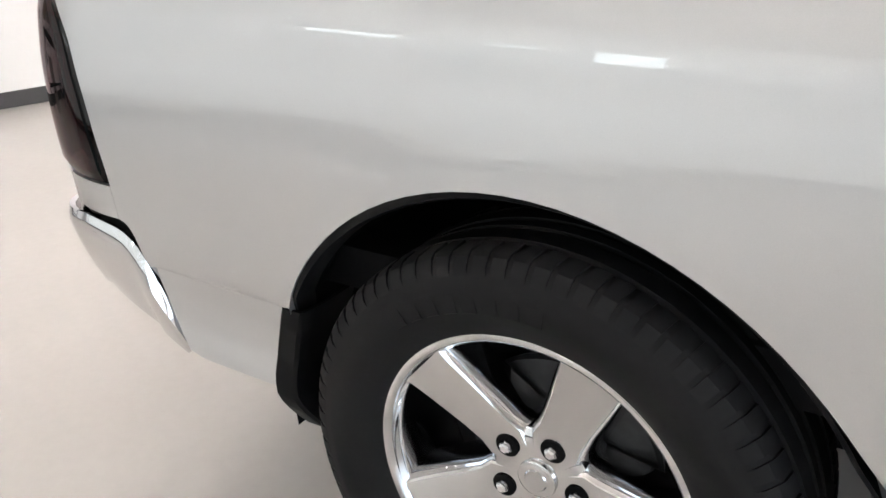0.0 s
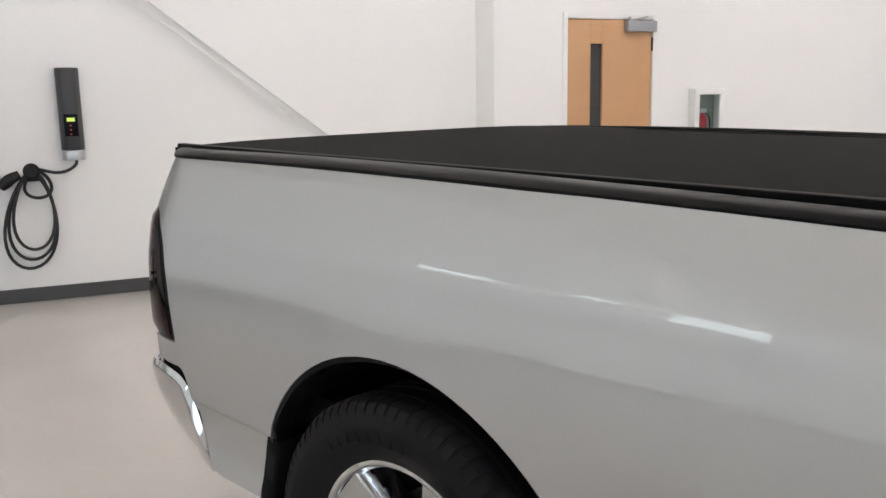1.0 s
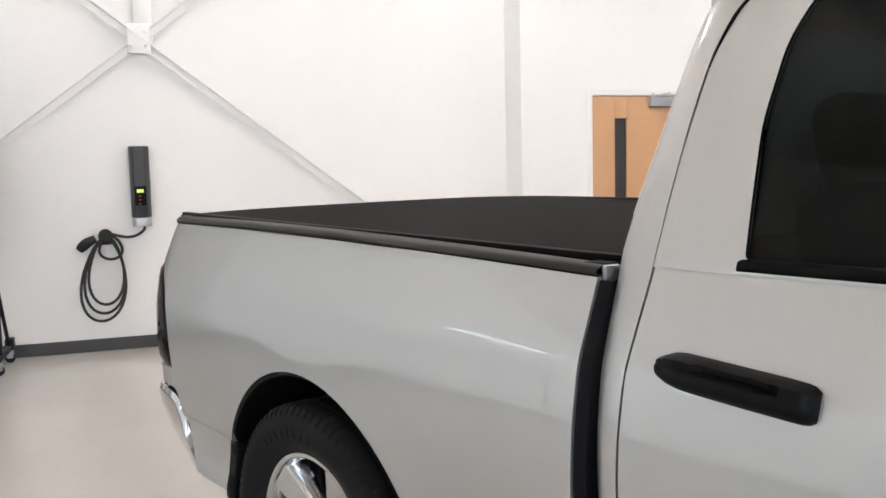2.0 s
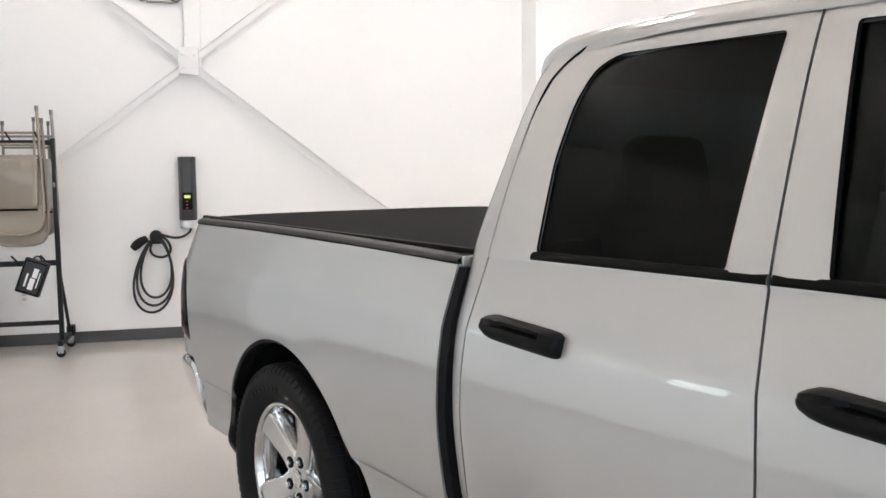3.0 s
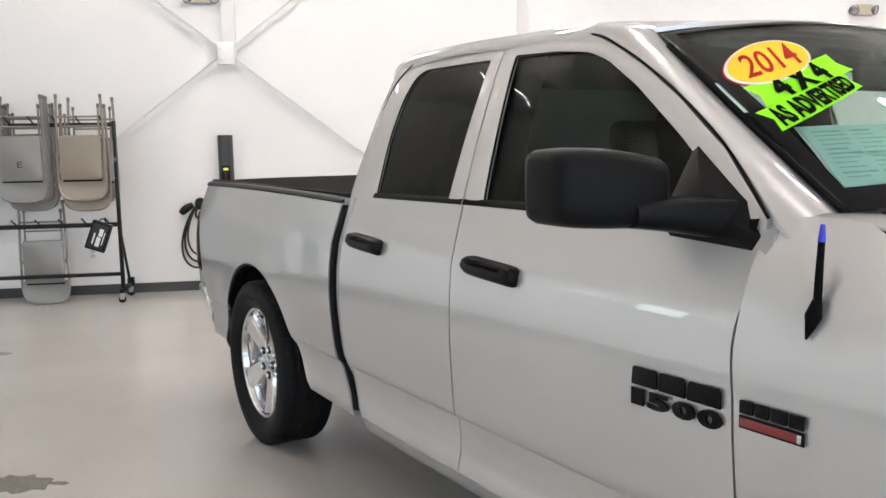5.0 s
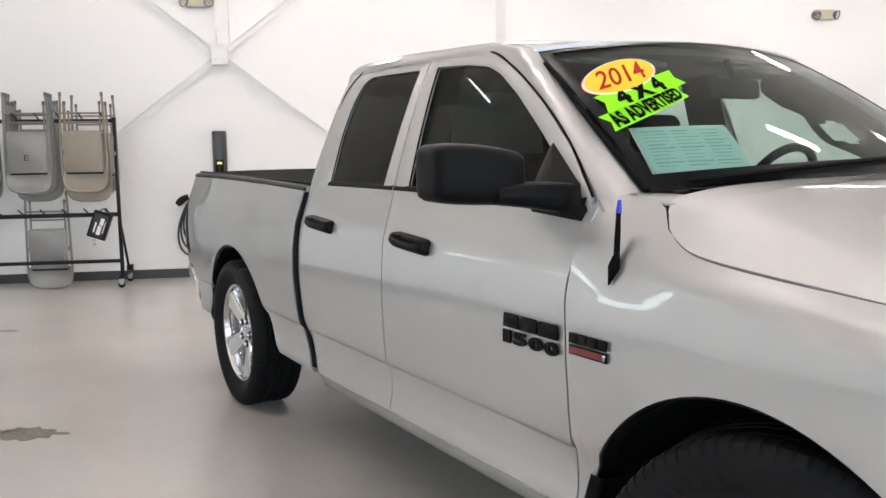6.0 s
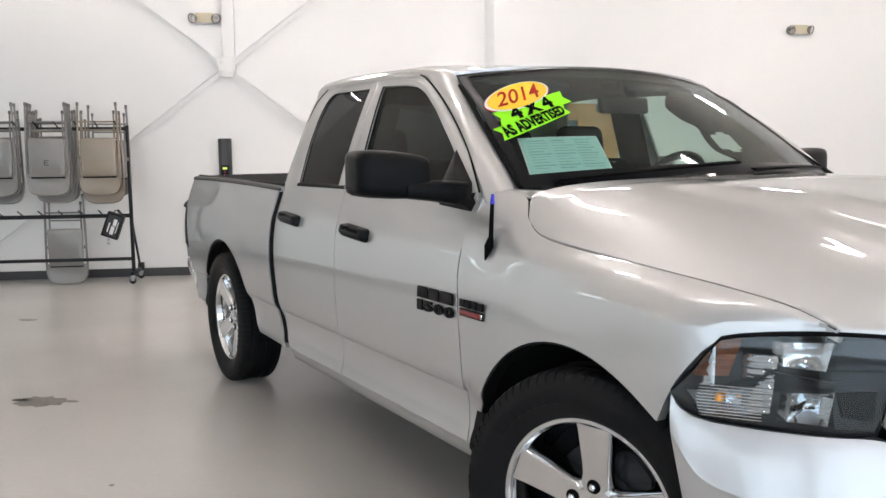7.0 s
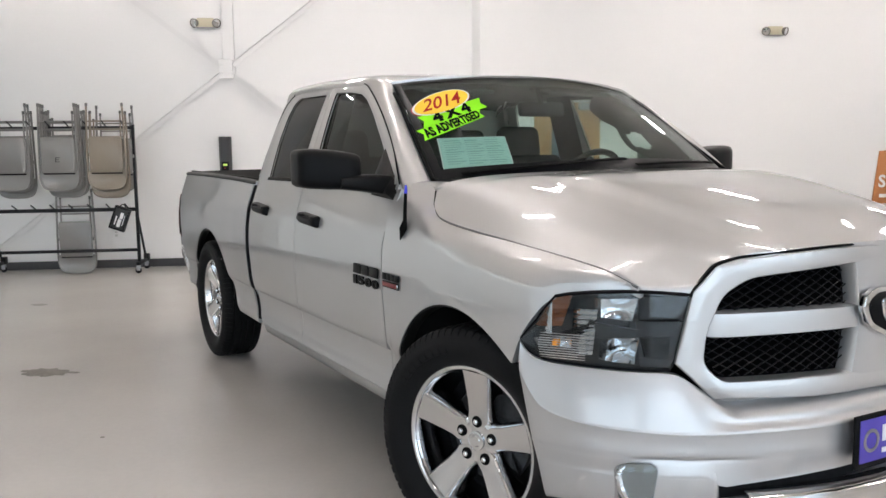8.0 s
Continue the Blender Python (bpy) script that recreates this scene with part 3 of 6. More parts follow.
for s in (-1, 1):
    drip = [on_glass(s, p, 0.004) for p in ((1.108, 1.60), (1.122, 1.655), (1.146, 1.704), (1.195, 1.748), (1.27, 1.773), (1.5, 1.778), (1.815, 1.776), (2.10, 1.763), (2.25, 1.745), (2.355, 1.704), (2.475, 1.645), (2.625, 1.558), (2.805, 1.432), (2.948, 1.292))]
    part("drip_seal", tube_bm(drip, lambda t: 0.0012 + 0.0024 * min(1.0, t / 0.12), 6, 60), SEAL, truck, "thin black roof seam")
part("headliner", grid_bm([[p + Vector((0, 0, -0.045)) for p in r] for r in full]), LINER, truck, "grey headliner")

# bonnet
rows = [[(3.30, 0, 1.336), (3.29, .25, 1.336), (3.26, .5, 1.333), (3.21, .7, 1.321), (3.168, .82, 1.301), (3.162, .862, 1.286)],
        [(3.36, 0, 1.333), (3.35, .25, 1.333), (3.33, .49, 1.330), (3.29, .68, 1.315), (3.235, .82, 1.284), (3.20, .9015, 1.224)],
        [(3.46, 0, 1.328), (3.45, .25, 1.328), (3.43, .48, 1.325), (3.39, .66, 1.307), (3.34, .80, 1.264), (3.322, .926, 1.170)],
        [(3.75, 0, 1.291), (3.75, .25, 1.290), (3.74, .46, 1.280), (3.73, .62, 1.252), (3.72, .76, 1.199), (3.72, .886, 1.120)],
        [(4.0, 0, 1.241), (4.0, .25, 1.239), (3.99, .44, 1.227), (3.98, .58, 1.201), (3.965, .71, 1.158), (3.95, .848, 1.091)],
        [(4.25, 0, 1.187), (4.24, .25, 1.183), (4.225, .42, 1.170), (4.21, .54, 1.149), (4.175, .65, 1.117), (4.098, .802, 1.060)],
        [(4.462, 0, 1.138), (4.43, .25, 1.131), (4.39, .42, 1.121), (4.352, .53, 1.110), (4.300, .640, 1.026), (4.190, .764, 1.020)]]
full = [[(x, -y, z) for x, y, z in r[::-1]] + [(x, y, z) for x, y, z in r[1:]] for r in rows]
bonnet_grid = loft(full, 96, 56)


def ease(a, b, x):
    t = min(1.0, max(0.0, (x - a) / (b - a)))
    return t * t * (3 - 2 * t)


# raised middle of the bonnet with a soft valley along each side
for row in bonnet_grid:
    for p in row:
        edge_y = 0.53 - 0.10 * ease(3.3, 4.4, p.x)
        fade = ease(3.34, 3.60, p.x) * ease(4.40, 4.15, p.x)
        p.z += fade * (0.018 * ease(edge_y + 0.045, edge_y - 0.02, abs(p.y)) - 0.005 * math.exp(-((abs(p.y) - edge_y - 0.09) / 0.06) ** 2))
        p.z -= 0.007 * math.exp(-((p.x - 3.43) / 0.10) ** 2 - ((abs(p.y) - 0.50) / 0.12) ** 2)
bonnet = part("bonnet", grid_bm(bonnet_grid, (0, 0, -0.02)), PAINT, truck, angle=50)
for s in (-1, 1):
    # black tube laid in the seam to draw the shade between bonnet and fender
    line = [Vector((x, s * (seam_y(x) - 0.0035), seam_z(x) - 0.004)) for x in spread(3.165, 4.19, 60)]
    part("bonnet_gap_shade", tube_bm(line, 0.0042, 6), SEAL, bonnet)
for y in (-0.289, 0.289):
    part("washer_nozzle", moved(lathe_bm([(0.0, 0.012), (0.010, 0.010), (0.016, 0.003), (0.018, -0.004)], 16, "z"), Matrix.Translation((3.50, y, 1.322)) @ Matrix.Diagonal((1.0, 0.8, 0.8, 1))), SEAL, bonnet, "small black washer nozzle")


# windscreen with its black border
def screen_at(u, v, out=0.0):
    bow = 1 - u * u
    x = (2.415 + 0.085 * bow) * (1 - v) + (3.03 + 0.235 * bow) * v
    z = (1.728 + 0.055 * bow) * (1 - v) + (1.298 + 0.035 * bow) * v + 0.022 * math.sin(math.pi * v)
    y = u * (0.692 * (1 - v) + 0.812 * v)
    return Vector((x + out * 0.6, y, z + out * 0.8))


screen = part("windscreen", slab([[screen_at(-1 + 2 * a / 30, b / 16) for b in range(17)] for a in range(31)], 0.005), SCREEN, truck, "clear windscreen with sale stickers")
edge = []
for k in range(121):
    t = k / 120 * 4
    side, f = int(min(t, 3.999)), t - int(min(t, 3.999))
    u, v = ((-1 + 2 * f, 0), (1, f), (1 - 2 * f, 1), (-1, 1 - f))[side]
    iu, iv = u * 0.955, 0.035 + v * 0.885
    edge.append([screen_at(u, v, 0.003), screen_at((u + iu) / 2, (v + iv) / 2, 0.0085), screen_at(iu, iv, 0.0085)])
part("border", grid_bm(edge), GLOSSY, screen, "black windscreen border")
gutter = [[screen_at(u, v, 0.012 * o) for v, o in ((1.0, 0.5), (1.02, 0.9), (1.06, -0.5), (1.11, -3))] for u in spread(-0.93, 0.93, 30)]
part("cowl", grid_bm(gutter), BLACK, truck, "black plastic cowl")


# grille, lamps and bumper follow the rounded nose: distance round it -> x, y
_front = [(3.86, 0.985), (3.90, 0.985), (3.95, 0.957), (4.0, 0.921), (4.1, 0.848), (4.19, 0.772), (4.25, 0.702), (4.291, 0.645), (4.325, 0.575), (4.37, 0.45), (4.405, 0.33), (4.435, 0.18), (4.448, 0.0)]
_nose_x = hermite([-p[1] for p in _front[1:]], [p[0] for p in _front[1:]])


def nose(y, z, out=0.0):
    """A point on the nose at a place across the truck, pushed out by some."""
    a = abs(y)
    x = _nose_x(-a)
    e = 0.01
    slope = (_nose_x(-min(a + e, 0.985)) - _nose_x(-max(a - e, 0))) / (min(a + e, 0.985) - max(a - e, 0))
    n = Vector((1.0, -slope, 0)).normalized()
    return Vector((x + n.x * out, math.copysign(a + n.y * out, y if y else 1), z))


def nose_rows(outline_grid, out=0.0):
    return [[nose(y, z, out + (o[0] if o else 0)) for y, z, *o in r] for r in outline_grid]


for s in (-1, 1):
    # head lamp: outline as lower and upper edge across the truck
    top = hermite([-0.985, -0.96, -0.923, -0.86, -0.772, -0.652], [0.846, 0.905, 0.986, 1.003, 1.012, 1.006])
    ys = [-0.984, -0.978, -0.97, -0.958, -0.945, -0.923, -0.90, -0.87, -0.84, -0.80, -0.76, -0.73, -0.70, -0.69, -0.68, -0.67, -0.66, -0.655]
    bot = hermite([-0.985, -0.97, -0.94, -0.88, -0.80, -0.705, -0.655], [0.838, 0.800, 0.782, 0.775, 0.772, 0.772, 0.985])
    cover = [[nose(y, bot(y) + (top(y) - bot(y)) * k / 10, 0.004 * math.sin(math.pi * k / 10)) for k in range(11)] for y in ys]
    cover = [[Vector((p.x, -s * p.y, p.z)) for p in r] for r in cover]
    back = []
    for y in ys:
        d = 0.075 * min(1.0, (0.985 - abs(y)) / 0.05) * min(1, (abs(y) - 0.64) / 0.02)
        back.append([nose(y, bot(y) + (top(y) - bot(y)) * k / 10, -d * min(1, 2.6 * math.sin(math.pi * k / 10)) - 0.002) for k in range(11)])
    back = [[Vector((p.x, -s * p.y, p.z)) for p in r] for r in back]
    lamp = part("head_lamp", grid_bm(back), material("dark lamp housing", (0.012, 0.0125, 0.014), 0.35, 0.2, stain=0.15, stain_scale=20), truck, "head lamp with a black housing and amber reflector")
    part("lens", slab(cover, 0.003), LENS, lamp, "clear plastic lens")
    rim = [[nose(y, zf(y) + dz, o) for dz, o in ((d0, 0.001), (d1, 0.005), (d2, 0.003))] for zf, d0, d1, d2, seq in ((top, 0.0, -0.004, -0.010, ys),) for y in seq]
    rim2 = [[nose(y, bot(y) + dz, o) for dz, o in ((0, 0.001), (0.003, 0.005), (0.007, 0.003))] for y in ys[1:]]
    part("rim", join(*[grid_bm([[Vector((p.x, -s * p.y, p.z)) for p in r] for r in q]) for q in (rim, rim2)]), GLOSSY, lamp)

    amber = material("amber plastic", (0.20, 0.060, 0.02), 0.3, 0, grain=0.5, grain_scale=70)
    bright = material("bright reflector", (0.93, 0.94, 0.96), 0.13, 1.0, grain=0.06, grain_scale=90, bump=0.35, bump_scale=70, bump_dist=0.004)

    def field(outline, out, rib=0.0, n=8, across=False, dish=0.0, m=0):
        """A reflector over a four-cornered field (low outer, low inner, high inner, high outer), ribbed or dished."""
        c = [Vector(p) for p in outline]
        m = m or n
        g = []
        for a in range(m + 1):
            row = []
            for b in range(n + 1):
                p = c[0].lerp(c[1], a / m).lerp(c[3].lerp(c[2], a / m), b / n)
                u, v = 2 * a / m - 1, 2 * b / n - 1
                q = nose(p.x, p.y, out - rib * ((a if across else b) % 2) - dish * (1 - u * u) * (1 - v * v))
                row.append(Vector((q.x, -s * q.y, q.z)))
            g.append(row)
        return grid_bm(g, (-0.03, 0, 0))

    part("side_reflector", field([(-0.954, 0.884), (-0.913, 0.889), (-0.895, 0.983), (-0.934, 0.979)], -0.012, 0.006, 7), amber, lamp, "dull amber side reflector")
    part("reflector_edge", field([(-0.936, 0.862), (-0.931, 0.862), (-0.930, 0.974), (-0.934, 0.974)], -0.008, 0.0, 6), bright, lamp)
    part("indicator", field([(-0.949, 0.791), (-0.885, 0.786), (-0.885, 0.862), (-0.970, 0.845)], -0.016, 0.007, 16), CHROME, lamp, "ribbed chrome indicator bowl")
    ribs = []
    for k in range(11):
        z = 0.792 + 0.0075 * k
        line = [nose(y, z, 0.001) for y in spread(-0.955 + 0.0009 * abs(k - 5), -0.868, 6)]
        ribs.append(tube_bm([(q.x, -s * q.y, q.z) for q in line], 0.0011, 5))
    part("optic_ribs", join(*ribs), bright, lamp, "fine clear ribs of the indicator lens", kind="stuff")
    part("bulb", moved(lathe_bm([(0.0, 0.011), (0.006, 0.010), (0.010, 0.004), (0.010, -0.008), (0.0, -0.010)], 14, "z"), Matrix.Translation(Vector((1, -s, 1)) * nose(-0.924, 0.838, -0.006))),
         material("orange bulb", (0.80, 0.30, 0.03), 0.2, stain=0.1), lamp, "orange indicator bulb")
    part("bulb_holder", field([(-0.915, 0.824), (-0.895, 0.824), (-0.895, 0.856), (-0.915, 0.856)], -0.008, 0.0, 4, dish=0.01), bright, lamp)
    part("divider", field([(-0.882, 0.806), (-0.858, 0.808), (-0.848, 0.946), (-0.881, 0.945)], -0.012, 0.005, 18), bright, lamp, "bright ribbed upright reflector")
    part("high_beam", field([(-0.842, 0.922), (-0.783, 0.917), (-0.772, 0.984), (-0.842, 0.978)], -0.014, 0.0, 10, dish=0.022), bright, lamp, "bright dished reflector")
    part("low_beam", field([(-0.834, 0.792), (-0.778, 0.788), (-0.768, 0.868), (-0.828, 0.868)], -0.016, 0.0, 10, dish=0.045), CHROME, lamp, "chrome dished reflector")
    part("lamp_brow", field([(-0.845, 0.862), (-0.776, 0.868), (-0.768, 0.892), (-0.848, 0.908)], -0.006, 0.0, 4, dish=-0.006), GLOSSY, lamp, "dark brow between the reflectors")
    part("lamp_fin", field([(-0.905, 0.864), (-0.884, 0.866), (-0.852, 0.912), (-0.884, 0.880)], -0.008, 0.0, 4), GLOSSY, lamp)
    grey_in = material("smooth grey housing", (0.028, 0.029, 0.032), 0.25, spec=0.3, stain=0.1, stain_scale=20)
    part("inner_panel", field([(-0.766, 0.782), (-0.692, 0.782), (-0.668, 0.919), (-0.776, 0.916)], -0.018, 0.0, 6), grey_in, lamp, "smooth dark grey inner panel")
    part("upper_panel", field([(-0.770, 0.924), (-0.668, 0.927), (-0.657, 0.994), (-0.766, 0.990)], -0.010, 0.0, 6), grey_in, lamp)
    part("recess", field([(-0.754, 0.812), (-0.703, 0.803), (-0.700, 0.876), (-0.764, 0.871)], -0.013, 0.0, 6, dish=0.004), GLOSSY, lamp)

# grille: bright surround with a cross bar, black mesh behind
def grille_point(y, z, out=0.0):
    return nose(y, z, out)

OPEN = rounded([(-0.625, 0.80), (-0.575, 0.745), (0.575, 0.745), (0.625, 0.80), (0.615, 0.90), (0.575, 1.00), (0.50, 1.045), (0.16, 1.075), (-0.16, 1.075), (-0.50, 1.045), (-0.575, 1.00), (-0.615, 0.90)], 0.03)
OUTER = [(-0.692, 0.80), (-0.60, 0.695), (-0.3, 0.682), (0.3, 0.682), (0.60, 0.695), (0.692, 0.80), (0.655, 1.012), (0.60, 1.085), (0.54, 1.104), (0.25, 1.126), (-0.25, 1.126), (-0.54, 1.104), (-0.60, 1.085), (-0.655, 1.012)]
rings = ring_outline(OUTER, OPEN, steps=5)
LIP = ((0.0, -0.045), (0.0, 0.004), (0.025, 0.0105), (0.07, 0.0135), (0.5, 0.0185), (0.9, 0.016), (0.965, 0.0125), (1.0, 0.004), (1.0, -0.035))
grille = part("grille", grid_bm([[grille_point(*Vector(r[0]).lerp(Vector(r[-1]), f), o) for f, o in LIP] for r in rings + rings[:1]]), PAINT, truck, "silver grille surround with black mesh", angle=32)


def nose_bar(ya, yb, za, zb, out, n=20):
    """A raised bar on the nose, rounded over its long edges."""
    rows = []
    for k in range(n + 1):
        f = k / n
        y = ya + (yb - ya) * f
        sink = 0.040 * max(0.0, (abs(y) - 0.585) / 0.055) ** 1.5
        rows.append([grille_point(y, za(y) + (zb(y) - za(y)) * t, o - sink) for t, o in ((0, -0.05), (0.0, out - 0.012), (0.06, out - 0.002), (0.5, out), (0.94, out - 0.002), (1, out - 0.012), (1, -0.05))])
    return grid_bm(rows)


BAR_Y = -0.045        # middle of the upright bar and its emblem
part("cross_bar", nose_bar(-0.64, 0.64, lambda y: 0.872 + 0.010 * (0.6 - abs(y)), lambda y: 0.948 + 0.0 * y, 0.012, 30), PAINT, grille)
rows = []
for k in range(21):
    z = 0.735 + (1.085 - 0.735) * k / 20
    w = 0.098 + 0.025 * abs((z - 0.91) / 0.17) ** 2
    rows.append([grille_point(BAR_Y + f * w, z, o) for f, o in ((-1, -0.05), (-1, 0.0), (-0.93, 0.012), (-0.5, 0.016), (0, 0.018), (0.5, 0.016), (0.93, 0.012), (1, 0.0), (1, -0.05))])
part("upright_bar", grid_bm(rows), PAINT, grille)
# near-black sheet in place of the shaded depth behind the mesh
part("grille_back", grid_bm([[grille_point(y, z, -0.040) for z in spread(0.72, 1.06, 4)] for y in spread(-0.66, 0.66, 30)]), material("black mesh depth", (0.002, 0.002, 0.0022), 1.0, spec=0.0, stain=0.2), grille, "near-black sheet for the shaded depth behind the mesh")
# black tubes draw the shaded gaps round the grille and under the bonnet
loop = [grille_point(p[0], p[1], -0.006) for p in rounded(OUTER, 0.02, 3)]
part("surround_gap_shade", tube_bm(loop, 0.0045, 6, closed=True), SEAL, grille, "thin black line for the shaded gap round the grille")
edge_line = [grille_point(p[0], p[1] + 0.003, 0.010 + 0.007 * max(0.0, 1 - abs(p[0]) / 0.5)) for p in rounded(OUTER, 0.02, 3) if p[1] > 0.99]
part("bonnet_shade_line", tube_bm(sorted(edge_line, key=lambda q: q.y), 0.0045, 6), SEAL, grille, "thin black line for the shaded gap under the bonnet edge")
INNER = [p.lerp(Vector((0, 0.9)), 0.015) for p in OPEN]


def inside(y, z):
    """Whether a place lies within the grille's opening."""
    hit = False
    for p, q in zip(INNER, INNER[1:] + INNER[:1]):
        if (p.y > z) != (q.y > z) and y < p.x + (z - p.y) / (q.y - p.y) * (q.x - p.x):
            hit = not hit
    return hit


# mesh of slanting wires, two ways
wires = []
for d in (1, -1):
    for k in range(-18, 36):
        y0 = -0.66 + k * 0.046
        pts = []
        for q in range(41):
            z = 0.735 + (1.085 - 0.735) * q / 40
            y = y0 + d * (z - 0.735) * 1.7
            if abs(y - BAR_Y) > 0.098 + 0.025 * ((z - 0.91) / 0.17) ** 2 and inside(y, z):
                pts.append(grille_point(y, z, -0.030 + 0.003 * d))
            elif len(pts) > 2:
                wires.append(tube_bm(pts, 0.0027, 4))
                pts = []
            else:
                pts = []
        if len(pts) > 2:
            wires.append(tube_bm(pts, 0.0027, 4))
part("mesh", join(*wires), material("dark grey mesh", (0.006, 0.006, 0.007), 0.35, spec=0.16, stain=0.1), grille, "black honeycomb mesh", kind="stuff")
badge = rounded([(-0.105, 0.975), (-0.115, 0.94), (-0.085, 0.885), (0.0, 0.845), (0.085, 0.885), (0.115, 0.94), (0.105, 0.975), (0.06, 1.0), (-0.06, 1.0)], 0.02)
bm = prism_bm(badge, 0.02, "x", 0.004)
em = part("emblem", moved(bm, Matrix.Translation((4.462, BAR_Y, 0))), CHROME, grille, "chrome shield emblem")
part("emblem_field", moved(prism_bm([p.lerp(Vector((0, 0.925)), 0.2) for p in badge], 0.008, "x", 0.003), Matrix.Translation((4.479, BAR_Y, 0))), GLOSSY, em)
part("emblem_relief", moved(prism_bm(rounded([(-0.05, 0.965), (0, 0.975), (0.05, 0.965), (0.035, 0.91), (0, 0.875), (-0.035, 0.91)], 0.015), 0.012, "x", 0.004), Matrix.Translation((4.484, BAR_Y, 0))), CHROME, em)

# front bumper: stations round the nose, each a profile from its top edge down
bumper_edge = hermite([0.34, 0.45, 0.60, 0.70, 0.77, 0.80], [0.938, 0.951, 0.970, 0.979, 0.984, 0.985])


def slot_top(y):
    """Lower edge of the bumper's face, rising to the middle over the intake."""
    return 0.47 if abs(y) > 0.60 else 0.448 + 0.036 * (1 - abs(y) / 0.56)


def bumper_rows():
    rows = []
    ys = [-0.984, -0.975, -0.96, -0.94, -0.915, -0.88, -0.84, -0.80, -0.76, -0.72, -0.68, -0.64, -0.60, -0.55, -0.50, -0.42, -0.34, -0.25, -0.15, -0.05]
    ys = ys + [-y for y in ys[::-1]]
    tops = hermite([-0.985, -0.97, -0.94, -0.88, -0.80, -0.705, -0.66, -0.62, -0.55, 0], [0.834, 0.797, 0.778, 0.771, 0.768, 0.768, 0.749, 0.705, 0.657, 0.668])
    ridge = hermite([-0.985, -0.96, -0.93, -0.83, -0.65, -0.4, 0], [0.75, 0.66, 0.632, 0.610, 0.604, 0.604, 0.612])
    for y in ys:
        a = -abs(y)
        t, r = tops(a), ridge(a)
        inner = -0.03 if abs(y) < 0.62 else 0.002
        c2 = min(1.0, max(0.0, (abs(y) - 0.50) / 0.12)) * min(1.0, max(0.0, (0.80 - abs(y)) / 0.06))
        prof = [(inner - 0.03, t + (0.02 if abs(y) < 0.62 else 0)), (inner, t + (0.022 if abs(y) < 0.62 else 0.001)), (0.012 if abs(y) > 0.62 else 0.03, t - 0.006), (0.040, t + (r - t) * 0.55), (0.0545, r + 0.010), (0.0575, r + 0.001), (0.0565, r - 0.006), (0.0535, r - 0.035),
                (0.053, 0.545), (0.052 - 0.002 * c2, 0.533), (0.051 - 0.014 * c2, 0.524), (0.050 - 0.010 * c2, 0.512), (0.045, max(slot_top(y), 0.47) + 0.012 if abs(y) > 0.6 else slot_top(y) + 0.012), (0.045, slot_top(y))]
        k = min(1.0, (0.985 - abs(y)) / 0.10) ** 0.5
        rows.append([nose(y * bumper_edge(z) / 0.985, z, o * (0.25 + 0.75 * k)) for o, z in prof])
    return rows


bumper = part("front_bumper", grid_bm(loft(bumper_rows(), 40, 100)), PLASTIC_PAINT, truck, "silver moulded front bumper", angle=45)
scoop_top = hermite([-0.64, -0.58, -0.3, 0.0], [0.75, 0.702, 0.694, 0.694])
scoop_low = hermite([-0.64, -0.58, -0.55, 0.0], [0.73, 0.675, 0.657, 0.672])
part("bumper_scoop", grid_bm([[nose(y, scoop_top(-abs(y)) + 0.02, -0.05), nose(y, scoop_top(-abs(y)), -0.004), nose(y, (scoop_top(-abs(y)) + scoop_low(-abs(y))) / 2, -0.024), nose(y, scoop_low(-abs(y)) + 0.004, -0.040)] for y in spread(-0.635, 0.635, 50)]), PAINT, bumper, "silver recess under the grille")
for s in (-1, 1):
    # each end runs on down from the face in one smooth sheet
    rows = []
    for a in (0.984, 0.975, 0.96, 0.94, 0.915, 0.88, 0.84, 0.80, 0.76, 0.72, 0.68, 0.64, 0.615, 0.605, 0.597):
        k = min(1.0, (0.985 - a) / 0.10) ** 0.5
        tuck = max(0.0, (0.615 - a) / 0.018) ** 2
        prof = [(0.043, 0.486), (0.0446, 0.471), (0.0445, 0.462), (0.0425, 0.43), (0.038, 0.395), (0.028, 0.368), (0.0, 0.352), (-0.06, 0.346)]
        rows.append([nose(s * a * bumper_edge(z) / 0.985, z, (o - 0.05 * tuck) * (0.25 + 0.75 * k)) for o, z in prof])
    part("lower_corner", grid_bm(loft(rows, 24, 50)), PLASTIC_PAINT, bumper, "silver lower end of the bumper", angle=50)
rows = []
for y in spread(-0.60, 0.60, 40):
    prof = [(0.043, slot_top(y) + 0.004), (0.0, slot_top(y) - 0.008), (-0.02, slot_top(y) - 0.02), (-0.02, slot_top(y) - 0.046), (0.032, slot_top(y) - 0.055), (0.01, 0.36), (-0.06, 0.35)]
    rows.append([nose(y, z, o) for o, z in prof])
part("lower_bumper", grid_bm(rows), PLASTIC_PAINT, bumper, "silver lower bumper under the intake")
part("lower_intake", grid_bm([[nose(y, slot_top(y) - 0.046 + 0.044 * k, 0.020) for k in (0, 0.5, 1)] for y in spread(-0.585, 0.585, 40)], (-0.05, 0, 0)), DARK, bumper, "black intake slot")
rows = [[nose(y, 0.385 + dz, 0.055 + o) for dz, o in ((-0.04, 0.0), (-0.03, 0.022), (0.0, 0.034), (0.03, 0.028), (0.042, 0.012), (0.044, -0.03))] for y in spread(-0.52, 0.52, 40)]
part("lower_lip", grid_bm(rows), CHROME, bumper, "bright metal lower lip")
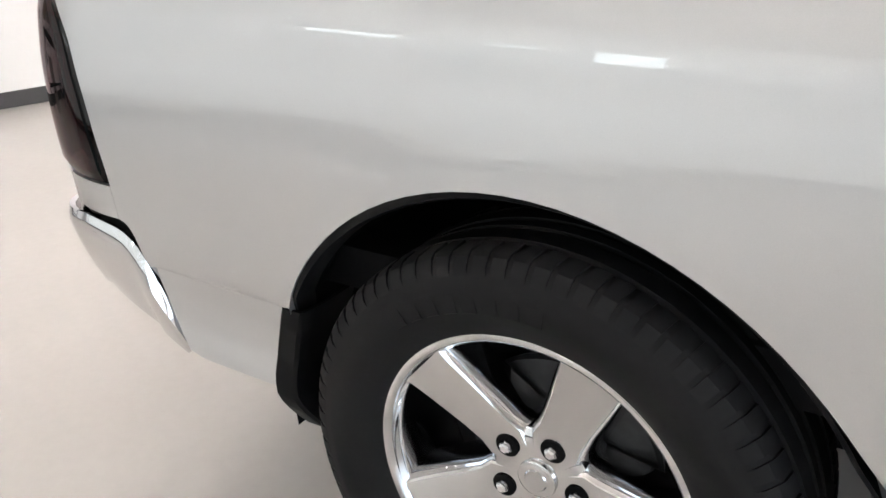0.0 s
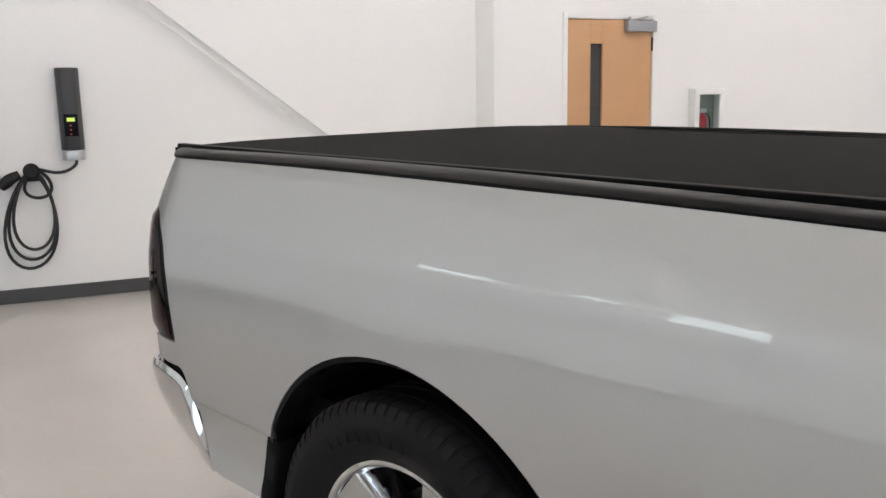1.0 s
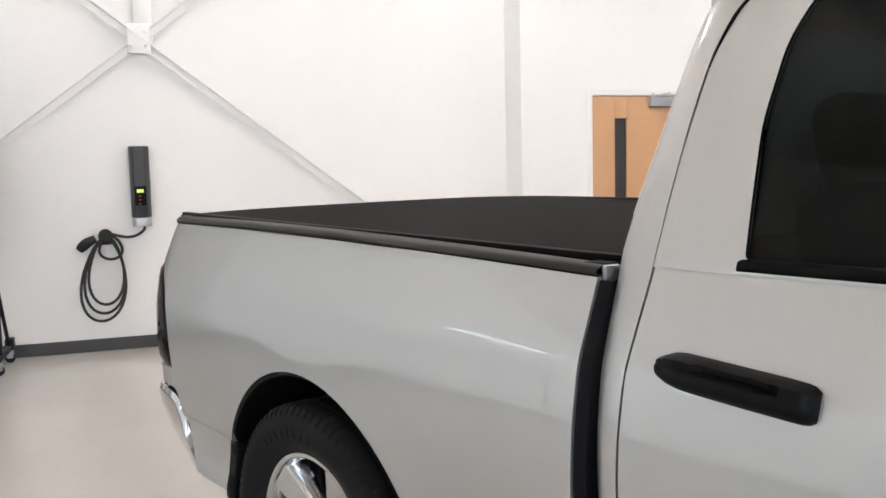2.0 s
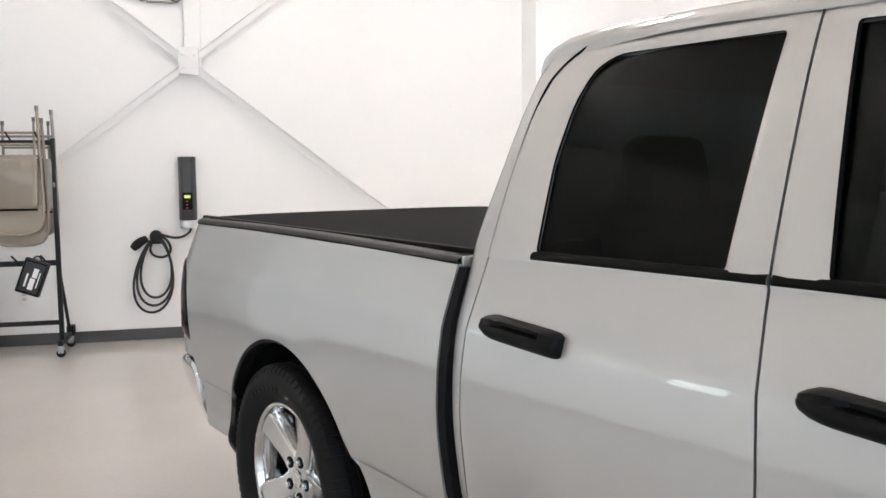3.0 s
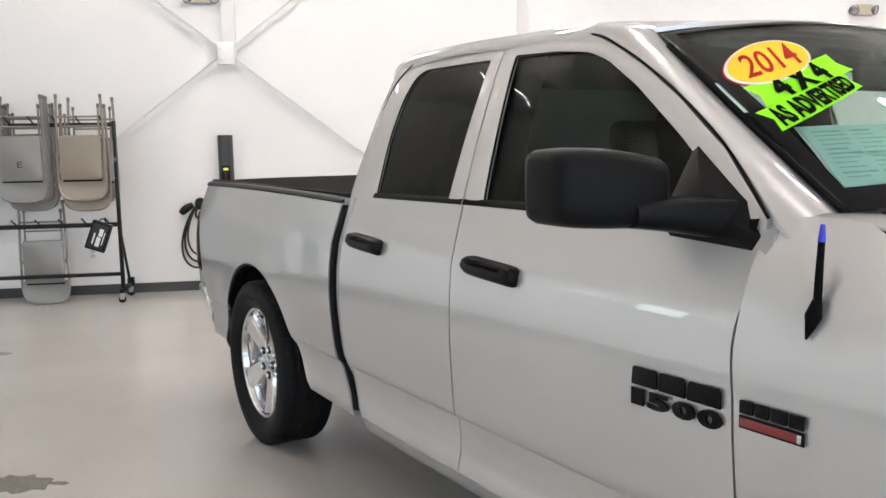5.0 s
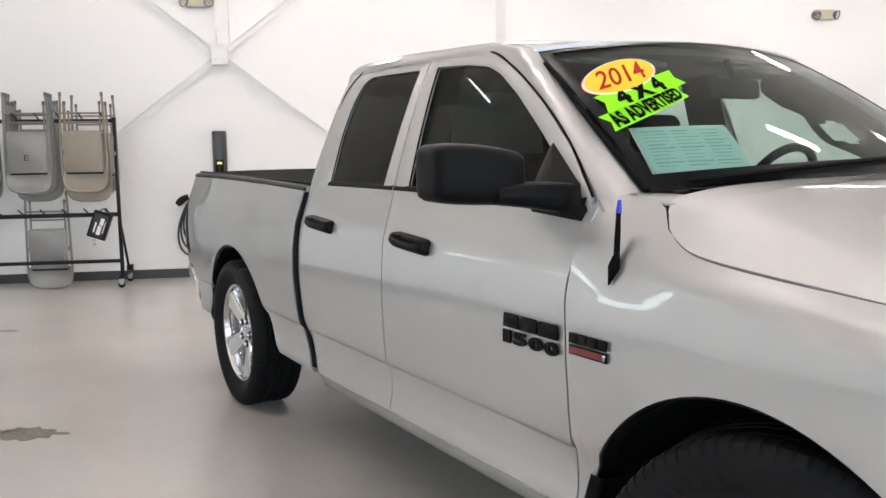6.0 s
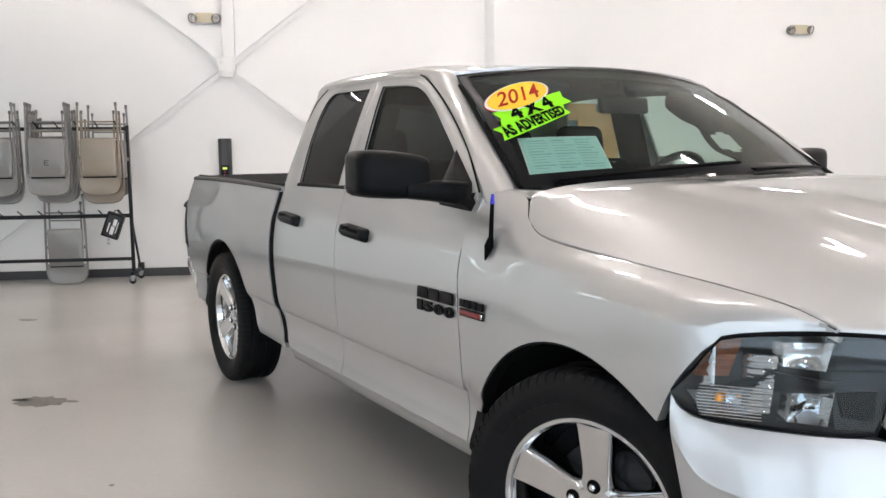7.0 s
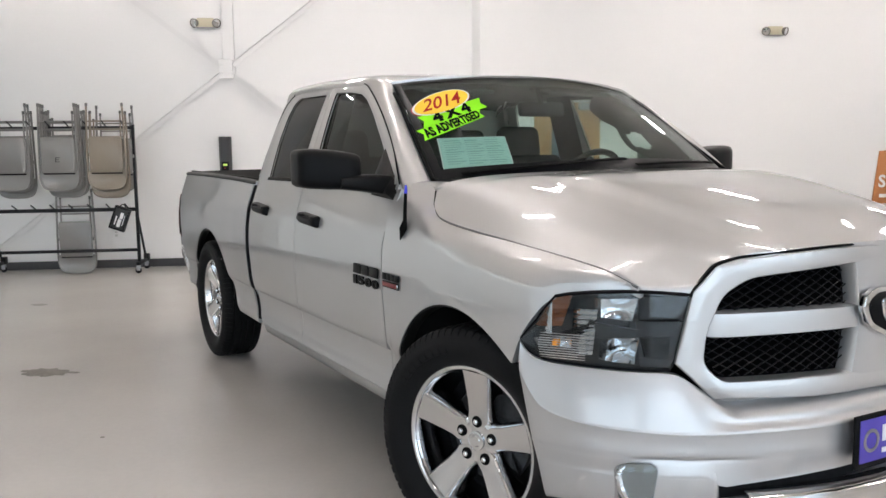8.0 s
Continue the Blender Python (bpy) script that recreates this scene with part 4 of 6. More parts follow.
for s in (-1, 1):
    def fog_rows(grow, out, rise, n=12):
        """A tall lens with a rounded top, a little narrower below."""
        g = []
        for b in range(n + 1):
            v = b / n
            z = 0.392 - grow + (0.514 + grow - 0.392 + grow) * v
            cut = 0.030 * (1 - math.sqrt(max(0.0, 1 - max(0.0, (v - 0.72) / 0.28) ** 2)))
            ya, yb = -0.798 - 0.008 * v - grow + cut, -0.738 + 0.014 * v + grow - 0.6 * cut
            row = []
            for a in range(n + 1):
                u = a / n
                p = nose(ya + (yb - ya) * u, z, out + rise * (1 - (2 * u - 1) ** 4) * (1 - (2 * v - 1) ** 4))
                row.append(Vector((p.x, -s * p.y, p.z)))
            g.append(row)
        return g
    satin = material("grey fog lamp bowl", (0.40, 0.40, 0.385), 0.25, 0.85, grain=0.1, grain_scale=40)
    ob = part("fog_lamp", grid_bm(fog_rows(0.0025, 0.048, 0.002), (-0.03, 0, 0)), STEEL, bumper, "clear fog lamp in a grey bowl")
    part("bowl", grid_bm(fog_rows(0.0, 0.052, -0.001)), satin, ob)
    part("lens", slab(fog_rows(0.0, 0.054, 0.010), 0.002), LENS, ob, "clear fog lamp lens")
    rim = [nose(y, z, o) for y, z, o in ((-0.770, 0.398, 0.060), (-0.786, 0.410, 0.058), (-0.796, 0.445, 0.056), (-0.797, 0.480, 0.055), (-0.788, 0.503, 0.055))]
    part("bright_edge", tube_bm([(q.x, -s * q.y, q.z) for q in rim], lambda t: 0.003 + 0.010 * math.sin(math.pi * t), 8, 24), CHROME, ob, "bright crescent edge")

# show plate on the bumper: plain field with bars
plate = part("show_plate", box_bm(4.515, -0.235, 0.475, 4.525, 0.235, 0.635, 0.004), BLACK, bumper, "purple dealer plate in a black frame")
part("plate_face", box_bm(4.522, -0.215, 0.49, 4.5275, 0.215, 0.62, 0.002), material("purple plate", (0.07, 0.05, 0.36), 0.35, stain=0.08, stain_scale=8), plate)
white = material("white print", (0.8, 0.8, 0.8), 0.5, stain=0.05, stain_scale=9)
part("round_mark", moved(lathe_bm([(0.025, 0.0), (0.025, 0.002), (0.036, 0.002), (0.036, 0.0)], 28, "z"), Matrix.Translation((4.527, -0.165, 0.555)) @ Matrix.Rotation(radians(90), 4, "Y")), STEEL, plate)
for y0, y1, z0, z1 in ((-0.115, -0.02, 0.545, 0.595), (0.0, 0.17, 0.545, 0.595), (-0.115, 0.17, 0.51, 0.525)):
    part("printed_bar", box_bm(4.527, y0, z0, 4.529, y1, z1), white, plate)


# ---- wheels ----
def tyre_bm():
    R, r = TYRE_R, 0.268
    prof = [(r - 0.012, 0.085), (r, 0.098), (r + 0.012, 0.108), (r + 0.03, 0.121), (r + 0.06, 0.134), (r + 0.085, 0.138), (R - 0.045, 0.135), (R - 0.030, 0.130), (R - 0.026, 0.1285), (R - 0.014, 0.121), (R - 0.006, 0.112)]
    half = prof + [(R - 0.003, 0.108), (R - 0.001, 0.075), (R - 0.011, 0.072), (R - 0.011, 0.064), (R, 0.061), (R, 0.024), (R - 0.010, 0.021), (R - 0.010, 0.013), (R, 0.010)]
    full = half + [(a, -b) for a, b in half[::-1]]
    return lathe_bm(full, 120)


def tread_bm():
    """Shoulder blocks, cut by slots, standing a little proud of the tread."""
    bm = bmesh.new()
    n = 78
    for k in range(n):
        for side in (-1, 1):
            a0, a1 = 2 * math.pi * (k + 0.10 + 0.25 * (side > 0)) / n, 2 * math.pi * (k + 0.82 + 0.25 * (side > 0)) / n
            quad = []
            for a, lean in ((a0, 0), (a1, 0)):
                quad.append([Vector((rr * math.cos(a + d), side * y, rr * math.sin(a + d))) for rr, y, d in
                             ((TYRE_R - 0.036, 0.1315, 0.0), (TYRE_R - 0.020, 0.1285, 0.0), (TYRE_R - 0.006, 0.1185, 0.0), (TYRE_R + 0.0005, 0.106, 0.004), (TYRE_R + 0.003, 0.078, 0.012))])
            add_grid(bm, quad)
            low = [[p * ((p.length - 0.012) / p.length) for p in q] for q in quad]
            for q, l in zip(quad, low):
                add_grid(bm, [q, l])
    for k in range(60):
        for side in (-1, 1):
            a0, a1 = 2 * math.pi * (k + 0.1) / 60, 2 * math.pi * (k + 0.85) / 60
            quad = [[Vector(((TYRE_R + 0.002) * math.cos(a + 0.018 * (y > 0.04)), side * y, (TYRE_R + 0.002) * math.sin(a + 0.018 * (y > 0.04)))) for y in (0.027, 0.058)] for a in (a0, a1)]
            add_grid(bm, quad)
    return bm


def marks_bm():
    """Low raised blocks on the sidewall where its lettering stands."""
    bm = bmesh.new()
    for a0, n in ((0.5, 8), (2.6, 6), (4.3, 8)):
        for k in range(n):
            a = a0 + k * 0.105
            rows = []
            for q in spread(a, a + 0.072, 3):
                rows.append([Vector((r * math.cos(q), y, r * math.sin(q))) for r, y in ((0.322, 0.1345), (0.323, 0.1362), (0.352, 0.1378), (0.353, 0.1362))])
            add_grid(bm, rows, (0, -0.002, 0))
    return bm


def rim_bm():
    prof = [(0.236, -0.10), (0.238, -0.02), (0.246, 0.04), (0.251, 0.078), (0.254, 0.088), (0.257, 0.091), (0.2585, 0.097), (0.262, 0.1025), (0.268, 0.105), (0.274, 0.104), (0.277, 0.097), (0.272, 0.088), (0.268, 0.080)]
    return lathe_bm(prof, 96)


def spokes_bm(n=5):
    """Five broad flat spokes, widening to the rim, with sloping flanks and a dished hub."""
    bm = bmesh.new()
    for k in range(n):
        m = Matrix.Rotation(-2 * math.pi * k / n, 4, "Y")
        rows = []
        for r, w, y in ((0.030, 0.020, 0.060), (0.075, 0.0425, 0.062), (0.100, 0.038, 0.064), (0.14, 0.040, 0.070), (0.19, 0.045, 0.079), (0.225, 0.048, 0.086), (0.243, 0.050, 0.090), (0.254, 0.053, 0.0925)):
            rows.append([m @ Vector((f * w + g, y + d, r)) for f, g, d in ((-1, -0.016, -0.075), (-1, -0.012, -0.03), (-1, -0.006, -0.010), (-1, -0.001, -0.003), (-0.94, 0, 0.0), (-0.5, 0, 0.0006), (0.5, 0, 0.0006), (0.94, 0, 0.0), (1, 0.001, -0.003), (1, 0.006, -0.010), (1, 0.012, -0.03), (1, 0.016, -0.075))])
        add_grid(bm, rows)
    return join(bm, lathe_bm([(0.0, 0.060), (0.03, 0.060), (0.055, 0.061), (0.075, 0.060), (0.088, 0.052), (0.092, 0.03), (0.09, -0.03)], 40))


WHEEL = {}


def wheel(x, s, turn, steer=0.0, out=0.0):
    m = Matrix.Translation((x, s * (0.867 + out), AXLE_Z)) @ Matrix.Rotation(radians(steer), 4, "Z") @ (Matrix.Rotation(math.pi, 4, "Z") if s < 0 else Matrix.Identity(4)) @ Matrix.Rotation(radians(turn if s > 0 else -turn), 4, "Y")

    def piece(name, make, mat, parent, label="", local=None, angle=38):
        if name not in WHEEL:
            me = bpy.data.meshes.new(name)
            bm = make()
            bm.to_mesh(me)
            bm.free()
            me.materials.append(mat)
            WHEEL[name] = me
        ob = part_of(name, WHEEL[name], None, parent, label, angle)
        if local is not None:
            ob.matrix_basis = local
        return ob

    w = piece("wheel", rim_bm, CHROME, truck, "chrome five-spoke wheel with a black tyre", m)
    piece("tyre", tyre_bm, TYRE, w, "black road tyre")
    tagged(piece("tread", tread_bm, TYRE, w, "tread blocks", angle=25), kind="stuff")
    tagged(piece("sidewall_lettering", marks_bm, TYRE, w, "low raised sidewall marks", angle=25), kind="stuff")
    piece("spokes", spokes_bm, CHROME, w, "five broad chrome spokes", angle=32)
    piece("brake_disc", lambda: lathe_bm([(0.0, -0.02), (0.17, -0.02), (0.175, -0.03), (0.17, -0.045), (0.0, -0.045)], 48), material("dark brake iron", (0.05, 0.05, 0.052), 0.5, 0.8, grain=0.2, grain_scale=60), w, "dark iron brake disc")
    piece("hub_drum", lambda: lathe_bm([(0.0, 0.02), (0.08, 0.02), (0.085, -0.02)], 32), DARK, w)
    piece("barrel_back", lambda: lathe_bm([(0.0, -0.06), (0.236, -0.06), (0.237, -0.10)], 48), DARK, w)
    piece("centre_cap", lambda: lathe_bm([(0.0, 0.070), (0.018, 0.070), (0.020, 0.068), (0.028, 0.0685), (0.033, 0.066), (0.035, 0.058)], 36), CHROME, w, "round chrome centre cap")
    for k in range(5):
        a = 2 * math.pi * k / 5
        at = Matrix.Translation((0.0698 * math.sin(a), 0.0, 0.0698 * math.cos(a)))
        piece("nut_pocket", lambda: lathe_bm([(0.0, 0.0622), (0.0195, 0.0622), (0.021, 0.0642), (0.0195, 0.066), (0.0, 0.0635)], 24), SEAL, w, local=at)
        piece("lug_nut", lambda: lathe_bm([(0.0, 0.078), (0.006, 0.0775), (0.0095, 0.075), (0.0115, 0.070), (0.0118, 0.062)], 6), NUT, w, "hexagonal chrome lug nut", local=at, angle=25)
    return w


wheel(0.0, -1, 23)
wheel(0.0, 1, 10)
wheel(WHEELBASE - 0.025, -1, 3, 20, 0.018)
wheel(WHEELBASE, 1, 40, 20)

# ---- rear of the bed ----
tail = [[Vector((rear_lean(x - 0.004 * math.sin(math.pi * k / 10), 0.70 + 0.57 * k / 10), y, 0.70 + 0.57 * k / 10)) for k in range(11)] for y, x in ((-0.82, -1.112), (-0.79, -1.126), (-0.5, -1.136), (0, -1.139), (0.5, -1.136), (0.79, -1.126), (0.82, -1.112))]
part("tailgate", slab(tail, 0.04), PAINT, truck, "silver tailgate")
cover = [[Vector((-1.045 + 1.985 * a / 30, y, 1.290 - 0.0148 * (-0.065 + 1.985 * a / 30) + 0.010 * (1 - (y / 0.865) ** 4) - 0.004 * math.sin(math.pi * a / 30))) for y in spread(-0.855, 0.855, 24)] for a in range(31)]
bed_cover = part("bed_cover", grid_bm(cover, (0, 0, -0.030)), VINYL, truck, "black vinyl bed cover stretched flat", angle=50)
for s in (-1, 1):
    part("cover_rail", moved(box_bm(-1.04, s * 0.850 - 0.012, 1.256 - 0.012 * (s > 0), 0.935, s * 0.850 + 0.012, 1.282 - 0.012 * (s > 0), 0.004), Matrix.Translation((0, 0, 0.006)) @ Matrix.Rotation(radians(0.85), 4, "Y")), SEAL, bed_cover, "black cover rail")
liner = part("bed_liner", box_bm(-1.0, -0.86, 0.62, 0.95, 0.86, 0.70), DARK, truck, "black bed liner")
part("liner_front", box_bm(0.90, -0.9, 0.71, 0.95, 0.9, 1.262), DARK, liner)
for s in (-1, 1):
    part("liner_side", box_bm(-0.86, s * 0.865 - 0.06, 0.95, 0.895, s * 0.865 + 0.06, 1.235), DARK, liner)
part("chassis", join(box_bm(-0.95, -0.55, 0.36, 4.1, -0.42, 0.55), box_bm(-0.95, 0.42, 0.36, 4.1, 0.55, 0.55), box_bm(1.2, -0.9, 0.40, 2.98, 0.9, 0.50), box_bm(3.05, -0.52, 0.45, 4.2, 0.52, 1.0), box_bm(-0.9, -0.52, 0.5, 0.95, 0.52, 0.62),
                      box_bm(-0.06, -0.7, 0.34, 0.06, 0.7, 0.46), box_bm(3.5, -0.7, 0.34, 3.63, 0.7, 0.46)), DARK, truck, "dark chassis and underbody")
# dark fillers put in for the shade between bed and cab
part("gap_shade", box_bm(0.955, -0.90, 0.45, 0.985, 0.90, 1.235), DARK, truck, "dark filler for the shade behind the cab")
for s in (-1, 1):
    strip = [[Vector((bed_front(z) + d, s * (half_width(0.99, z) - i), z)) for d, i in ((0.003, 0.05), (0.003, 0.006), (0.026, 0.012), (0.026, 0.05))] for z in spread(0.44, 1.236, 40)]
    part("gap_shade_strip", grid_bm(strip), DARK, truck, "dark strip for the shade behind the cab")

# chrome rear bumper, wrapped round the corners
low_edge = hermite([-1.12, -1.08, -1.04, -0.96, -0.88, -0.82, -0.785], [0.575, 0.545, 0.510, 0.478, 0.450, 0.430, 0.420])
high_edge = hermite([-1.06, -0.93, -0.90, -0.874, -0.837, -0.805, -0.785], [0.684, 0.674, 0.666, 0.645, 0.546, 0.472, 0.428])


def rear_bumper_rows():
    rows = []
    for f in spread(0, 1, 36):
        row = []
        for t in spread(0, 1, 14):
            tuck = 0.045 * (1 - t) ** 1.6
            # f runs from the forward tip round the corner to the middle
            if f < 0.5:
                g = f / 0.5
                x0 = -0.785 - 0.255 * g
                lo, hi = low_edge(x0), high_edge(x0)
                z = lo + (hi - lo) * t
                y = 0.938 + 0.026 * min(1.0, g / 0.3) - 0.010 * max(0.0, (g - 0.5) / 0.5) ** 2 - tuck * min(1.0, g * 2.5) - 0.010 * max(0.0, t - 0.88) / 0.12
                row.append(Vector((x0, -y, z)))
            else:
                g = (f - 0.5) / 0.5
                a = min(1.0, g / 0.35) * math.pi / 2
                x = -1.04 - 0.11 * math.sin(a) - 0.02 * max(0, g - 0.35) + tuck * math.sin(a)
                y = 0.954 - 0.11 * (1 - math.cos(a)) - max(0.0, (g - 0.35) / 0.65) * 0.838 - tuck * math.cos(a) - 0.010 * max(0.0, t - 0.88) / 0.12 * math.cos(a)
                lo = low_edge(-1.04) - 0.01 * math.sin(a)
                row.append(Vector((x, -max(y, 0.0), lo + (0.680 - lo) * t)))
        rows.append(row)
    return rows


half = rear_bumper_rows()
both = half + [[Vector((p.x, -p.y, p.z)) for p in r] for r in half[-2::-1]]
rb = part("rear_bumper", slab(both, 0.012), CHROME, truck, "chrome rear bumper wrapped round the corner", angle=50)
part("step_pad", box_bm(-1.15, -0.84, 0.672, -1.0, 0.84, 0.695, 0.008), BLACK, rb, "black step pad")
for s in (-1, 1):
    part("corner_pad", prism_bm([(-0.945, s * 0.938), (-1.04, s * 0.934), (-1.09, s * 0.912), (-1.125, s * 0.85), (-1.0, s * 0.85)], 0.042, "z", 0.008), BLACK, rb, "black corner pad").location.z = 0.672
    # dark plate put in for the shade between bumper and body
    part("bumper_gap_shade", moved(prism_bm([(-1.0, 0.73), (-0.84, 0.715), (-0.81, 0.66), (-0.80, 0.575), (-0.755, 0.45), (-0.79, 0.43), (-0.85, 0.53), (-0.90, 0.63), (-1.0, 0.655)], 0.03, "y"), Matrix.Translation((0, s * 0.925 - 0.015, 0))), DARK, rb)
    part("lower_trim", box_bm(-0.68, s * 0.945 - 0.012, 0.424, -0.49, s * 0.945 + 0.012, 0.436, 0.003), SEAL, truck)

# ---- mirrors, aerial, badges ----
def mirror(s):
    rows = []
    # sections across the housing from its outer end to the pillar side: centre y, x middle, half depth, low and high z
    for y, xm, d, lo, hi in ((1.262, 2.640, 0.048, 1.305, 1.413), (1.257, 2.640, 0.068, 1.288, 1.428), (1.24, 2.645, 0.080, 1.278, 1.436), (1.20, 2.655, 0.086, 1.271, 1.439), (1.14, 2.668, 0.088, 1.267, 1.436), (1.07, 2.682, 0.084, 1.265, 1.426), (1.025, 2.694, 0.078, 1.264, 1.416), (1.010, 2.698, 0.068, 1.268, 1.408), (1.003, 2.70, 0.050, 1.280, 1.396)):
        sec = []
        for k in range(29):
            a = 2 * math.pi * k / 28
            c, q = math.cos(a), math.sin(a)
            fx = math.copysign(abs(c) ** (0.48 if c > 0 else 0.30), c)
            sec.append(Vector((xm + d * fx * (1.0 if c > 0 else 0.75), s * y, (lo + hi) / 2 + (hi - lo) / 2 * math.copysign(abs(q) ** 0.40, q))))
        rows.append(sec)
    bm = grid_bm(rows)
    bmesh.ops.holes_fill(bm, edges=[e for e in bm.edges if e.is_boundary], sides=0)
    if s > 0:                     # this one is folded in a little
        bm = moved(bm, Matrix.Translation((0, -0.035, 0)))
    head = part("door_mirror", bm, BLACK, truck, "large black door mirror", angle=60)
    part("mirror_glass", box_bm(2.600, s * 1.11 - 0.085, 1.305, 2.606, s * 1.11 + 0.085, 1.412, 0.002), CHROME, head, "mirror glass")
    arm = []
    for y, xm, d, lo, hi in ((1.10, 2.69, 0.080, 1.268, 1.322), (1.00, 2.735, 0.062, 1.256, 1.330), (0.955, 2.79, 0.055, 1.247, 1.330), (0.925, 2.84, 0.050, 1.240, 1.326)):
        arm.append([Vector((xm + d * math.copysign(abs(math.cos(a)) ** 0.5, math.cos(a)), s * y, (lo + hi) / 2 + (hi - lo) / 2 * math.copysign(abs(math.sin(a)) ** 0.5, math.sin(a)))) for a in [2 * math.pi * k / 20 for k in range(21)]])
    bm = grid_bm(arm)
    bmesh.ops.holes_fill(bm, edges=[e for e in bm.edges if e.is_boundary], sides=0)
    part("arm", bm, BLACK, head, "black mirror arm", angle=60)
    # three-cornered base on the door
    tri = [(2.715, 1.455), (2.66, 1.272), (2.70, 1.240), (2.925, 1.226), (2.938, 1.255), (2.90, 1.325)]
    rr = ring_outline(tri, [Vector(p).lerp(Vector((2.80, 1.30)), 0.85) for p in tri], steps=3)
    base = [[Vector((p[0], s * ((cab_glass(max(p[1], 1.262)) if p[1] > 1.262 else half_width(p[0], p[1])) + o), p[1])) for p, o in zip(r, (0.020, 0.020, 0.016, 0.0))] for r in rr + rr[:1]]
    part("base", grid_bm(base), BLACK, head, "black three-cornered base")


mirror(-1)
mirror(1)

aerial = part("aerial", tube_bm([(3.098, -0.978, 1.13), (3.099, -0.976, 1.20), (3.100, -0.973, 1.262)], lambda t: 0.0085 - 0.002 * t, 10), SEAL, truck, "short black aerial with a blue tip")
part("aerial_foot", tube_bm([(3.088, -0.994, 1.080), (3.094, -0.986, 1.115), (3.0985, -0.978, 1.152)], lambda t: 0.002 + 0.0135 * min(1.0, t / 0.62) - 0.006 * max(0.0, (t - 0.62) / 0.38), 12, 14), SEAL, aerial)
part("aerial_tip", tube_bm([(3.100, -0.973, 1.260), (3.101, -0.972, 1.292)], lambda t: 0.0075 - 0.003 * t, 10), material("blue plastic", (0.03, 0.04, 0.6), 0.4, stain=0.05), aerial, "blue tip")


def flat_on_side(bm, x, z, s=-1, out=0.004):
    """Lays a mesh drawn in x and y onto the body's side."""
    for v in bm.verts:
        px, pz = x + v.co.x, z + v.co.y
        v.co = Vector((px, s * (half_width(px, pz) + out + v.co.z), pz))
    return bm


def bars_bm(boxes, depth=0.006):
    out = []
    for x0, y0, x1, y1, lean in boxes:
        out.append(prism_bm([(x0 + 0, y0), (x1, y0), (x1 + lean, y1), (x0 + lean, y1)], depth, "z", 0.0015))
    return join(*out)


def fitted_text(word, x0, x1, y0, y1, depth, bold):
    bm = text_bm(word, 1.0, 0.5, bold)
    xs, ys = [v.co.x for v in bm.verts], [v.co.y for v in bm.verts]
    for v in bm.verts:
        v.co = Vector((x0 + (x1 - x0) * (v.co.x - min(xs)) / (max(xs) - min(xs)), y0 + (y1 - y0) * (v.co.y - min(ys)) / (max(ys) - min(ys)), depth * (v.co.z + 0.5)))
    return bm


def glyph(*outlines):
    return join(*[prism_bm(o, 0.006, "z", 0.0012) for o in outlines])


def block(x0, w):
    """One broad raised block, a little narrower at its top, its corners cut."""
    h, c = 0.041, 0.006
    return [(x0, 0), (x0 + w, 0), (x0 + w * 0.97, h - c), (x0 + w * 0.90, h), (x0 + w * 0.06, h), (x0 + w * 0.02, h - c)]


badge = part("name_badge", flat_on_side(glyph(block(-0.125, 0.076)), 2.787, 0.907), BLACK, truck, "black raised name badge with a number")
for x0, w in ((-0.043, 0.076), (0.039, 0.088)):
    part("raised_shape", flat_on_side(glyph(block(x0, w)), 2.787, 0.907), BLACK, badge)
for word, x0, x1 in (("1", -0.125, -0.088), ("5", -0.076, -0.012), ("0", -0.002, 0.060), ("0", 0.068, 0.130)):
    part("digit", flat_on_side(fitted_text(word, x0, x1, -0.046, -0.008, 0.006, 0.045), 2.787, 0.907), BLACK, badge)
engine = part("engine_badge", flat_on_side(bars_bm([(-0.072, 0.004, -0.040, 0.030, 0), (-0.036, 0.004, -0.004, 0.030, 0), (0.0, 0.004, 0.036, 0.030, 0), (0.040, 0.004, 0.072, 0.030, 0)]), 3.032, 0.910), BLACK, truck, "black and red engine badge")
part("red_strip", flat_on_side(bars_bm([(-0.070, -0.020, 0.058, -0.003, 0)], 0.006), 3.032, 0.908), material("red enamel", (0.20, 0.025, 0.025), 0.35, stain=0.1, stain_scale=30), engine, "red strip")
part("bright_end", flat_on_side(bars_bm([(0.059, -0.020, 0.068, -0.003, 0)], 0.006), 3.032, 0.908), CHROME, engine)
part("badge_plate", flat_on_side(bars_bm([(-0.074, -0.025, 0.073, 0.002, 0)], 0.003), 3.032, 0.908), BLACK, engine)

# wipers
for y0, y1 in ((-0.70, 0.02), (0.05, 0.72)):
    pts = []
    for k in range(9):
        y = y0 + (y1 - y0) * k / 8
        p = screen_at(y / 0.80, 0.985 - 0.05 * (k / 8), 0.018)
        pts.append(p)
    w = part("wiper", tube_bm(pts, 0.005, 6), SEAL, truck, "black windscreen wiper")
    part("blade", tube_bm([p + Vector((-0.012, 0, 0.004)) for p in pts], 0.0035, 6), SEAL, w)
    part("pivot", moved(lathe_bm([(0, 0.03), (0.02, 0.028), (0.024, 0.0)], 16, "z"), Matrix.Translation(pts[0] + Vector((0.02, 0, -0.045)))), SEAL, w)

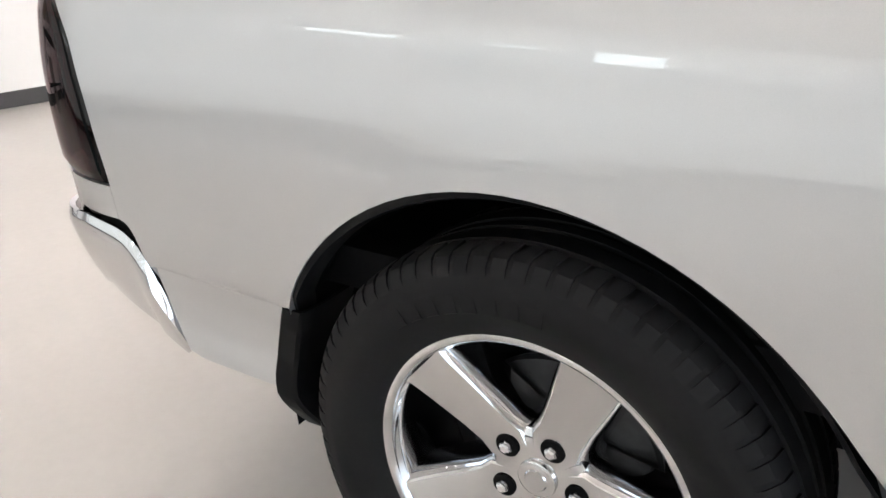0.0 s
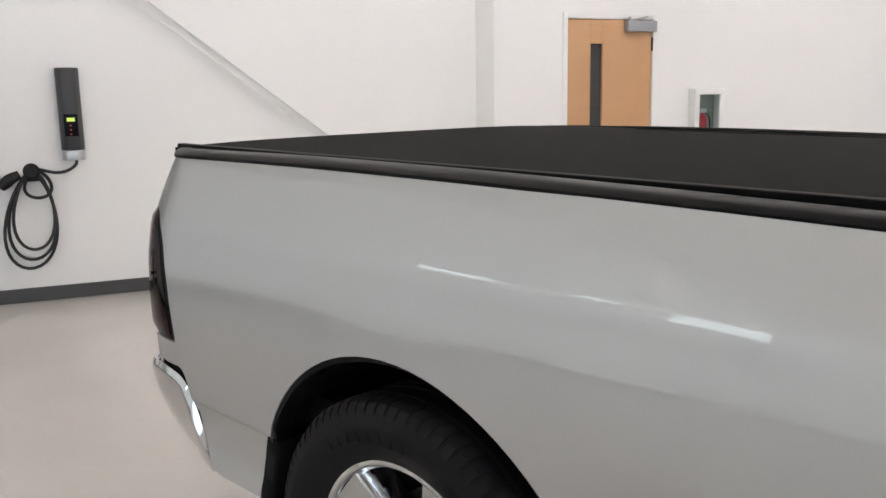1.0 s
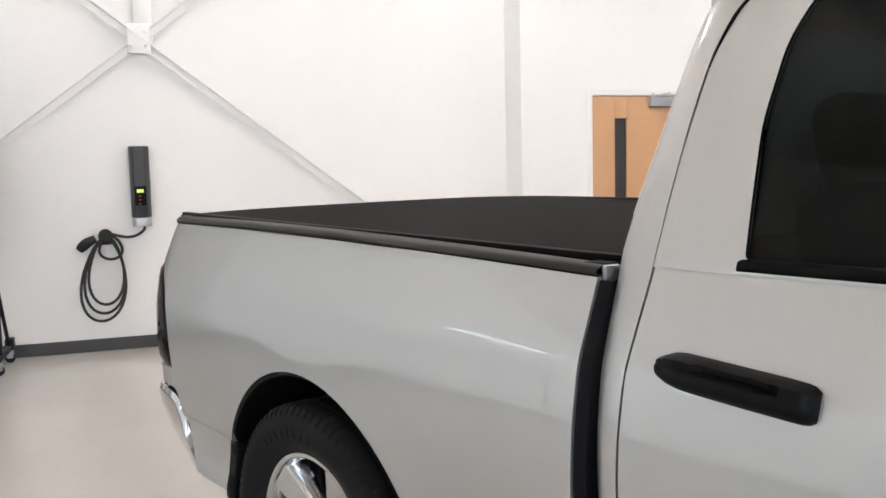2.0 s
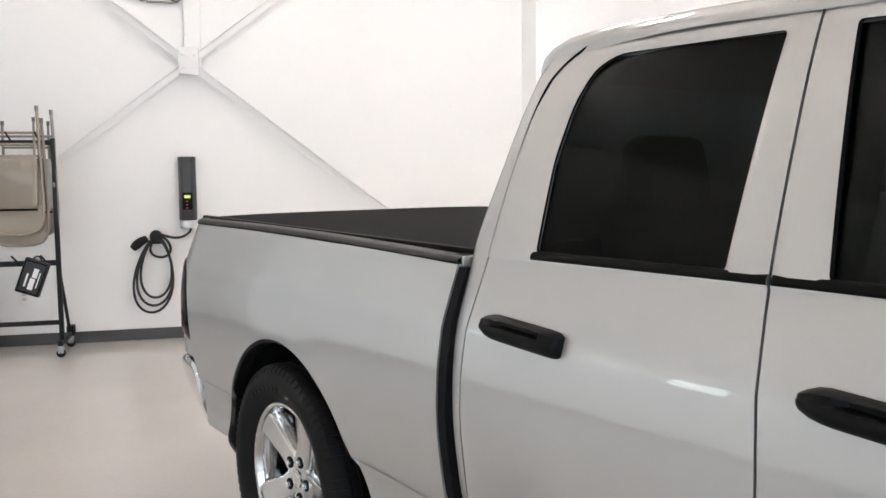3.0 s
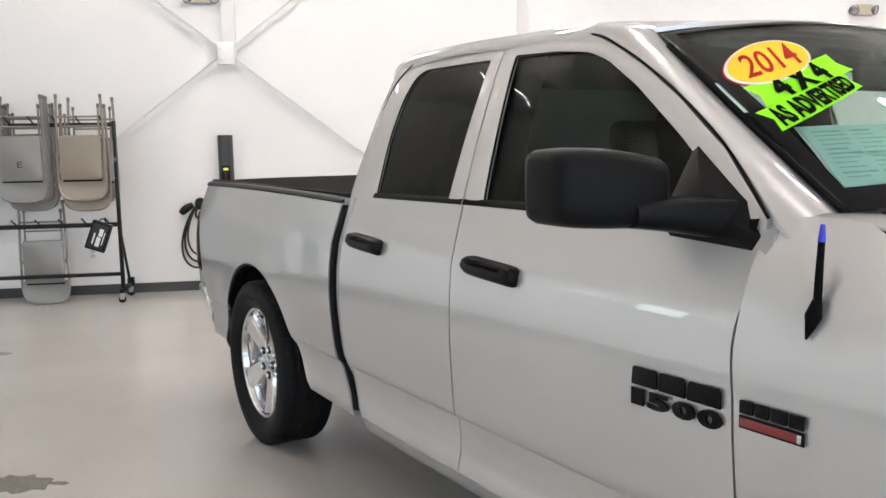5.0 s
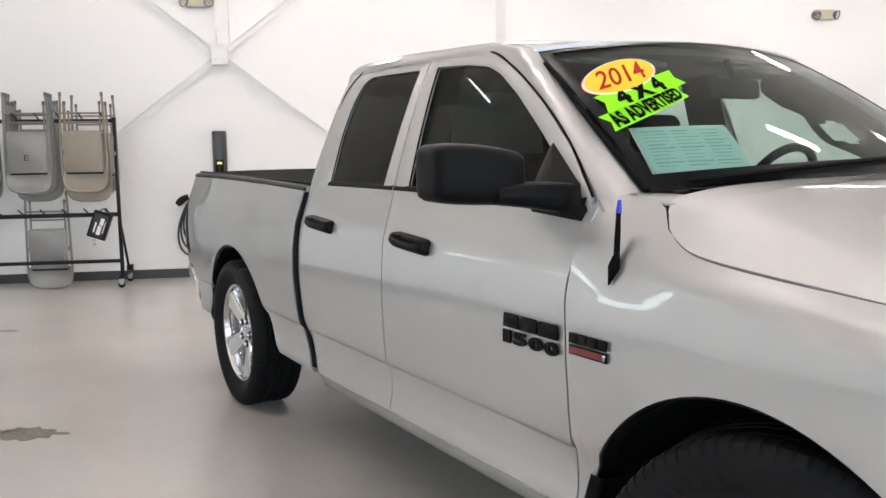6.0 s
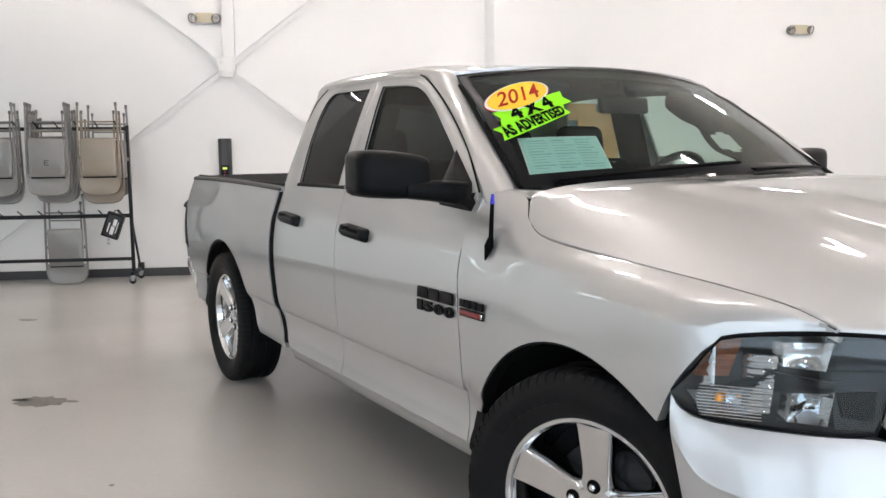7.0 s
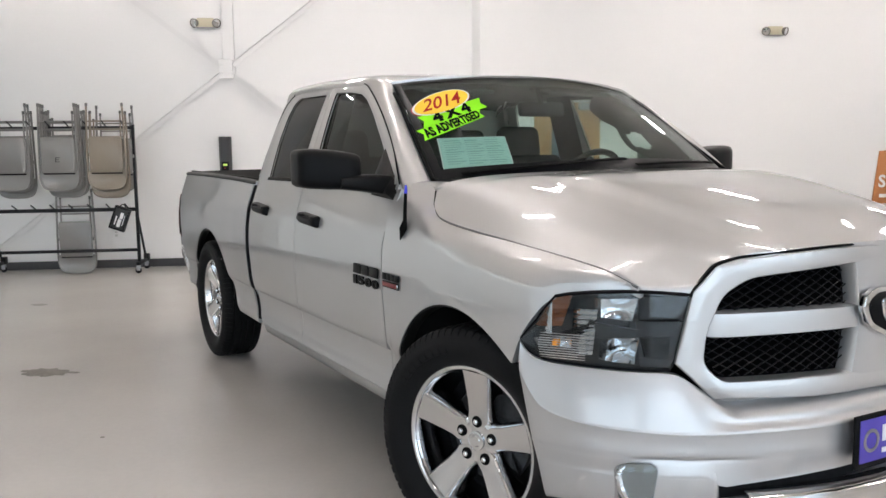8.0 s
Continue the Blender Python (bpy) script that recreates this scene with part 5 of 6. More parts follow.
# ---- stickers and paper inside the windscreen ----
YELLOW = material("yellow sticker", (0.90, 0.58, 0.005), 0.55, stain=0.04, stain_scale=12)
LIME = material("lime green sticker", (0.28, 0.85, 0.02), 0.8, spec=0.1, stain=0.04, stain_scale=12)
WHITE = material("white sticker edge", (0.8, 0.8, 0.78), 0.5, stain=0.03)
REDINK = material("red ink", (0.38, 0.02, 0.015), 0.8, spec=0.1, stain=0.05)
INK = material("black ink", (0.008, 0.010, 0.008), 0.8, spec=0.0, stain=0.05)
PAPER = material("pale green paper", (0.55, 0.75, 0.70), 0.7, stain=0.06, stain_scale=15)


def on_quad(corners, out):
    """Maps 0..1 across and 0..1 down a four-cornered patch of the windscreen."""
    tl, tr, br, bl = [Vector(c) for c in corners]

    def at(a, b, lift=0.0):
        p = tl.lerp(tr, a).lerp(bl.lerp(br, a), b)
        return screen_at(p.x, p.y, out + lift)
    return at


def patch_bm(at, outline_cols, n=12):
    """A thin sheet over a patch; outline_cols gives the left and right ends at each height."""
    rows = []
    for k in range(n + 1):
        b = k / n
        l, r = outline_cols(b)
        rows.append([at(l + (r - l) * q / 16, b) for q in range(17)])
    return slab(rows, 0.0012)


def letters_bm(at, word, x0, x1, y0, y1, lift, bold=0.0, space=1.0):
    bm = text_bm(word, 1.0, 0.0, bold, 0.0, space)
    bmesh.ops.triangulate(bm, faces=bm.faces)
    xs, ys = [v.co.x for v in bm.verts], [v.co.y for v in bm.verts]
    for v in bm.verts:
        a = x0 + (x1 - x0) * (v.co.x - min(xs)) / (max(xs) - min(xs))
        b = y1 + (y0 - y1) * (v.co.y - min(ys)) / (max(ys) - min(ys))
        v.co = at(a, b, lift)
    return bm


def ellipse_bm(c, a, b, size, out):
    c, a, b = Vector(c), Vector(a), Vector(b)
    rows = []
    for k in range(49):
        t = 2 * math.pi * k / 48
        rows.append([screen_at(*(c + (a * math.cos(t) + b * math.sin(t)) * size * f), out) for f in (0.0, 0.3, 0.6, 0.85, 1.0)])
    return slab(rows, 0.0012)


sticker = part("year_sticker", ellipse_bm((-0.776, 0.307), (0.196, -0.052), (0.041, -0.128), 1.0, 0.0095), REDINK, truck, "yellow oval year sticker with red numerals")
part("white_edge", ellipse_bm((-0.776, 0.307), (0.196, -0.052), (0.041, -0.128), 0.975, 0.0112), WHITE, sticker)
part("yellow_field", ellipse_bm((-0.776, 0.307), (0.196, -0.052), (0.041, -0.128), 0.91, 0.0129), YELLOW, sticker)

def oval_at(a, b, lift=0.0):
    p = Vector((-0.776, 0.307)) + Vector((0.196, -0.052)) * (2 * a - 1) + Vector((0.041, -0.128)) * (1 - 2 * b)
    return screen_at(p.x, p.y, 0.0145 + lift)


part("year", letters_bm(oval_at, "2014", 0.19, 0.81, 0.22, 0.78, 0.0008, 0.012), REDINK, sticker, "red numerals")
for name, word, corners, x0, x1, y0, y1, bold in (("drive_sticker", "4 X 4", [(-0.960, 0.448), (-0.538, 0.296), (-0.536, 0.405), (-0.952, 0.560)], 0.17, 0.75, 0.08, 0.96, 0.06),
                                                 ("advert_sticker", "AS ADVERTISED", [(-0.995, 0.578), (-0.584, 0.412), (-0.592, 0.500), (-0.973, 0.675)], 0.05, 0.93, 0.08, 0.94, 0.05)):
    at = on_quad(corners, 0.0095 if name == "advert_sticker" else 0.0110)
    st = part(name, patch_bm(at, lambda b: (0.0 + 0.05 * (1 - abs(2 * b - 1)), 1.0 - 0.05 * (1 - abs(2 * b - 1)))), LIME, truck, "lime green windscreen sticker with black letters")
    part("lettering", letters_bm(at, word, x0, x1, y0, y1, 0.0022, bold), INK, st, "black letters")

at = on_quad([(-0.885, 0.628), (-0.540, 0.660), (-0.597, 0.902), (-0.921, 0.887)], -0.016)
sheet = part("paper_form", patch_bm(at, lambda b: (0.0, 1.0)), PAPER, truck, "pale green printed form behind the windscreen")
part("white_margin", patch_bm(on_quad([(-0.89, 0.620), (-0.533, 0.652), (-0.590, 0.910), (-0.926, 0.895)], -0.019), lambda b: (0, 1)), WHITE, sheet)
grey = material("grey print", (0.34, 0.50, 0.47), 0.7, stain=0.2, stain_scale=60)
random.seed(5)
bars = []
for col0, col1 in ((0.06, 0.34), (0.37, 0.64), (0.67, 0.94)):
    for k in range(11):
        b0 = 0.10 + k * 0.076
        w = random.uniform(0.6, 1.0)
        bars.append(grid_bm([[at(col0 + (col1 - col0) * w * q / 6, b, 0.0025) for q in range(7)] for b in (b0, b0 + random.choice((0.018, 0.03)))]))
part("printed_lines", join(*bars), grey, sheet, "rows of small print")

# ---- inside the cab ----
def seat(y, x, wide, name, label):
    ob = part(name, moved(box_bm(-0.26, -wide / 2, -0.16, 0.26, wide / 2, 0.0, 0.05, 4), Matrix.Translation((x + 0.10, y, 0.88))), CLOTH, truck, label)
    part("backrest", moved(box_bm(-0.07, -wide / 2, 0, 0.07, wide / 2, 0.55, 0.055, 4), Matrix.Translation((x - 0.06, y, 0.86)) @ Matrix.Rotation(radians(-14), 4, "Y")), CLOTH, ob)
    for dy in ((0,) if wide < 0.7 else (-0.42, 0.42)):
        part("headrest", moved(box_bm(-0.055, -0.135, 0, 0.055, 0.135, 0.20, 0.05, 4), Matrix.Translation((x - 0.205, y + dy, 1.365)) @ Matrix.Rotation(radians(-10), 4, "Y")), CLOTH, ob, "dark cloth headrest")
        for q in (-0.05, 0.05):
            part("headrest_post", tube_bm([(x - 0.19, y + dy + q, 1.35), (x - 0.20, y + dy + q, 1.41)], 0.007, 8), STEEL, ob)
    return ob


seat(-0.36, 2.47, 0.52, "front_seat", "dark grey cloth front seat with headrest")
seat(0.36, 2.12, 0.52, "front_seat", "dark grey cloth front seat with headrest")
seat(0.0, 1.42, 1.36, "rear_bench", "dark grey cloth rear bench")
dash = [[Vector((x + 0.10 * (1 - (y / 0.8) ** 2), y, z)) for x, z in ((3.10, 1.285), (2.98, 1.292), (2.86, 1.285), (2.78, 1.255), (2.75, 1.20), (2.77, 1.05), (2.80, 0.85))] for y in spread(-0.80, 0.80, 20)]
part("dashboard", grid_bm(dash), TRIM, truck, "dark grey dashboard")
part("instrument_hood", moved(box_bm(-0.09, -0.20, -0.03, 0.09, 0.20, 0.05, 0.03, 3), Matrix.Translation((2.86, 0.40, 1.285))), TRIM, truck, "dark instrument hood")
part("cabin_floor", box_bm(1.06, -0.86, 0.5, 3.05, 0.86, 0.56), TRIM, truck, "dark cabin floor")
for s in (-1, 1):
    part("pillar_lining", grid_bm([[Vector((x, s * y, z)) for y, z in ((0.845, 1.28), (0.70, 1.75), (0.66, 1.74), (0.80, 1.28))] for x in (1.75, 1.93)], (0, 0, 0)), TRIM, truck, "dark pillar lining")
part("cab_rear_wall", box_bm(1.10, -0.80, 0.6, 1.13, 0.80, 1.30, 0.01), TRIM, truck, "dark rear cabin wall")
m = Matrix.Translation((2.50, 0.40, 1.245)) @ Matrix.Rotation(radians(-62), 4, "Y")
ring = [m @ Vector((0.190 * math.cos(2 * math.pi * k / 40), 0.190 * math.sin(2 * math.pi * k / 40), 0)) for k in range(40)]
wheel_rim = part("steering_wheel", tube_bm(ring, 0.017, 10, closed=True), TRIM, truck, "dark steering wheel")
part("boss", moved(box_bm(-0.06, -0.08, -0.03, 0.05, 0.08, 0.02, 0.02, 3), m), TRIM, wheel_rim)
for y0, y1, x1 in ((0.06, 0.185, 0.0), (-0.06, -0.185, 0.0), (0.0, 0.0, -0.185)):
    part("spoke", tube_bm([m @ Vector((x1 * 0.2, y0, 0)), m @ Vector((x1, y1, 0))], 0.016, 8), TRIM, wheel_rim)
part("column", tube_bm([m @ Vector((0, 0, -0.02)), m @ Vector((0, 0, -0.38))], 0.05, 12), TRIM, wheel_rim)
mir = part("interior_mirror", moved(box_bm(-0.02, -0.13, -0.035, 0.02, 0.13, 0.035, 0.016, 3), Matrix.Translation((2.60, 0.02, 1.62)) @ Matrix.Rotation(radians(-8), 4, "Y")), TRIM, truck, "dark interior mirror")
part("stalk", tube_bm([(2.61, 0.02, 1.64), (2.57, 0.02, 1.72)], 0.012, 8), TRIM, mir)
part("grab_handle", tube_bm([(2.60, -0.745, 1.55), (2.60, -0.70, 1.53), (2.68, -0.725, 1.46), (2.76, -0.745, 1.41), (2.77, -0.785, 1.40)], 0.016, 8, 16), TRIM, truck, "dark pillar grab handle")
reach = hermite([0.0, 0.1, 0.25, 0.37, 0.46, 0.58, 0.70, 0.81, 0.9, 1.0], [0.16, 0.24, 0.305, 0.31, 0.285, 0.315, 0.335, 0.29, 0.26, 0.24])
trim_rows = []
for k in range(41):
    v = k / 40
    trim_rows.append([screen_at(0.985, v) + Vector((-0.90, -0.43, 0)) * (reach(v) * f) + Vector((0, 0, -0.012)) for f in (0.0, 0.2, 0.4, 0.6, 0.66, 0.78, 0.88, 0.94, 1.0)])
bm = bmesh.new()
vs = [[bm.verts.new(p) for p in r] for r in trim_rows]
for i in range(40):
    for j in range(8):
        if not (22 <= i < 28 and 3 <= j < 6) and not (i in (21, 28) and j == 4):
            bm.faces.new((vs[i][j], vs[i + 1][j], vs[i + 1][j + 1], vs[i][j + 1]))
bmesh.ops.solidify(bm, geom=bm.faces[:], thickness=0.022)
part("pillar_trim", bm, TRIM, truck, "dark pillar trim with a grip opening", angle=50)
for s in (-1, 1):
    vis = part("sun_visor", moved(box_bm(-0.09, -0.20, -0.01, 0.09, 0.20, 0.01, 0.008), Matrix.Translation((2.38, s * 0.36, 1.725)) @ Matrix.Rotation(radians(12), 4, "Y")), LINER, truck, "grey sun visor")


# ---- the hall: its back wall stands 22 degrees askew of the truck; n runs into the hall, s along the wall ----
TURN = -22.0
HALL = Matrix.Rotation(radians(TURN), 4, "Z")
WALL_N, PIER_N, PIER_S = -4.86, -4.66, 1.875
S0, S1, N1, TOP = -5.3, 11.5, 10.0, 4.8

WALL = material("white wall paint", (0.87, 0.865, 0.855), 0.55, grain=0.012, grain_scale=40, stain=0.015, stain_scale=0.8, bump=0.06, bump_scale=120, rough_var=0.05)
FLOOR = material("sealed pale concrete", (0.55, 0.525, 0.495), 0.24, grain=0.03, grain_scale=30, stain=0.10, stain_scale=0.9, bump=0.02, bump_scale=60, coat=0.15, coat_rough=0.12)
BASE = material("dark grey baseboard", (0.045, 0.045, 0.047), 0.5, grain=0.08, grain_scale=60, stain=0.06, stain_scale=3)
CEIL = material("cream ceiling deck", (0.48, 0.465, 0.44), 0.8, grain=0.02, grain_scale=20, stain=0.02)
WOOD = material("maple veneer", (0.50, 0.285, 0.14), 0.42, grain=0.06, grain_scale=60, stain=0.06, stain_scale=4)
WSTEEL = material("white painted steel", (0.84, 0.835, 0.825), 0.45, grain=0.015, grain_scale=80, stain=0.02, stain_scale=4)
BSTEEL = material("black painted steel", (0.008, 0.008, 0.009), 0.5, spec=0.25, grain=0.1, grain_scale=120, stain=0.12, stain_scale=7)
ALU = material("brushed aluminium", (0.55, 0.55, 0.56), 0.35, 0.9, grain=0.05, grain_scale=150)


def structure(name, bm, mat, label="", category="", angle=0):
    ob = part(name, bm, mat, None, label, angle, "structure")
    ob.matrix_basis = HALL
    return tagged(ob, category=category)


structure("floor", box_bm(WALL_N - 0.3, S0 - 0.3, -0.2, N1 + 0.3, S1 + 0.3, 0.0), FLOOR, "pale grey sealed concrete floor with a soft sheen", "floor")
structure("wall_back", box_bm(WALL_N - 0.3, S0 - 0.3, 0.0, WALL_N, 1.80, TOP), WALL, "white painted back wall", "wall")
DOOR_S0, DOOR_S1, DOOR_H = 2.595, 3.49, 2.07
structure("wall_pier", join(prism_bm([(WALL_N - 0.3, 1.802), (WALL_N, 1.802), (PIER_N, PIER_S), (PIER_N, DOOR_S0 - 0.05), (WALL_N - 0.3, DOOR_S0 - 0.05)], TOP, "z"),
                            box_bm(WALL_N - 0.3, DOOR_S0 - 0.05, DOOR_H + 0.05, PIER_N, DOOR_S1 + 0.05, TOP),
                            box_bm(WALL_N - 0.3, DOOR_S1 + 0.05, 0, PIER_N, S1 + 0.3, TOP)), WALL, "white painted wall with a wooden door", "wall")
SIDE_OPEN = [(-4.3, 9.5)]
WIN_Z0, WIN_Z1 = 0.16, 2.62
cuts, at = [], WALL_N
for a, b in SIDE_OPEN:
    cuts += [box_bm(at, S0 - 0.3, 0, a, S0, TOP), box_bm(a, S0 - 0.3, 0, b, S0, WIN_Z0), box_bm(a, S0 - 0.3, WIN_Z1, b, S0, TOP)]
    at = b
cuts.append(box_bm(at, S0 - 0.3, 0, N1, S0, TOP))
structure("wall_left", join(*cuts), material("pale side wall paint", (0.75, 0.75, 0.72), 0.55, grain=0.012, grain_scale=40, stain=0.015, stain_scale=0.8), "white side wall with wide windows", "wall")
structure("wall_right", box_bm(PIER_N, S1, 0.0, N1, S1 + 0.3, TOP), WALL, "white painted side wall", "wall")
OPEN_S = [(-5.6, -2.0), (-1.2, 2.4), (3.2, 7.6)]
DOOR_TOP = 3.3
cuts, at = [], S0 - 0.3
for a, b in OPEN_S:
    cuts += [box_bm(N1, at, 0, N1 + 0.3, a, TOP), box_bm(N1, a, DOOR_TOP, N1 + 0.3, b, TOP)]
    at = b
cuts.append(box_bm(N1, at, 0, N1 + 0.3, S1 + 0.3, TOP))
structure("wall_front", join(*cuts), WALL, "white wall with wide shop windows", "wall")
structure("ceiling", box_bm(WALL_N - 0.3, S0 - 0.3, TOP, N1 + 0.3, S1 + 0.3, TOP + 0.2), CEIL, "cream painted ceiling deck", "ceiling")
structure("baseboard", join(box_bm(WALL_N + 0.002, S0, 0.002, WALL_N + 0.016, 1.70, 0.105, 0.004), box_bm(PIER_N + 0.002, PIER_S, 0.002, PIER_N + 0.016, DOOR_S0 - 0.06, 0.105, 0.004),
                            box_bm(PIER_N + 0.002, DOOR_S1 + 0.06, 0.002, PIER_N + 0.016, S1, 0.105, 0.004),
                            box_bm(WALL_N + 0.02, S0 + 0.002, 0.002, N1, S0 + 0.016, 0.13, 0.004)), BASE, "dark grey rubber baseboard", "baseboard")
WINGLASS = glass("clear window glass", (0.95, 0.96, 0.95))
for k, (a, b) in enumerate(OPEN_S):
    gl = thing("window_1", "wide glazed shop front onto the yard", "window", HALL, kind="structure")
    for q in range(2):
        s0 = a + (b - a) * q
        part("mullion", box_bm(N1 + 0.08, s0 - 0.035, 0.0, N1 + 0.16, s0 + 0.035, DOOR_TOP), ALU, gl)
        if q < 1:
            for z in (0.05, DOOR_TOP - 0.05):
                part("transom", box_bm(N1 + 0.085, s0 + 0.035, z - 0.045, N1 + 0.155, s0 + (b - a) - 0.035, z + 0.045), ALU, gl)
            pane = part("pane", box_bm(N1 + 0.115, s0 + 0.03, 0.08, N1 + 0.121, s0 + (b - a) - 0.03, DOOR_TOP - 0.08), WINGLASS, gl, angle=0)
            pane.visible_shadow = False


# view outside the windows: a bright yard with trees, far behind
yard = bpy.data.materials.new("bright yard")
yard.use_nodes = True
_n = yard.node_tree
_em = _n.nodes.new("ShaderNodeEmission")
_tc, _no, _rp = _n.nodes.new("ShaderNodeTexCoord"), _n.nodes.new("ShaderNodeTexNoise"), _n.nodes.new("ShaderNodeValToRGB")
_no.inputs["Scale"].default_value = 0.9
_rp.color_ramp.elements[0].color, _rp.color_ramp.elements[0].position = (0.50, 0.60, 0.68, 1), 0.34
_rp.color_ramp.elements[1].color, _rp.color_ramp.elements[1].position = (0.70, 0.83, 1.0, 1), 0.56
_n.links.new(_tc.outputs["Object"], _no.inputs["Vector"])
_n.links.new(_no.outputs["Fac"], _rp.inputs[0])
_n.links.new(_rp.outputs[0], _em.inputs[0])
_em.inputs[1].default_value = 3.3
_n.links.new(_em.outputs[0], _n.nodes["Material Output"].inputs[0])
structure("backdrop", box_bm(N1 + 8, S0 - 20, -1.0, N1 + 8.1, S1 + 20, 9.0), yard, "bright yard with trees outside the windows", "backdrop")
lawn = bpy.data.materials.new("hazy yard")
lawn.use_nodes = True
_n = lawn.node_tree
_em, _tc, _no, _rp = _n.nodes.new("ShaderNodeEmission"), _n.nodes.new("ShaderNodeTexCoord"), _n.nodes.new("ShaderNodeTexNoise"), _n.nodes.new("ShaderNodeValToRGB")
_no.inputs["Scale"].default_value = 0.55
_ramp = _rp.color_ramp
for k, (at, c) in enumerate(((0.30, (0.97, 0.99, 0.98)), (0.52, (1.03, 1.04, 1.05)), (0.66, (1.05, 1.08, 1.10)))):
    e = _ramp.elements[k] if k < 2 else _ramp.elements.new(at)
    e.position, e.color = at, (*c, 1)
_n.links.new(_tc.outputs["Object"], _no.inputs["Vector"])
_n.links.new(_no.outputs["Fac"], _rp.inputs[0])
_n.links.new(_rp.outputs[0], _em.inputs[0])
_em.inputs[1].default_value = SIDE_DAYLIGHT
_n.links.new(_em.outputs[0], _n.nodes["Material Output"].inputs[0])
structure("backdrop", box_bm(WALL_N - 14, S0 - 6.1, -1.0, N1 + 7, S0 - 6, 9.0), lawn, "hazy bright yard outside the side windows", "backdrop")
# added glowing cards, placed to put bright patches into the side paint's reflections
gap = material("glowing reflection card", (0.8, 0.85, 0.9), 0.8, emit=3.8, emit_color=(0.86, 0.95, 1.0))
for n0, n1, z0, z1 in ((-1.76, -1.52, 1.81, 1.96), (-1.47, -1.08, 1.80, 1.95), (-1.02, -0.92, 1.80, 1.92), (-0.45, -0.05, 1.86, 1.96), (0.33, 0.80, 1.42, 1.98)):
    structure("backdrop", box_bm(n0, S0 - 0.55, z0, n1, S0 - 0.54, z1), gap, "added glowing card outside the side windows, for reflections", "backdrop")
for a, b in SIDE_OPEN:
    hi_win = thing("window_2", "wide side window in an aluminium frame", "window", HALL, kind="structure")
    part("window_frame", join(box_bm(a, S0 - 0.12, WIN_Z0, b, S0 - 0.05, WIN_Z0 + 0.05), box_bm(a, S0 - 0.12, WIN_Z1 - 0.05, b, S0 - 0.05, WIN_Z1)), ALU, hi_win, angle=0)
    for k in range(5):
        n0 = a + (b - a) / 4 * k
        part("mullion", box_bm(n0 - 0.018, S0 - 0.118, WIN_Z0 + 0.05, n0 + 0.018, S0 - 0.052, WIN_Z1 - 0.05), WSTEEL, hi_win, angle=0)
        if k < 4:
            part("pane", box_bm(n0 + 0.018, S0 - 0.09, WIN_Z0 + 0.04, n0 + (b - a) / 4 - 0.018, S0 - 0.084, WIN_Z1 - 0.04), WINGLASS, hi_win, angle=0).visible_shadow = False

# hanging strip lights in rows, glowing down; their upward glow is added fill
LIT = (1.0, 0.925, 0.905)
GLOW = material("lit strip", (1.0, 0.97, 0.95), 0.5, emit=LAMP_POWER, emit_color=LIT)
GLOW_WALL = material("brightly lit strip", (1.0, 0.97, 0.95), 0.5, emit=WALL_POWER, emit_color=LIT)
GLOW_FILL = material("added fill slot", (1.0, 0.97, 0.95), 0.5, emit=UP_FILL, emit_color=LIT)
GLOW_AISLE_FILL = material("strong added fill slot", (1.0, 0.97, 0.95), 0.5, emit=AISLE_FILL, emit_color=LIT)


def hanging_light(m, up, down):
    ob = thing("hanging_light", "long slim white strip light with added upward fill, on two rods", "strip light", m, "strip lights")
    part("housing", box_bm(-0.06, -0.36, 0.0, 0.06, 0.36, 0.05, 0.008), WSTEEL, ob)
    part("diffuser", box_bm(-0.045, -0.28, -0.012, 0.045, 0.28, -0.002, 0.003), down, ob, "lower diffuser")
    part("upper_fill", box_bm(-0.045, -0.34, 0.052, 0.045, 0.34, 0.062, 0.003), up, ob, "added upward fill glow")
    for y in (-0.28, 0.28):
        part("rod", tube_bm([(0, y, 0.062), (0, y, 0.85)], 0.006, 6), WSTEEL, ob)
    return ob


ROWS_Q = (0.2, 3.0, 5.8, 8.6)
# the last row, over the aisle, is added as upward fill only, unlit below
for up, down, ns, qs in ((GLOW_FILL, GLOW_WALL, (-2.8,), (-0.9, 1.5, 5.0, 7.6)), (GLOW_FILL, GLOW, (-0.6,), (0.2, 1.75, 5.8, 8.6)), (GLOW_FILL, GLOW, (1.6, 3.8, 6.0, 8.2), ROWS_Q), (GLOW_AISLE_FILL, WSTEEL, (-3.2, -1.2, 1.6, 4.4), (-3.4,))):
    first = None
    for n, q in [(n, q) for n in ns for q in qs]:
        m = HALL @ Matrix.Translation((n, q, TOP - 0.85))
        if first is None:
            first = hanging_light(m, up, down)
        else:
            copy_thing(first, m)


# ---- things on the walls ----
def hall_thing(name, label, category, n, s, z, group="", turn=0.0):
    return thing(name, label, category, HALL @ Matrix.Translation((n, s, z)) @ Matrix.Rotation(radians(turn), 4, "Z"), group)


# wooden door in its frame
door_1 = thing("door_1", "closed maple door with a narrow glass slit and a grey closer", "door", HALL @ Matrix.Translation((PIER_N, 0, 0)), kind="structure")
c = (DOOR_S0 + DOOR_S1) / 2
g0, g1, gz0, gz1 = 2.825, 2.96, 0.98, 1.862
part("leaf", join(box_bm(-0.045, DOOR_S0, 0.006, -0.002, g0, DOOR_H, 0.002), box_bm(-0.045, g1, 0.006, -0.002, DOOR_S1, DOOR_H, 0.002), box_bm(-0.045, g0, 0.006, -0.002, g1, gz0, 0.002), box_bm(-0.045, g0, gz1, -0.002, g1, DOOR_H, 0.002)), WOOD, door_1, "maple veneer door leaf")
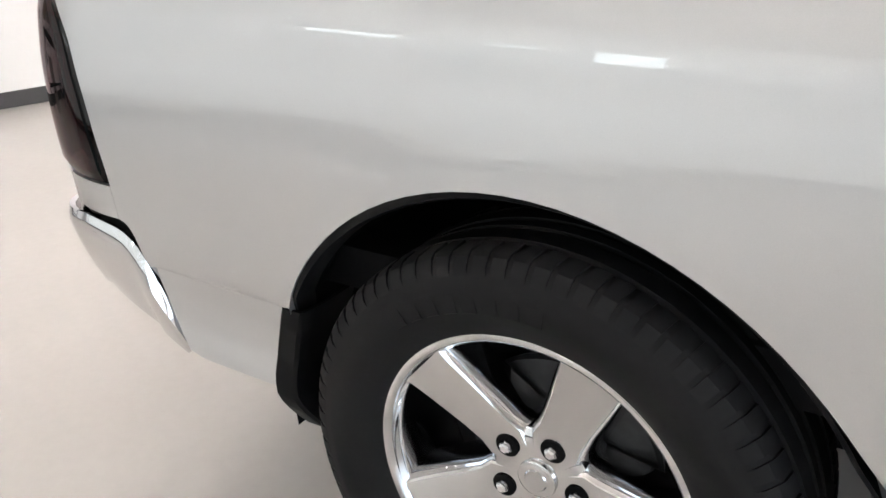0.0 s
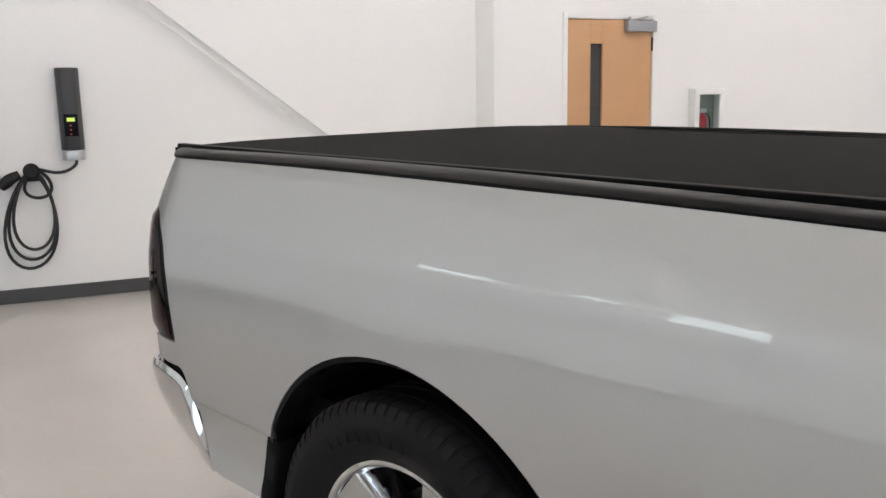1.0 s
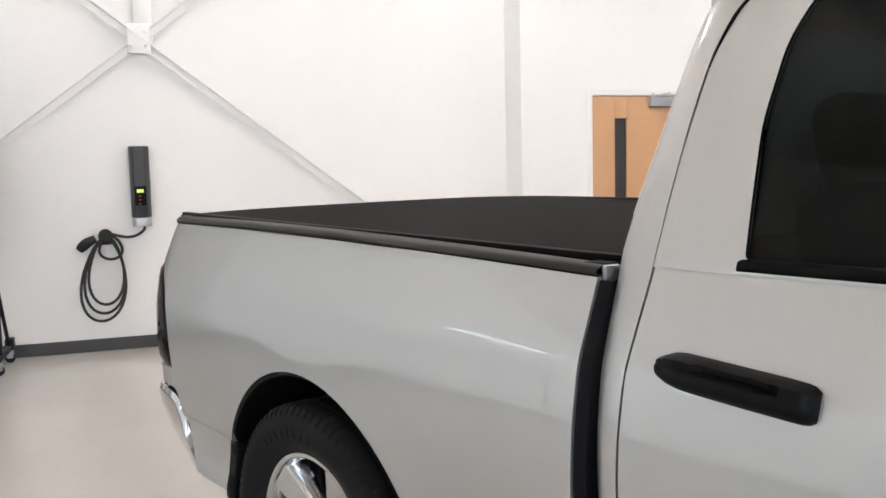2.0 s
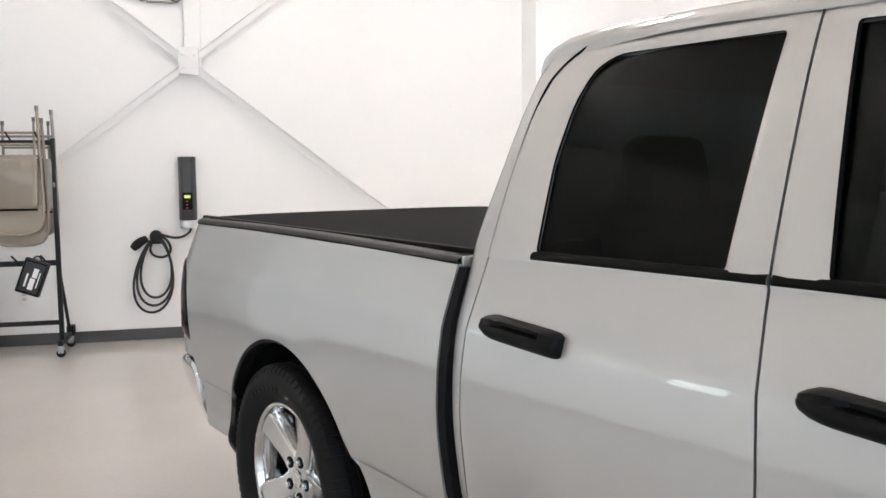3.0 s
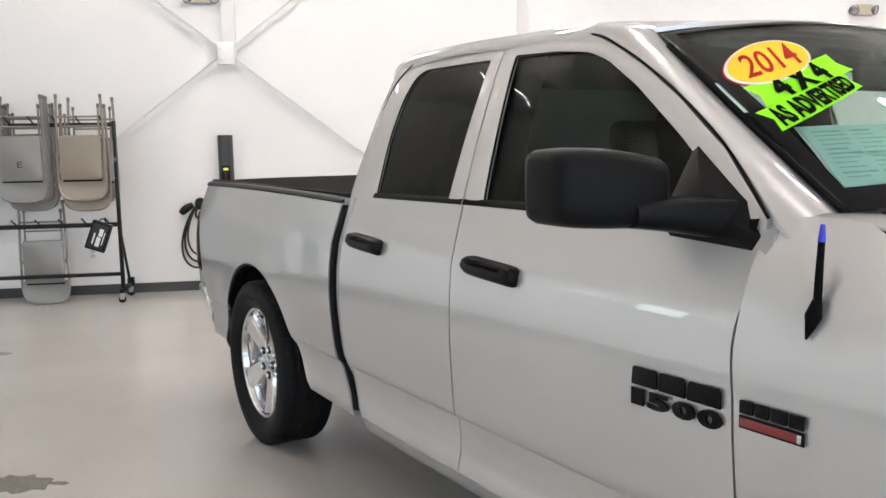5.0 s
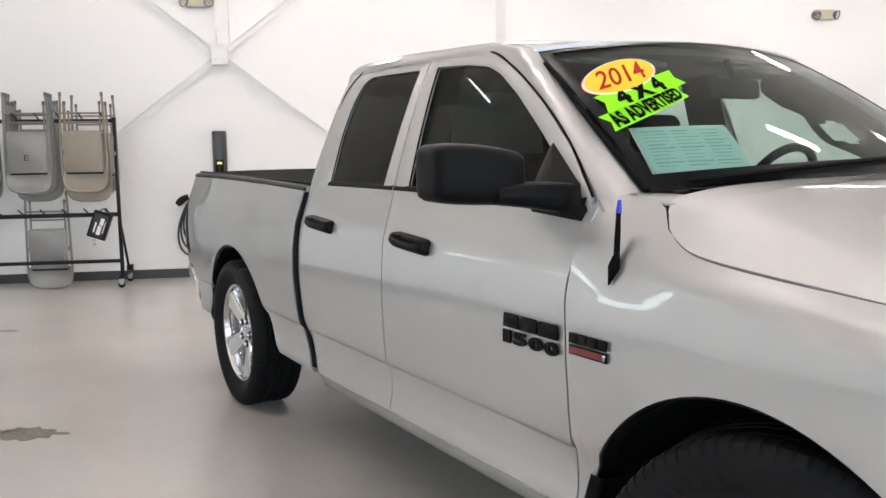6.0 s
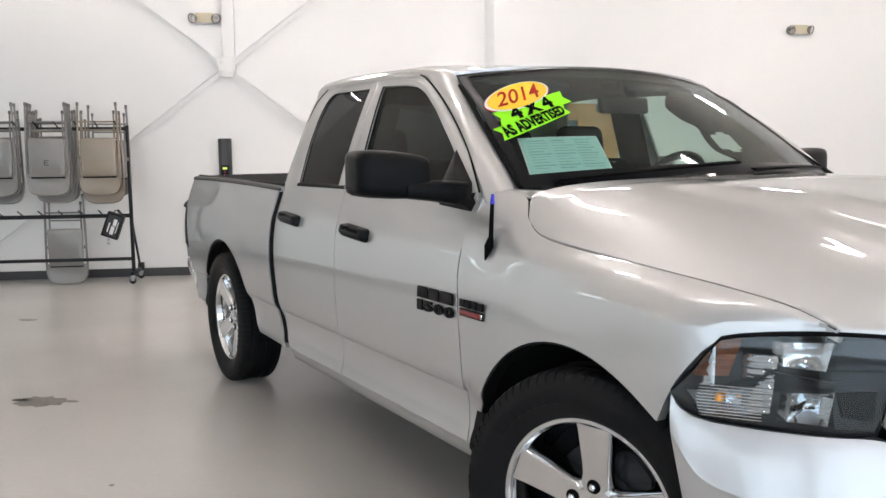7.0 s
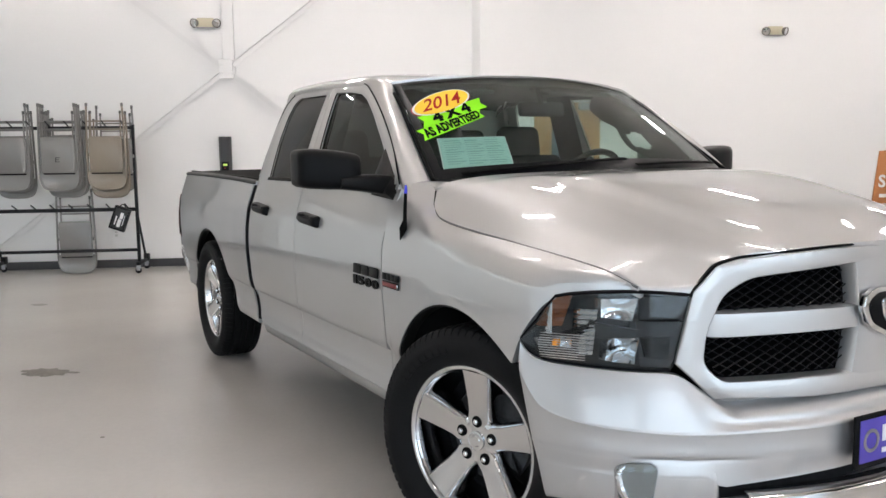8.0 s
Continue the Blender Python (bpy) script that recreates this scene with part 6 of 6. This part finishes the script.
part("glass_slit", box_bm(-0.03, g0 - 0.003, gz0 - 0.003, -0.022, g1 + 0.003, gz1 + 0.003), material("dark slit glass", (0.02, 0.022, 0.025), 0.08, coat=0.5), door_1, "dark narrow glass pane")
part("bead", join(box_bm(-0.02, g0 - 0.008, gz0 - 0.008, 0.002, g0 + 0.004, gz1 + 0.008), box_bm(-0.02, g1 - 0.004, gz0 - 0.008, 0.002, g1 + 0.008, gz1 + 0.008)), WOOD, door_1)
part("frame", join(box_bm(-0.20, DOOR_S0 - 0.05, 0.0, 0.012, DOOR_S0 - 0.004, DOOR_H + 0.05, 0.003), box_bm(-0.20, DOOR_S1 + 0.004, 0, 0.012, DOOR_S1 + 0.05, DOOR_H + 0.05, 0.003), box_bm(-0.20, DOOR_S0 - 0.004, DOOR_H + 0.004, 0.012, DOOR_S1 + 0.004, DOOR_H + 0.05, 0.003)), WSTEEL, door_1, "white steel frame")
part("backing", box_bm(-0.30, DOOR_S0 - 0.05, 0, -0.26, DOOR_S1 + 0.05, DOOR_H + 0.05), DARK, door_1)
closer = part("closer", box_bm(0.0, 3.185, 1.968, 0.062, 3.50, 2.062, 0.008), material("grey closer paint", (0.30, 0.31, 0.33), 0.4, 0.3, stain=0.05), door_1, "grey door closer")
part("closer_arm", join(tube_bm([(0.035, 3.25, 2.068), (0.09, 3.33, 2.085), (0.02, 3.42, 2.10)], 0.007, 6), tube_bm([(0.035, 3.22, 2.060), (0.035, 3.22, 2.095)], 0.012, 8)), ALU, closer)
for z in (1.86, 1.05, 0.25):
    part("hinge", box_bm(-0.004, DOOR_S1 - 0.006, z - 0.06, 0.010, DOOR_S1 + 0.010, z + 0.06, 0.002), BSTEEL, door_1, "dark hinge")
part("lever", join(box_bm(0.0, 2.64, 0.96, 0.012, 2.69, 1.06, 0.003), tube_bm([(0.01, 2.665, 1.01), (0.055, 2.665, 1.01), (0.055, 2.78, 1.01)], 0.009, 8)), ALU, door_1, "metal lever handle")

# fire extinguisher cabinet
cab = hall_thing("extinguisher_cabinet", "white wall cabinet with a glass door and red extinguisher", "cabinet", PIER_N, 4.10, 1.12)
WHITEBOX = material("white enamel", (0.80, 0.80, 0.78), 0.35, stain=0.02)
part("frame", join(box_bm(0.002, -0.175, 0.28, 0.10, 0.175, 0.335, 0.006), box_bm(0.002, -0.175, -0.36, 0.10, 0.175, -0.305, 0.006), box_bm(0.002, -0.175, -0.305, 0.10, -0.12, 0.28, 0.006), box_bm(0.002, 0.12, -0.305, 0.10, 0.175, 0.28, 0.006)), WHITEBOX, cab, "white enamel frame")
part("back", box_bm(0.002, -0.12, -0.305, 0.012, 0.12, 0.28), material("grey green cabinet back", (0.17, 0.21, 0.17), 0.5, stain=0.15, stain_scale=12), cab)
part("pane", box_bm(0.080, -0.12, -0.305, 0.084, 0.12, 0.28), LENS, cab, "clear pane", angle=0)
RED = material("red enamel bottle", (0.42, 0.015, 0.02), 0.25, coat=0.4, stain=0.06)
bottle = part("extinguisher", moved(lathe_bm([(0.0, -0.24), (0.045, -0.24), (0.05, -0.225), (0.05, 0.04), (0.042, 0.085), (0.02, 0.115), (0.016, 0.13), (0.0, 0.13)], 24, "z"), Matrix.Translation((0.052, -0.045, -0.02)) @ Matrix.Diagonal((0.5, 1, 1, 1))), RED, cab, "red fire extinguisher")
part("valve", box_bm(0.04, -0.075, 0.11, 0.065, -0.005, 0.15, 0.006), ALU, bottle)
part("label", box_bm(0.076, -0.07, -0.12, 0.078, -0.02, -0.05), WHITEBOX, bottle)
part("hose", tube_bm([(0.05, -0.02, 0.12), (0.06, 0.03, 0.06), (0.06, 0.035, -0.10), (0.06, 0.02, -0.16)], 0.009, 8, 14), SEAL, bottle)


# emergency lights
def emergency_light(s, n, z):
    ob = hall_thing("emergency_light", "small beige twin-head emergency light on the wall", "emergency light", n, s, z, "emergency lights")
    beige = material("aged beige plastic", (0.55, 0.50, 0.36), 0.45, stain=0.06, stain_scale=9)
    part("case", box_bm(0.001, -0.105, -0.055, 0.075, 0.105, 0.062, 0.012, 3), beige, ob)
    part("lower_edge", box_bm(0.02, -0.11, -0.062, 0.078, 0.11, -0.05, 0.004), STEEL, ob)
    for q in (-1, 1):
        m = Matrix.Translation((0.065, q * 0.13, 0.0)) @ Vector((0.75, q * 0.55, -0.25)).to_track_quat("Z", "Y").to_matrix().to_4x4()
        head = part("lamp_head", moved(lathe_bm([(0.0, -0.05), (0.03, -0.048), (0.052, -0.01), (0.058, 0.025), (0.054, 0.028), (0.050, 0.022), (0.02, 0.0), (0.0, -0.01)], 24, "z"), m), material("dark lamp shell", (0.16, 0.15, 0.13), 0.4, 0.3), ob, "round lamp head")
        part("lens", moved(lathe_bm([(0.0, 0.024), (0.03, 0.023), (0.05, 0.020)], 20, "z"), m), CHROME, head)
    return ob


emergency_light(-1.622, WALL_N, 3.095)
emergency_light(5.90, PIER_N, 3.005)

# cross brace of the steel frame
brace = hall_thing("wall_brace", "white painted steel cross brace with its post and plate", "steel brace", 0, 0, 0)
BC = (-1.385, 2.505)


def rod(n, ds, dz0, k0, k1):
    a, b = (BC[0] + ds * k0, BC[1] + dz0 * k0), (BC[0] + ds * k1, BC[1] + dz0 * k1)
    d = Vector((0, b[0] - a[0], b[1] - a[1])).normalized()
    w = Vector((0, -d.z, d.y)) * 0.031
    p, q = Vector((n, *a)), Vector((n, *b))
    rows = [[e + w, e - w, e - w + Vector((0.006, 0, 0)), e + w * 0.75 + Vector((0.006, 0, 0)), e + w * 0.75 + Vector((0.045, 0, 0)), e + w + Vector((0.045, 0, 0)), e + w] for e in (p, q)]
    return grid_bm(rows)


part("rod", rod(-4.765, 1.0, -0.770, -4.0, 3.2), WSTEEL, brace, angle=20)
part("rod", rod(-4.780, 1.0, 0.770, -3.2, 4.0), WSTEEL, brace, angle=20)
part("post", box_bm(WALL_N + 0.002, BC[0] - 0.035, 2.42, WALL_N + 0.075, BC[0] + 0.105, TOP - 0.01, 0.006), WSTEEL, brace)
part("gusset", box_bm(-4.783, BC[0] - 0.085, 2.40, -4.725, BC[0] + 0.085, 2.635, 0.004), WSTEEL, brace, "white steel gusset plate")
for ds, dz in ((-0.05, 0.06), (0.05, 0.06), (-0.05, -0.05), (0.05, -0.05)):
    part("bolt", moved(lathe_bm([(0.0, 0.010), (0.010, 0.008), (0.012, 0.0)], 8, "z"), Matrix.Translation((-4.725, BC[0] + ds, 2.51 + dz)) @ Matrix.Rotation(radians(90), 4, "Y")), WSTEEL, brace)

# charging unit with its cable
ev = hall_thing("charging_unit", "tall black wall charger with a green display and silver foot", "car charger", WALL_N, -1.437, 1.02)
CASE = material("satin black case", (0.022, 0.022, 0.025), 0.35, stain=0.1, stain_scale=6)
sec = rounded([(0.002, -0.078), (0.085, -0.078), (0.135, -0.045), (0.135, 0.045), (0.085, 0.078), (0.002, 0.078)], 0.02, 4)
part("case", moved(prism_bm(sec, 0.575, "z", 0.006), Matrix.Translation((0, 0, 0.072))), CASE, ev, "black plastic case")
part("foot", prism_bm([(p.x, p.y * 0.97) for p in sec], 0.070, "z", 0.004), ALU, ev, "silver foot")
part("display", box_bm(0.134, -0.026, 0.274, 0.1375, 0.026, 0.300, 0.001), material("green display", (0.35, 0.45, 0.10), 0.3, emit=0.6, emit_color=(0.55, 0.75, 0.12)), ev, "lit green display")
part("panel", box_bm(0.133, -0.045, 0.17, 0.1362, 0.045, 0.325, 0.001), GLOSSY, ev)
for z in (0.245, 0.215, 0.185):
    part("indicator", box_bm(0.135, -0.010, z - 0.004, 0.138, 0.002, z + 0.004, 0.001), material("red indicator", (0.4, 0.03, 0.04), 0.3, emit=0.25), ev)

coil = hall_thing("charging_cable", "coiled black charging cable hung on a round hook", "cable", WALL_N, 0, 0)
part("hook", moved(lathe_bm([(0.0, 0.115), (0.045, 0.112), (0.055, 0.10), (0.055, 0.09), (0.035, 0.08), (0.035, 0.0), (0.0, 0.0)], 24, "z"), Matrix.Translation((0.002, -1.722, 0.955)) @ Matrix.Rotation(radians(90), 4, "Y")), BSTEEL, coil, "black round hook")
part("hook_guard", box_bm(0.002, -1.775, 0.88, 0.07, -1.67, 0.94, 0.02, 3), BSTEEL, coil)
CABLE = material("black cable", (0.013, 0.013, 0.014), 0.5, stain=0.1, stain_scale=9)


def loop(cs, w, top, low, n, tilt=0.0):
    pts = []
    for k in range(33):
        t = 2 * math.pi * k / 33
        z = (top + low) / 2 + (top - low) / 2 * math.cos(t)
        s = cs + w * math.sin(t) * (1.0 + 0.25 * math.cos(t + math.pi)) + tilt * math.cos(t)
        pts.append((n + 0.008 * math.sin(3 * t), s, z))
    return tube_bm(pts, 0.0115, 8, closed=True)


part("loop", loop(-1.755, 0.165, 0.93, 0.258, 0.070, 0.03), CABLE, coil)
part("loop", loop(-1.745, 0.150, 0.94, 0.318, 0.050, 0.02), CABLE, coil)
part("loop", loop(-1.730, 0.130, 0.95, 0.395, 0.085, 0.015), CABLE, coil)
part("loop", loop(-1.690, 0.085, 0.95, 0.760, 0.060, 0.0), CABLE, coil)
part("lead", tube_bm([(0.06, -1.42, 1.03), (0.06, -1.43, 0.985), (0.065, -1.49, 0.945), (0.07, -1.56, 0.935), (0.07, -1.63, 0.95), (0.07, -1.69, 0.97)], 0.0115, 8, 24), CABLE, coil)
plug = part("plug", tube_bm([(0.085, -1.925, 0.845), (0.088, -1.90, 0.872), (0.09, -1.86, 0.905), (0.09, -1.80, 0.935)], lambda t: 0.030 + 0.012 * math.sin(math.pi * t), 12, 10), BSTEEL, coil, "black plug")

# socket plate
sock = hall_thing("socket_plate", "small white wall socket plate", "socket", WALL_N, -2.86, 0.44)
part("plate", box_bm(0.001, -0.035, -0.058, 0.008, 0.035, 0.058, 0.003), WSTEEL, sock)
for z in (-0.022, 0.022):
    part("outlet", box_bm(0.007, -0.017, z - 0.014, 0.010, 0.017, z + 0.014, 0.002), material("grey socket face", (0.55, 0.55, 0.53), 0.4), sock)

# ---- rack of folding chairs ----
RN = -4.30
rack = hall_thing("chair_rack", "black steel rolling rack for folding chairs", "chair rack", RN, 0, 0)
SR, SL = -2.462, -4.20
for s in (SR, SL):
    part("post", box_bm(-0.018, s - 0.018, 0.11, 0.018, s + 0.018, 1.81, 0.003), BSTEEL, rack)
    part("foot_bar", box_bm(-0.42, s - 0.018, 0.10, 0.10, s + 0.018, 0.14, 0.003), BSTEEL, rack)
    part("stay", tube_bm([(-0.01, s, 0.72), (-0.36, s, 0.135)], 0.014, 8), BSTEEL, rack)
    part("fork", box_bm(-0.46, s - 0.03, 0.10, -0.36, s + 0.03, 0.19, 0.006), BSTEEL, rack)
    for n in (0.07, -0.39):
        cst = part("caster", moved(lathe_bm([(0.0, -0.016), (0.026, -0.016), (0.036, -0.010), (0.036, 0.010), (0.026, 0.016), (0.0, 0.016)], 24), Matrix.Translation((n, s, 0.0365)) @ Matrix.Rotation(radians(90), 4, "Z")), BSTEEL, rack, "black caster wheel")
        part("caster_fork", box_bm(n - 0.022, s - 0.024, 0.035, n + 0.022, s + 0.024, 0.10, 0.008), STEEL, cst)
for z, w in ((1.775, 0.02), (0.785, 0.022), (0.285, 0.018)):
    part("rail", box_bm(-0.016, SL, z - w, 0.016, SR, z + w, 0.003), BSTEEL, rack)
for z in (1.79, 0.80):
    for k in range(8):
        s = SR - 0.10 - k * 0.215
        part("arm", tube_bm([(0.0, s, z), (0.10, s - 0.0, z + 0.035), (0.17, s, z + 0.06)], 0.008, 8), BSTEEL, rack)


def folding_chair(m, col, label):
    """A folded steel chair hung with its feet up: x out of the wall, y across, z up from the top of its backrest."""
    paint = material(col[0], col[1], 0.30, 0.15, grain=0.04, grain_scale=120, stain=0.06, stain_scale=5)
    ch = thing("folding_chair", label, "folding chair", m, "chairs on the rack")
    side = [(0.0, 0.205, 1.0), (0.0, 0.212, 0.80), (0.0, 0.220, 0.45), (0.0, 0.222, 0.20), (0.0, 0.212, 0.10), (0.0, 0.180, 0.035), (0.0, 0.115, 0.006), (0.0, 0.05, 0.0)]
    part("frame_tube", tube_bm([(a, -b, c) for a, b, c in side] + side[::-1], 0.0125, 8, 70), paint, ch)
    back = []
    for k in range(21):
        y = -0.212 + 0.424 * k / 20
        lo = 0.008 + 0.10 * max(0, (abs(y) - 0.11) / 0.10) ** 2.4
        back.append([Vector((0.004 - 0.020 * math.cos(y / 0.212 * 1.5) * math.sin(math.pi * q / 6), y, lo + (0.225 - lo) * q / 6)) for q in range(7)])
    part("backrest", slab(back, 0.006), paint, ch)
    st = rounded([(-0.188, 0.205), (0.188, 0.205), (0.196, 0.635), (-0.196, 0.635)], 0.045, 5)
    part("seat", moved(prism_bm(st, 0.026, "x", 0.009, 3), Matrix.Translation((0.010, 0, 0))), paint, ch)
    pan = [p.lerp(Vector((0, 0.42)), 0.13) for p in st]
    part("seat_pan", moved(prism_bm(pan, 0.004, "x", 0.003), Matrix.Translation((0.0345, 0, 0))), paint, ch)
    for y in (-0.172, 0.172):
        part("rear_leg", tube_bm([(-0.010, y, 0.30), (-0.016, y, 0.60), (-0.03, y, 0.915)], 0.010, 8), paint, ch)
        part("foot_cap", tube_bm([(-0.03, y, 0.905), (-0.031, y, 0.94)], 0.013, 8), material("grey rubber foot", (0.12, 0.12, 0.115), 0.7), ch)
        part("foot_cap", tube_bm([(0.0, y * 1.19, 0.99), (0.0, y * 1.185, 1.03)], 0.0145, 8), material("grey rubber foot", (0.16, 0.16, 0.15), 0.7), ch)
        part("seat_hinge", box_bm(0.0, y * 1.18 - 0.008, 0.40, 0.022, y * 1.18 + 0.008, 0.44, 0.003), paint, ch)
    part("front_stretcher", tube_bm([(0.0, -0.205, 0.815), (0.0, 0.205, 0.815)], 0.010, 8), paint, ch)
    part("rear_stretcher", tube_bm([(-0.02, -0.172, 0.725), (-0.02, 0.172, 0.725)], 0.009, 8), paint, ch)
    # black bar drawn in for the shade at the seat's lower edge
    part("seat_gap_shade", box_bm(0.002, -0.18, 0.188, 0.012, 0.18, 0.204, 0.003), SEAL, ch)
    return ch


def hung(n, s, z, lean=0.0):
    return HALL @ Matrix.Translation((n, s, z)) @ Matrix.Rotation(radians(lean), 4, "Y")


BEIGE = ("beige chair enamel", (0.255, 0.215, 0.170))
GREY = ("grey chair enamel", (0.225, 0.217, 0.208))
beige = folding_chair(hung(RN + 0.115, -2.755, 1.035), BEIGE, "beige steel folding chair hung upside down on the rack")
grey_chair = folding_chair(hung(RN + 0.115, -3.305, 1.035), GREY, "grey steel folding chair hung upside down on the rack")
copy_thing(beige, hung(RN + 0.060, -2.735, 0.94))
copy_thing(grey_chair, hung(RN + 0.005, -2.668, 1.01))
for dn, ds, dz in ((0.080, 0.016, -0.006), (0.042, 0.030, -0.014), (0.004, 0.052, -0.085), (-0.04, 0.066, -0.075)):
    copy_thing(grey_chair, hung(RN + dn, -3.305 + ds, 1.035 + dz))
for dn, ds, dz in ((0.115, 0.0, 0.0), (0.075, 0.018, -0.01), (0.015, 0.03, -0.085)):
    copy_thing(grey_chair, hung(RN + dn, -3.860 + ds, 1.035 + dz))
low = copy_thing(grey_chair, hung(RN - 0.045, -3.205, 0.012, 0.0))

# carton of a tool hung on the lower rail
box = hall_thing("hung_carton", "small black carton with a white label hung askew", "carton", RN + 0.03, -2.612, 0.785)
tilt = Matrix.Rotation(radians(-20), 4, "X")
part("carton", moved(box_bm(0.0, -0.095, -0.26, 0.07, 0.095, 0.03, 0.008), tilt), material("black carton", (0.02, 0.02, 0.021), 0.5, stain=0.15, stain_scale=20), box)
for y0, y1, z0, z1 in ((-0.085, 0.085, 0.008, 0.022), (-0.085, 0.085, -0.250, -0.238), (-0.088, -0.076, -0.238, 0.008), (0.076, 0.088, -0.238, 0.008)):
    part("rim", moved(box_bm(0.066, y0, z0, 0.082, y1, z1, 0.003), tilt), GLOSSY, box)
for y0, y1, z0, z1 in ((-0.010, 0.030, -0.215, -0.12), (-0.002, 0.036, -0.112, -0.035), (-0.045, -0.030, -0.20, -0.09), (0.048, 0.056, -0.19, -0.06)):
    part("printed_bar", moved(box_bm(0.0705, y0, z0, 0.0725, y1, z1), tilt), WSTEEL, box)
part("strap", tube_bm([(0.05, -0.03, 0.03), (0.04, -0.01, 0.06), (0.04, 0.02, 0.06), (0.05, 0.04, 0.02)], 0.006, 6, 12), BSTEEL, box)
for y0, y1, z0, z1 in ((-0.030, 0.020, 0.335, 0.342), (-0.028, -0.020, 0.342, 0.385), (-0.020, 0.012, 0.360, 0.367), (-0.024, 0.022, 0.384, 0.391)):
    part("marker_bar", box_bm(0.0385, y0, z0, 0.0395, y1, z1), GLOSSY, grey_chair)

# orange sign
sign = hall_thing("wall_sign", "orange-brown sign with white lettering", "sign", PIER_N, 7.43, 0.65)
ORANGE = material("orange brown board", (0.42, 0.165, 0.05), 0.5, stain=0.05)
part("board", moved(prism_bm([(0.0, 0.0), (0.75, -0.02), (0.78, 0.78), (0.085, 0.73)], 0.02, "x", 0.004), Matrix.Translation((0.004, 0, 0))), ORANGE, sign)
bm = text_bm("S", 0.24, 0.002, 0.006)
part("letter", moved(bm, Matrix.Translation((0.028, 0.135, 0.30)) @ Matrix.Rotation(radians(90), 4, "Z") @ Matrix.Rotation(radians(90), 4, "X")), white, sign, "white letter")
part("bar", box_bm(0.025, 0.10, 0.08, 0.028, 0.55, 0.13), white, sign)
part("bar", box_bm(0.025, 0.26, 0.22, 0.028, 0.62, 0.38), white, sign)

# worn patch and specks on the floor
STAIN = material("worn floor patch", (0.13, 0.12, 0.10), 0.55, grain=0.35, grain_scale=40, stain=0.3, stain_scale=14)
random.seed(3)
for k, (x, y, a, b) in enumerate(((-0.075, -2.075, 0.17, 0.06), (-3.03, -1.93, 0.09, 0.025), (1.53, -1.935, 0.012, 0.006), (-0.18, -2.18, 0.06, 0.015), (0.02, -1.92, 0.05, 0.012))):
    pts = []
    for q in range(28):
        t = 2 * math.pi * q / 28
        r = random.uniform(0.72, 1.08)
        pts.append((a * r * math.cos(t), b * 1.9 * r * math.sin(t)))
    ob = part("floor_mark", moved(prism_bm(pts, 0.0012, "z"), Matrix.Translation((x, y, 0.0005)) @ Matrix.Rotation(radians(50), 4, "Z")), STAIN, None, "dull grey worn mark on the floor", 0, "structure")
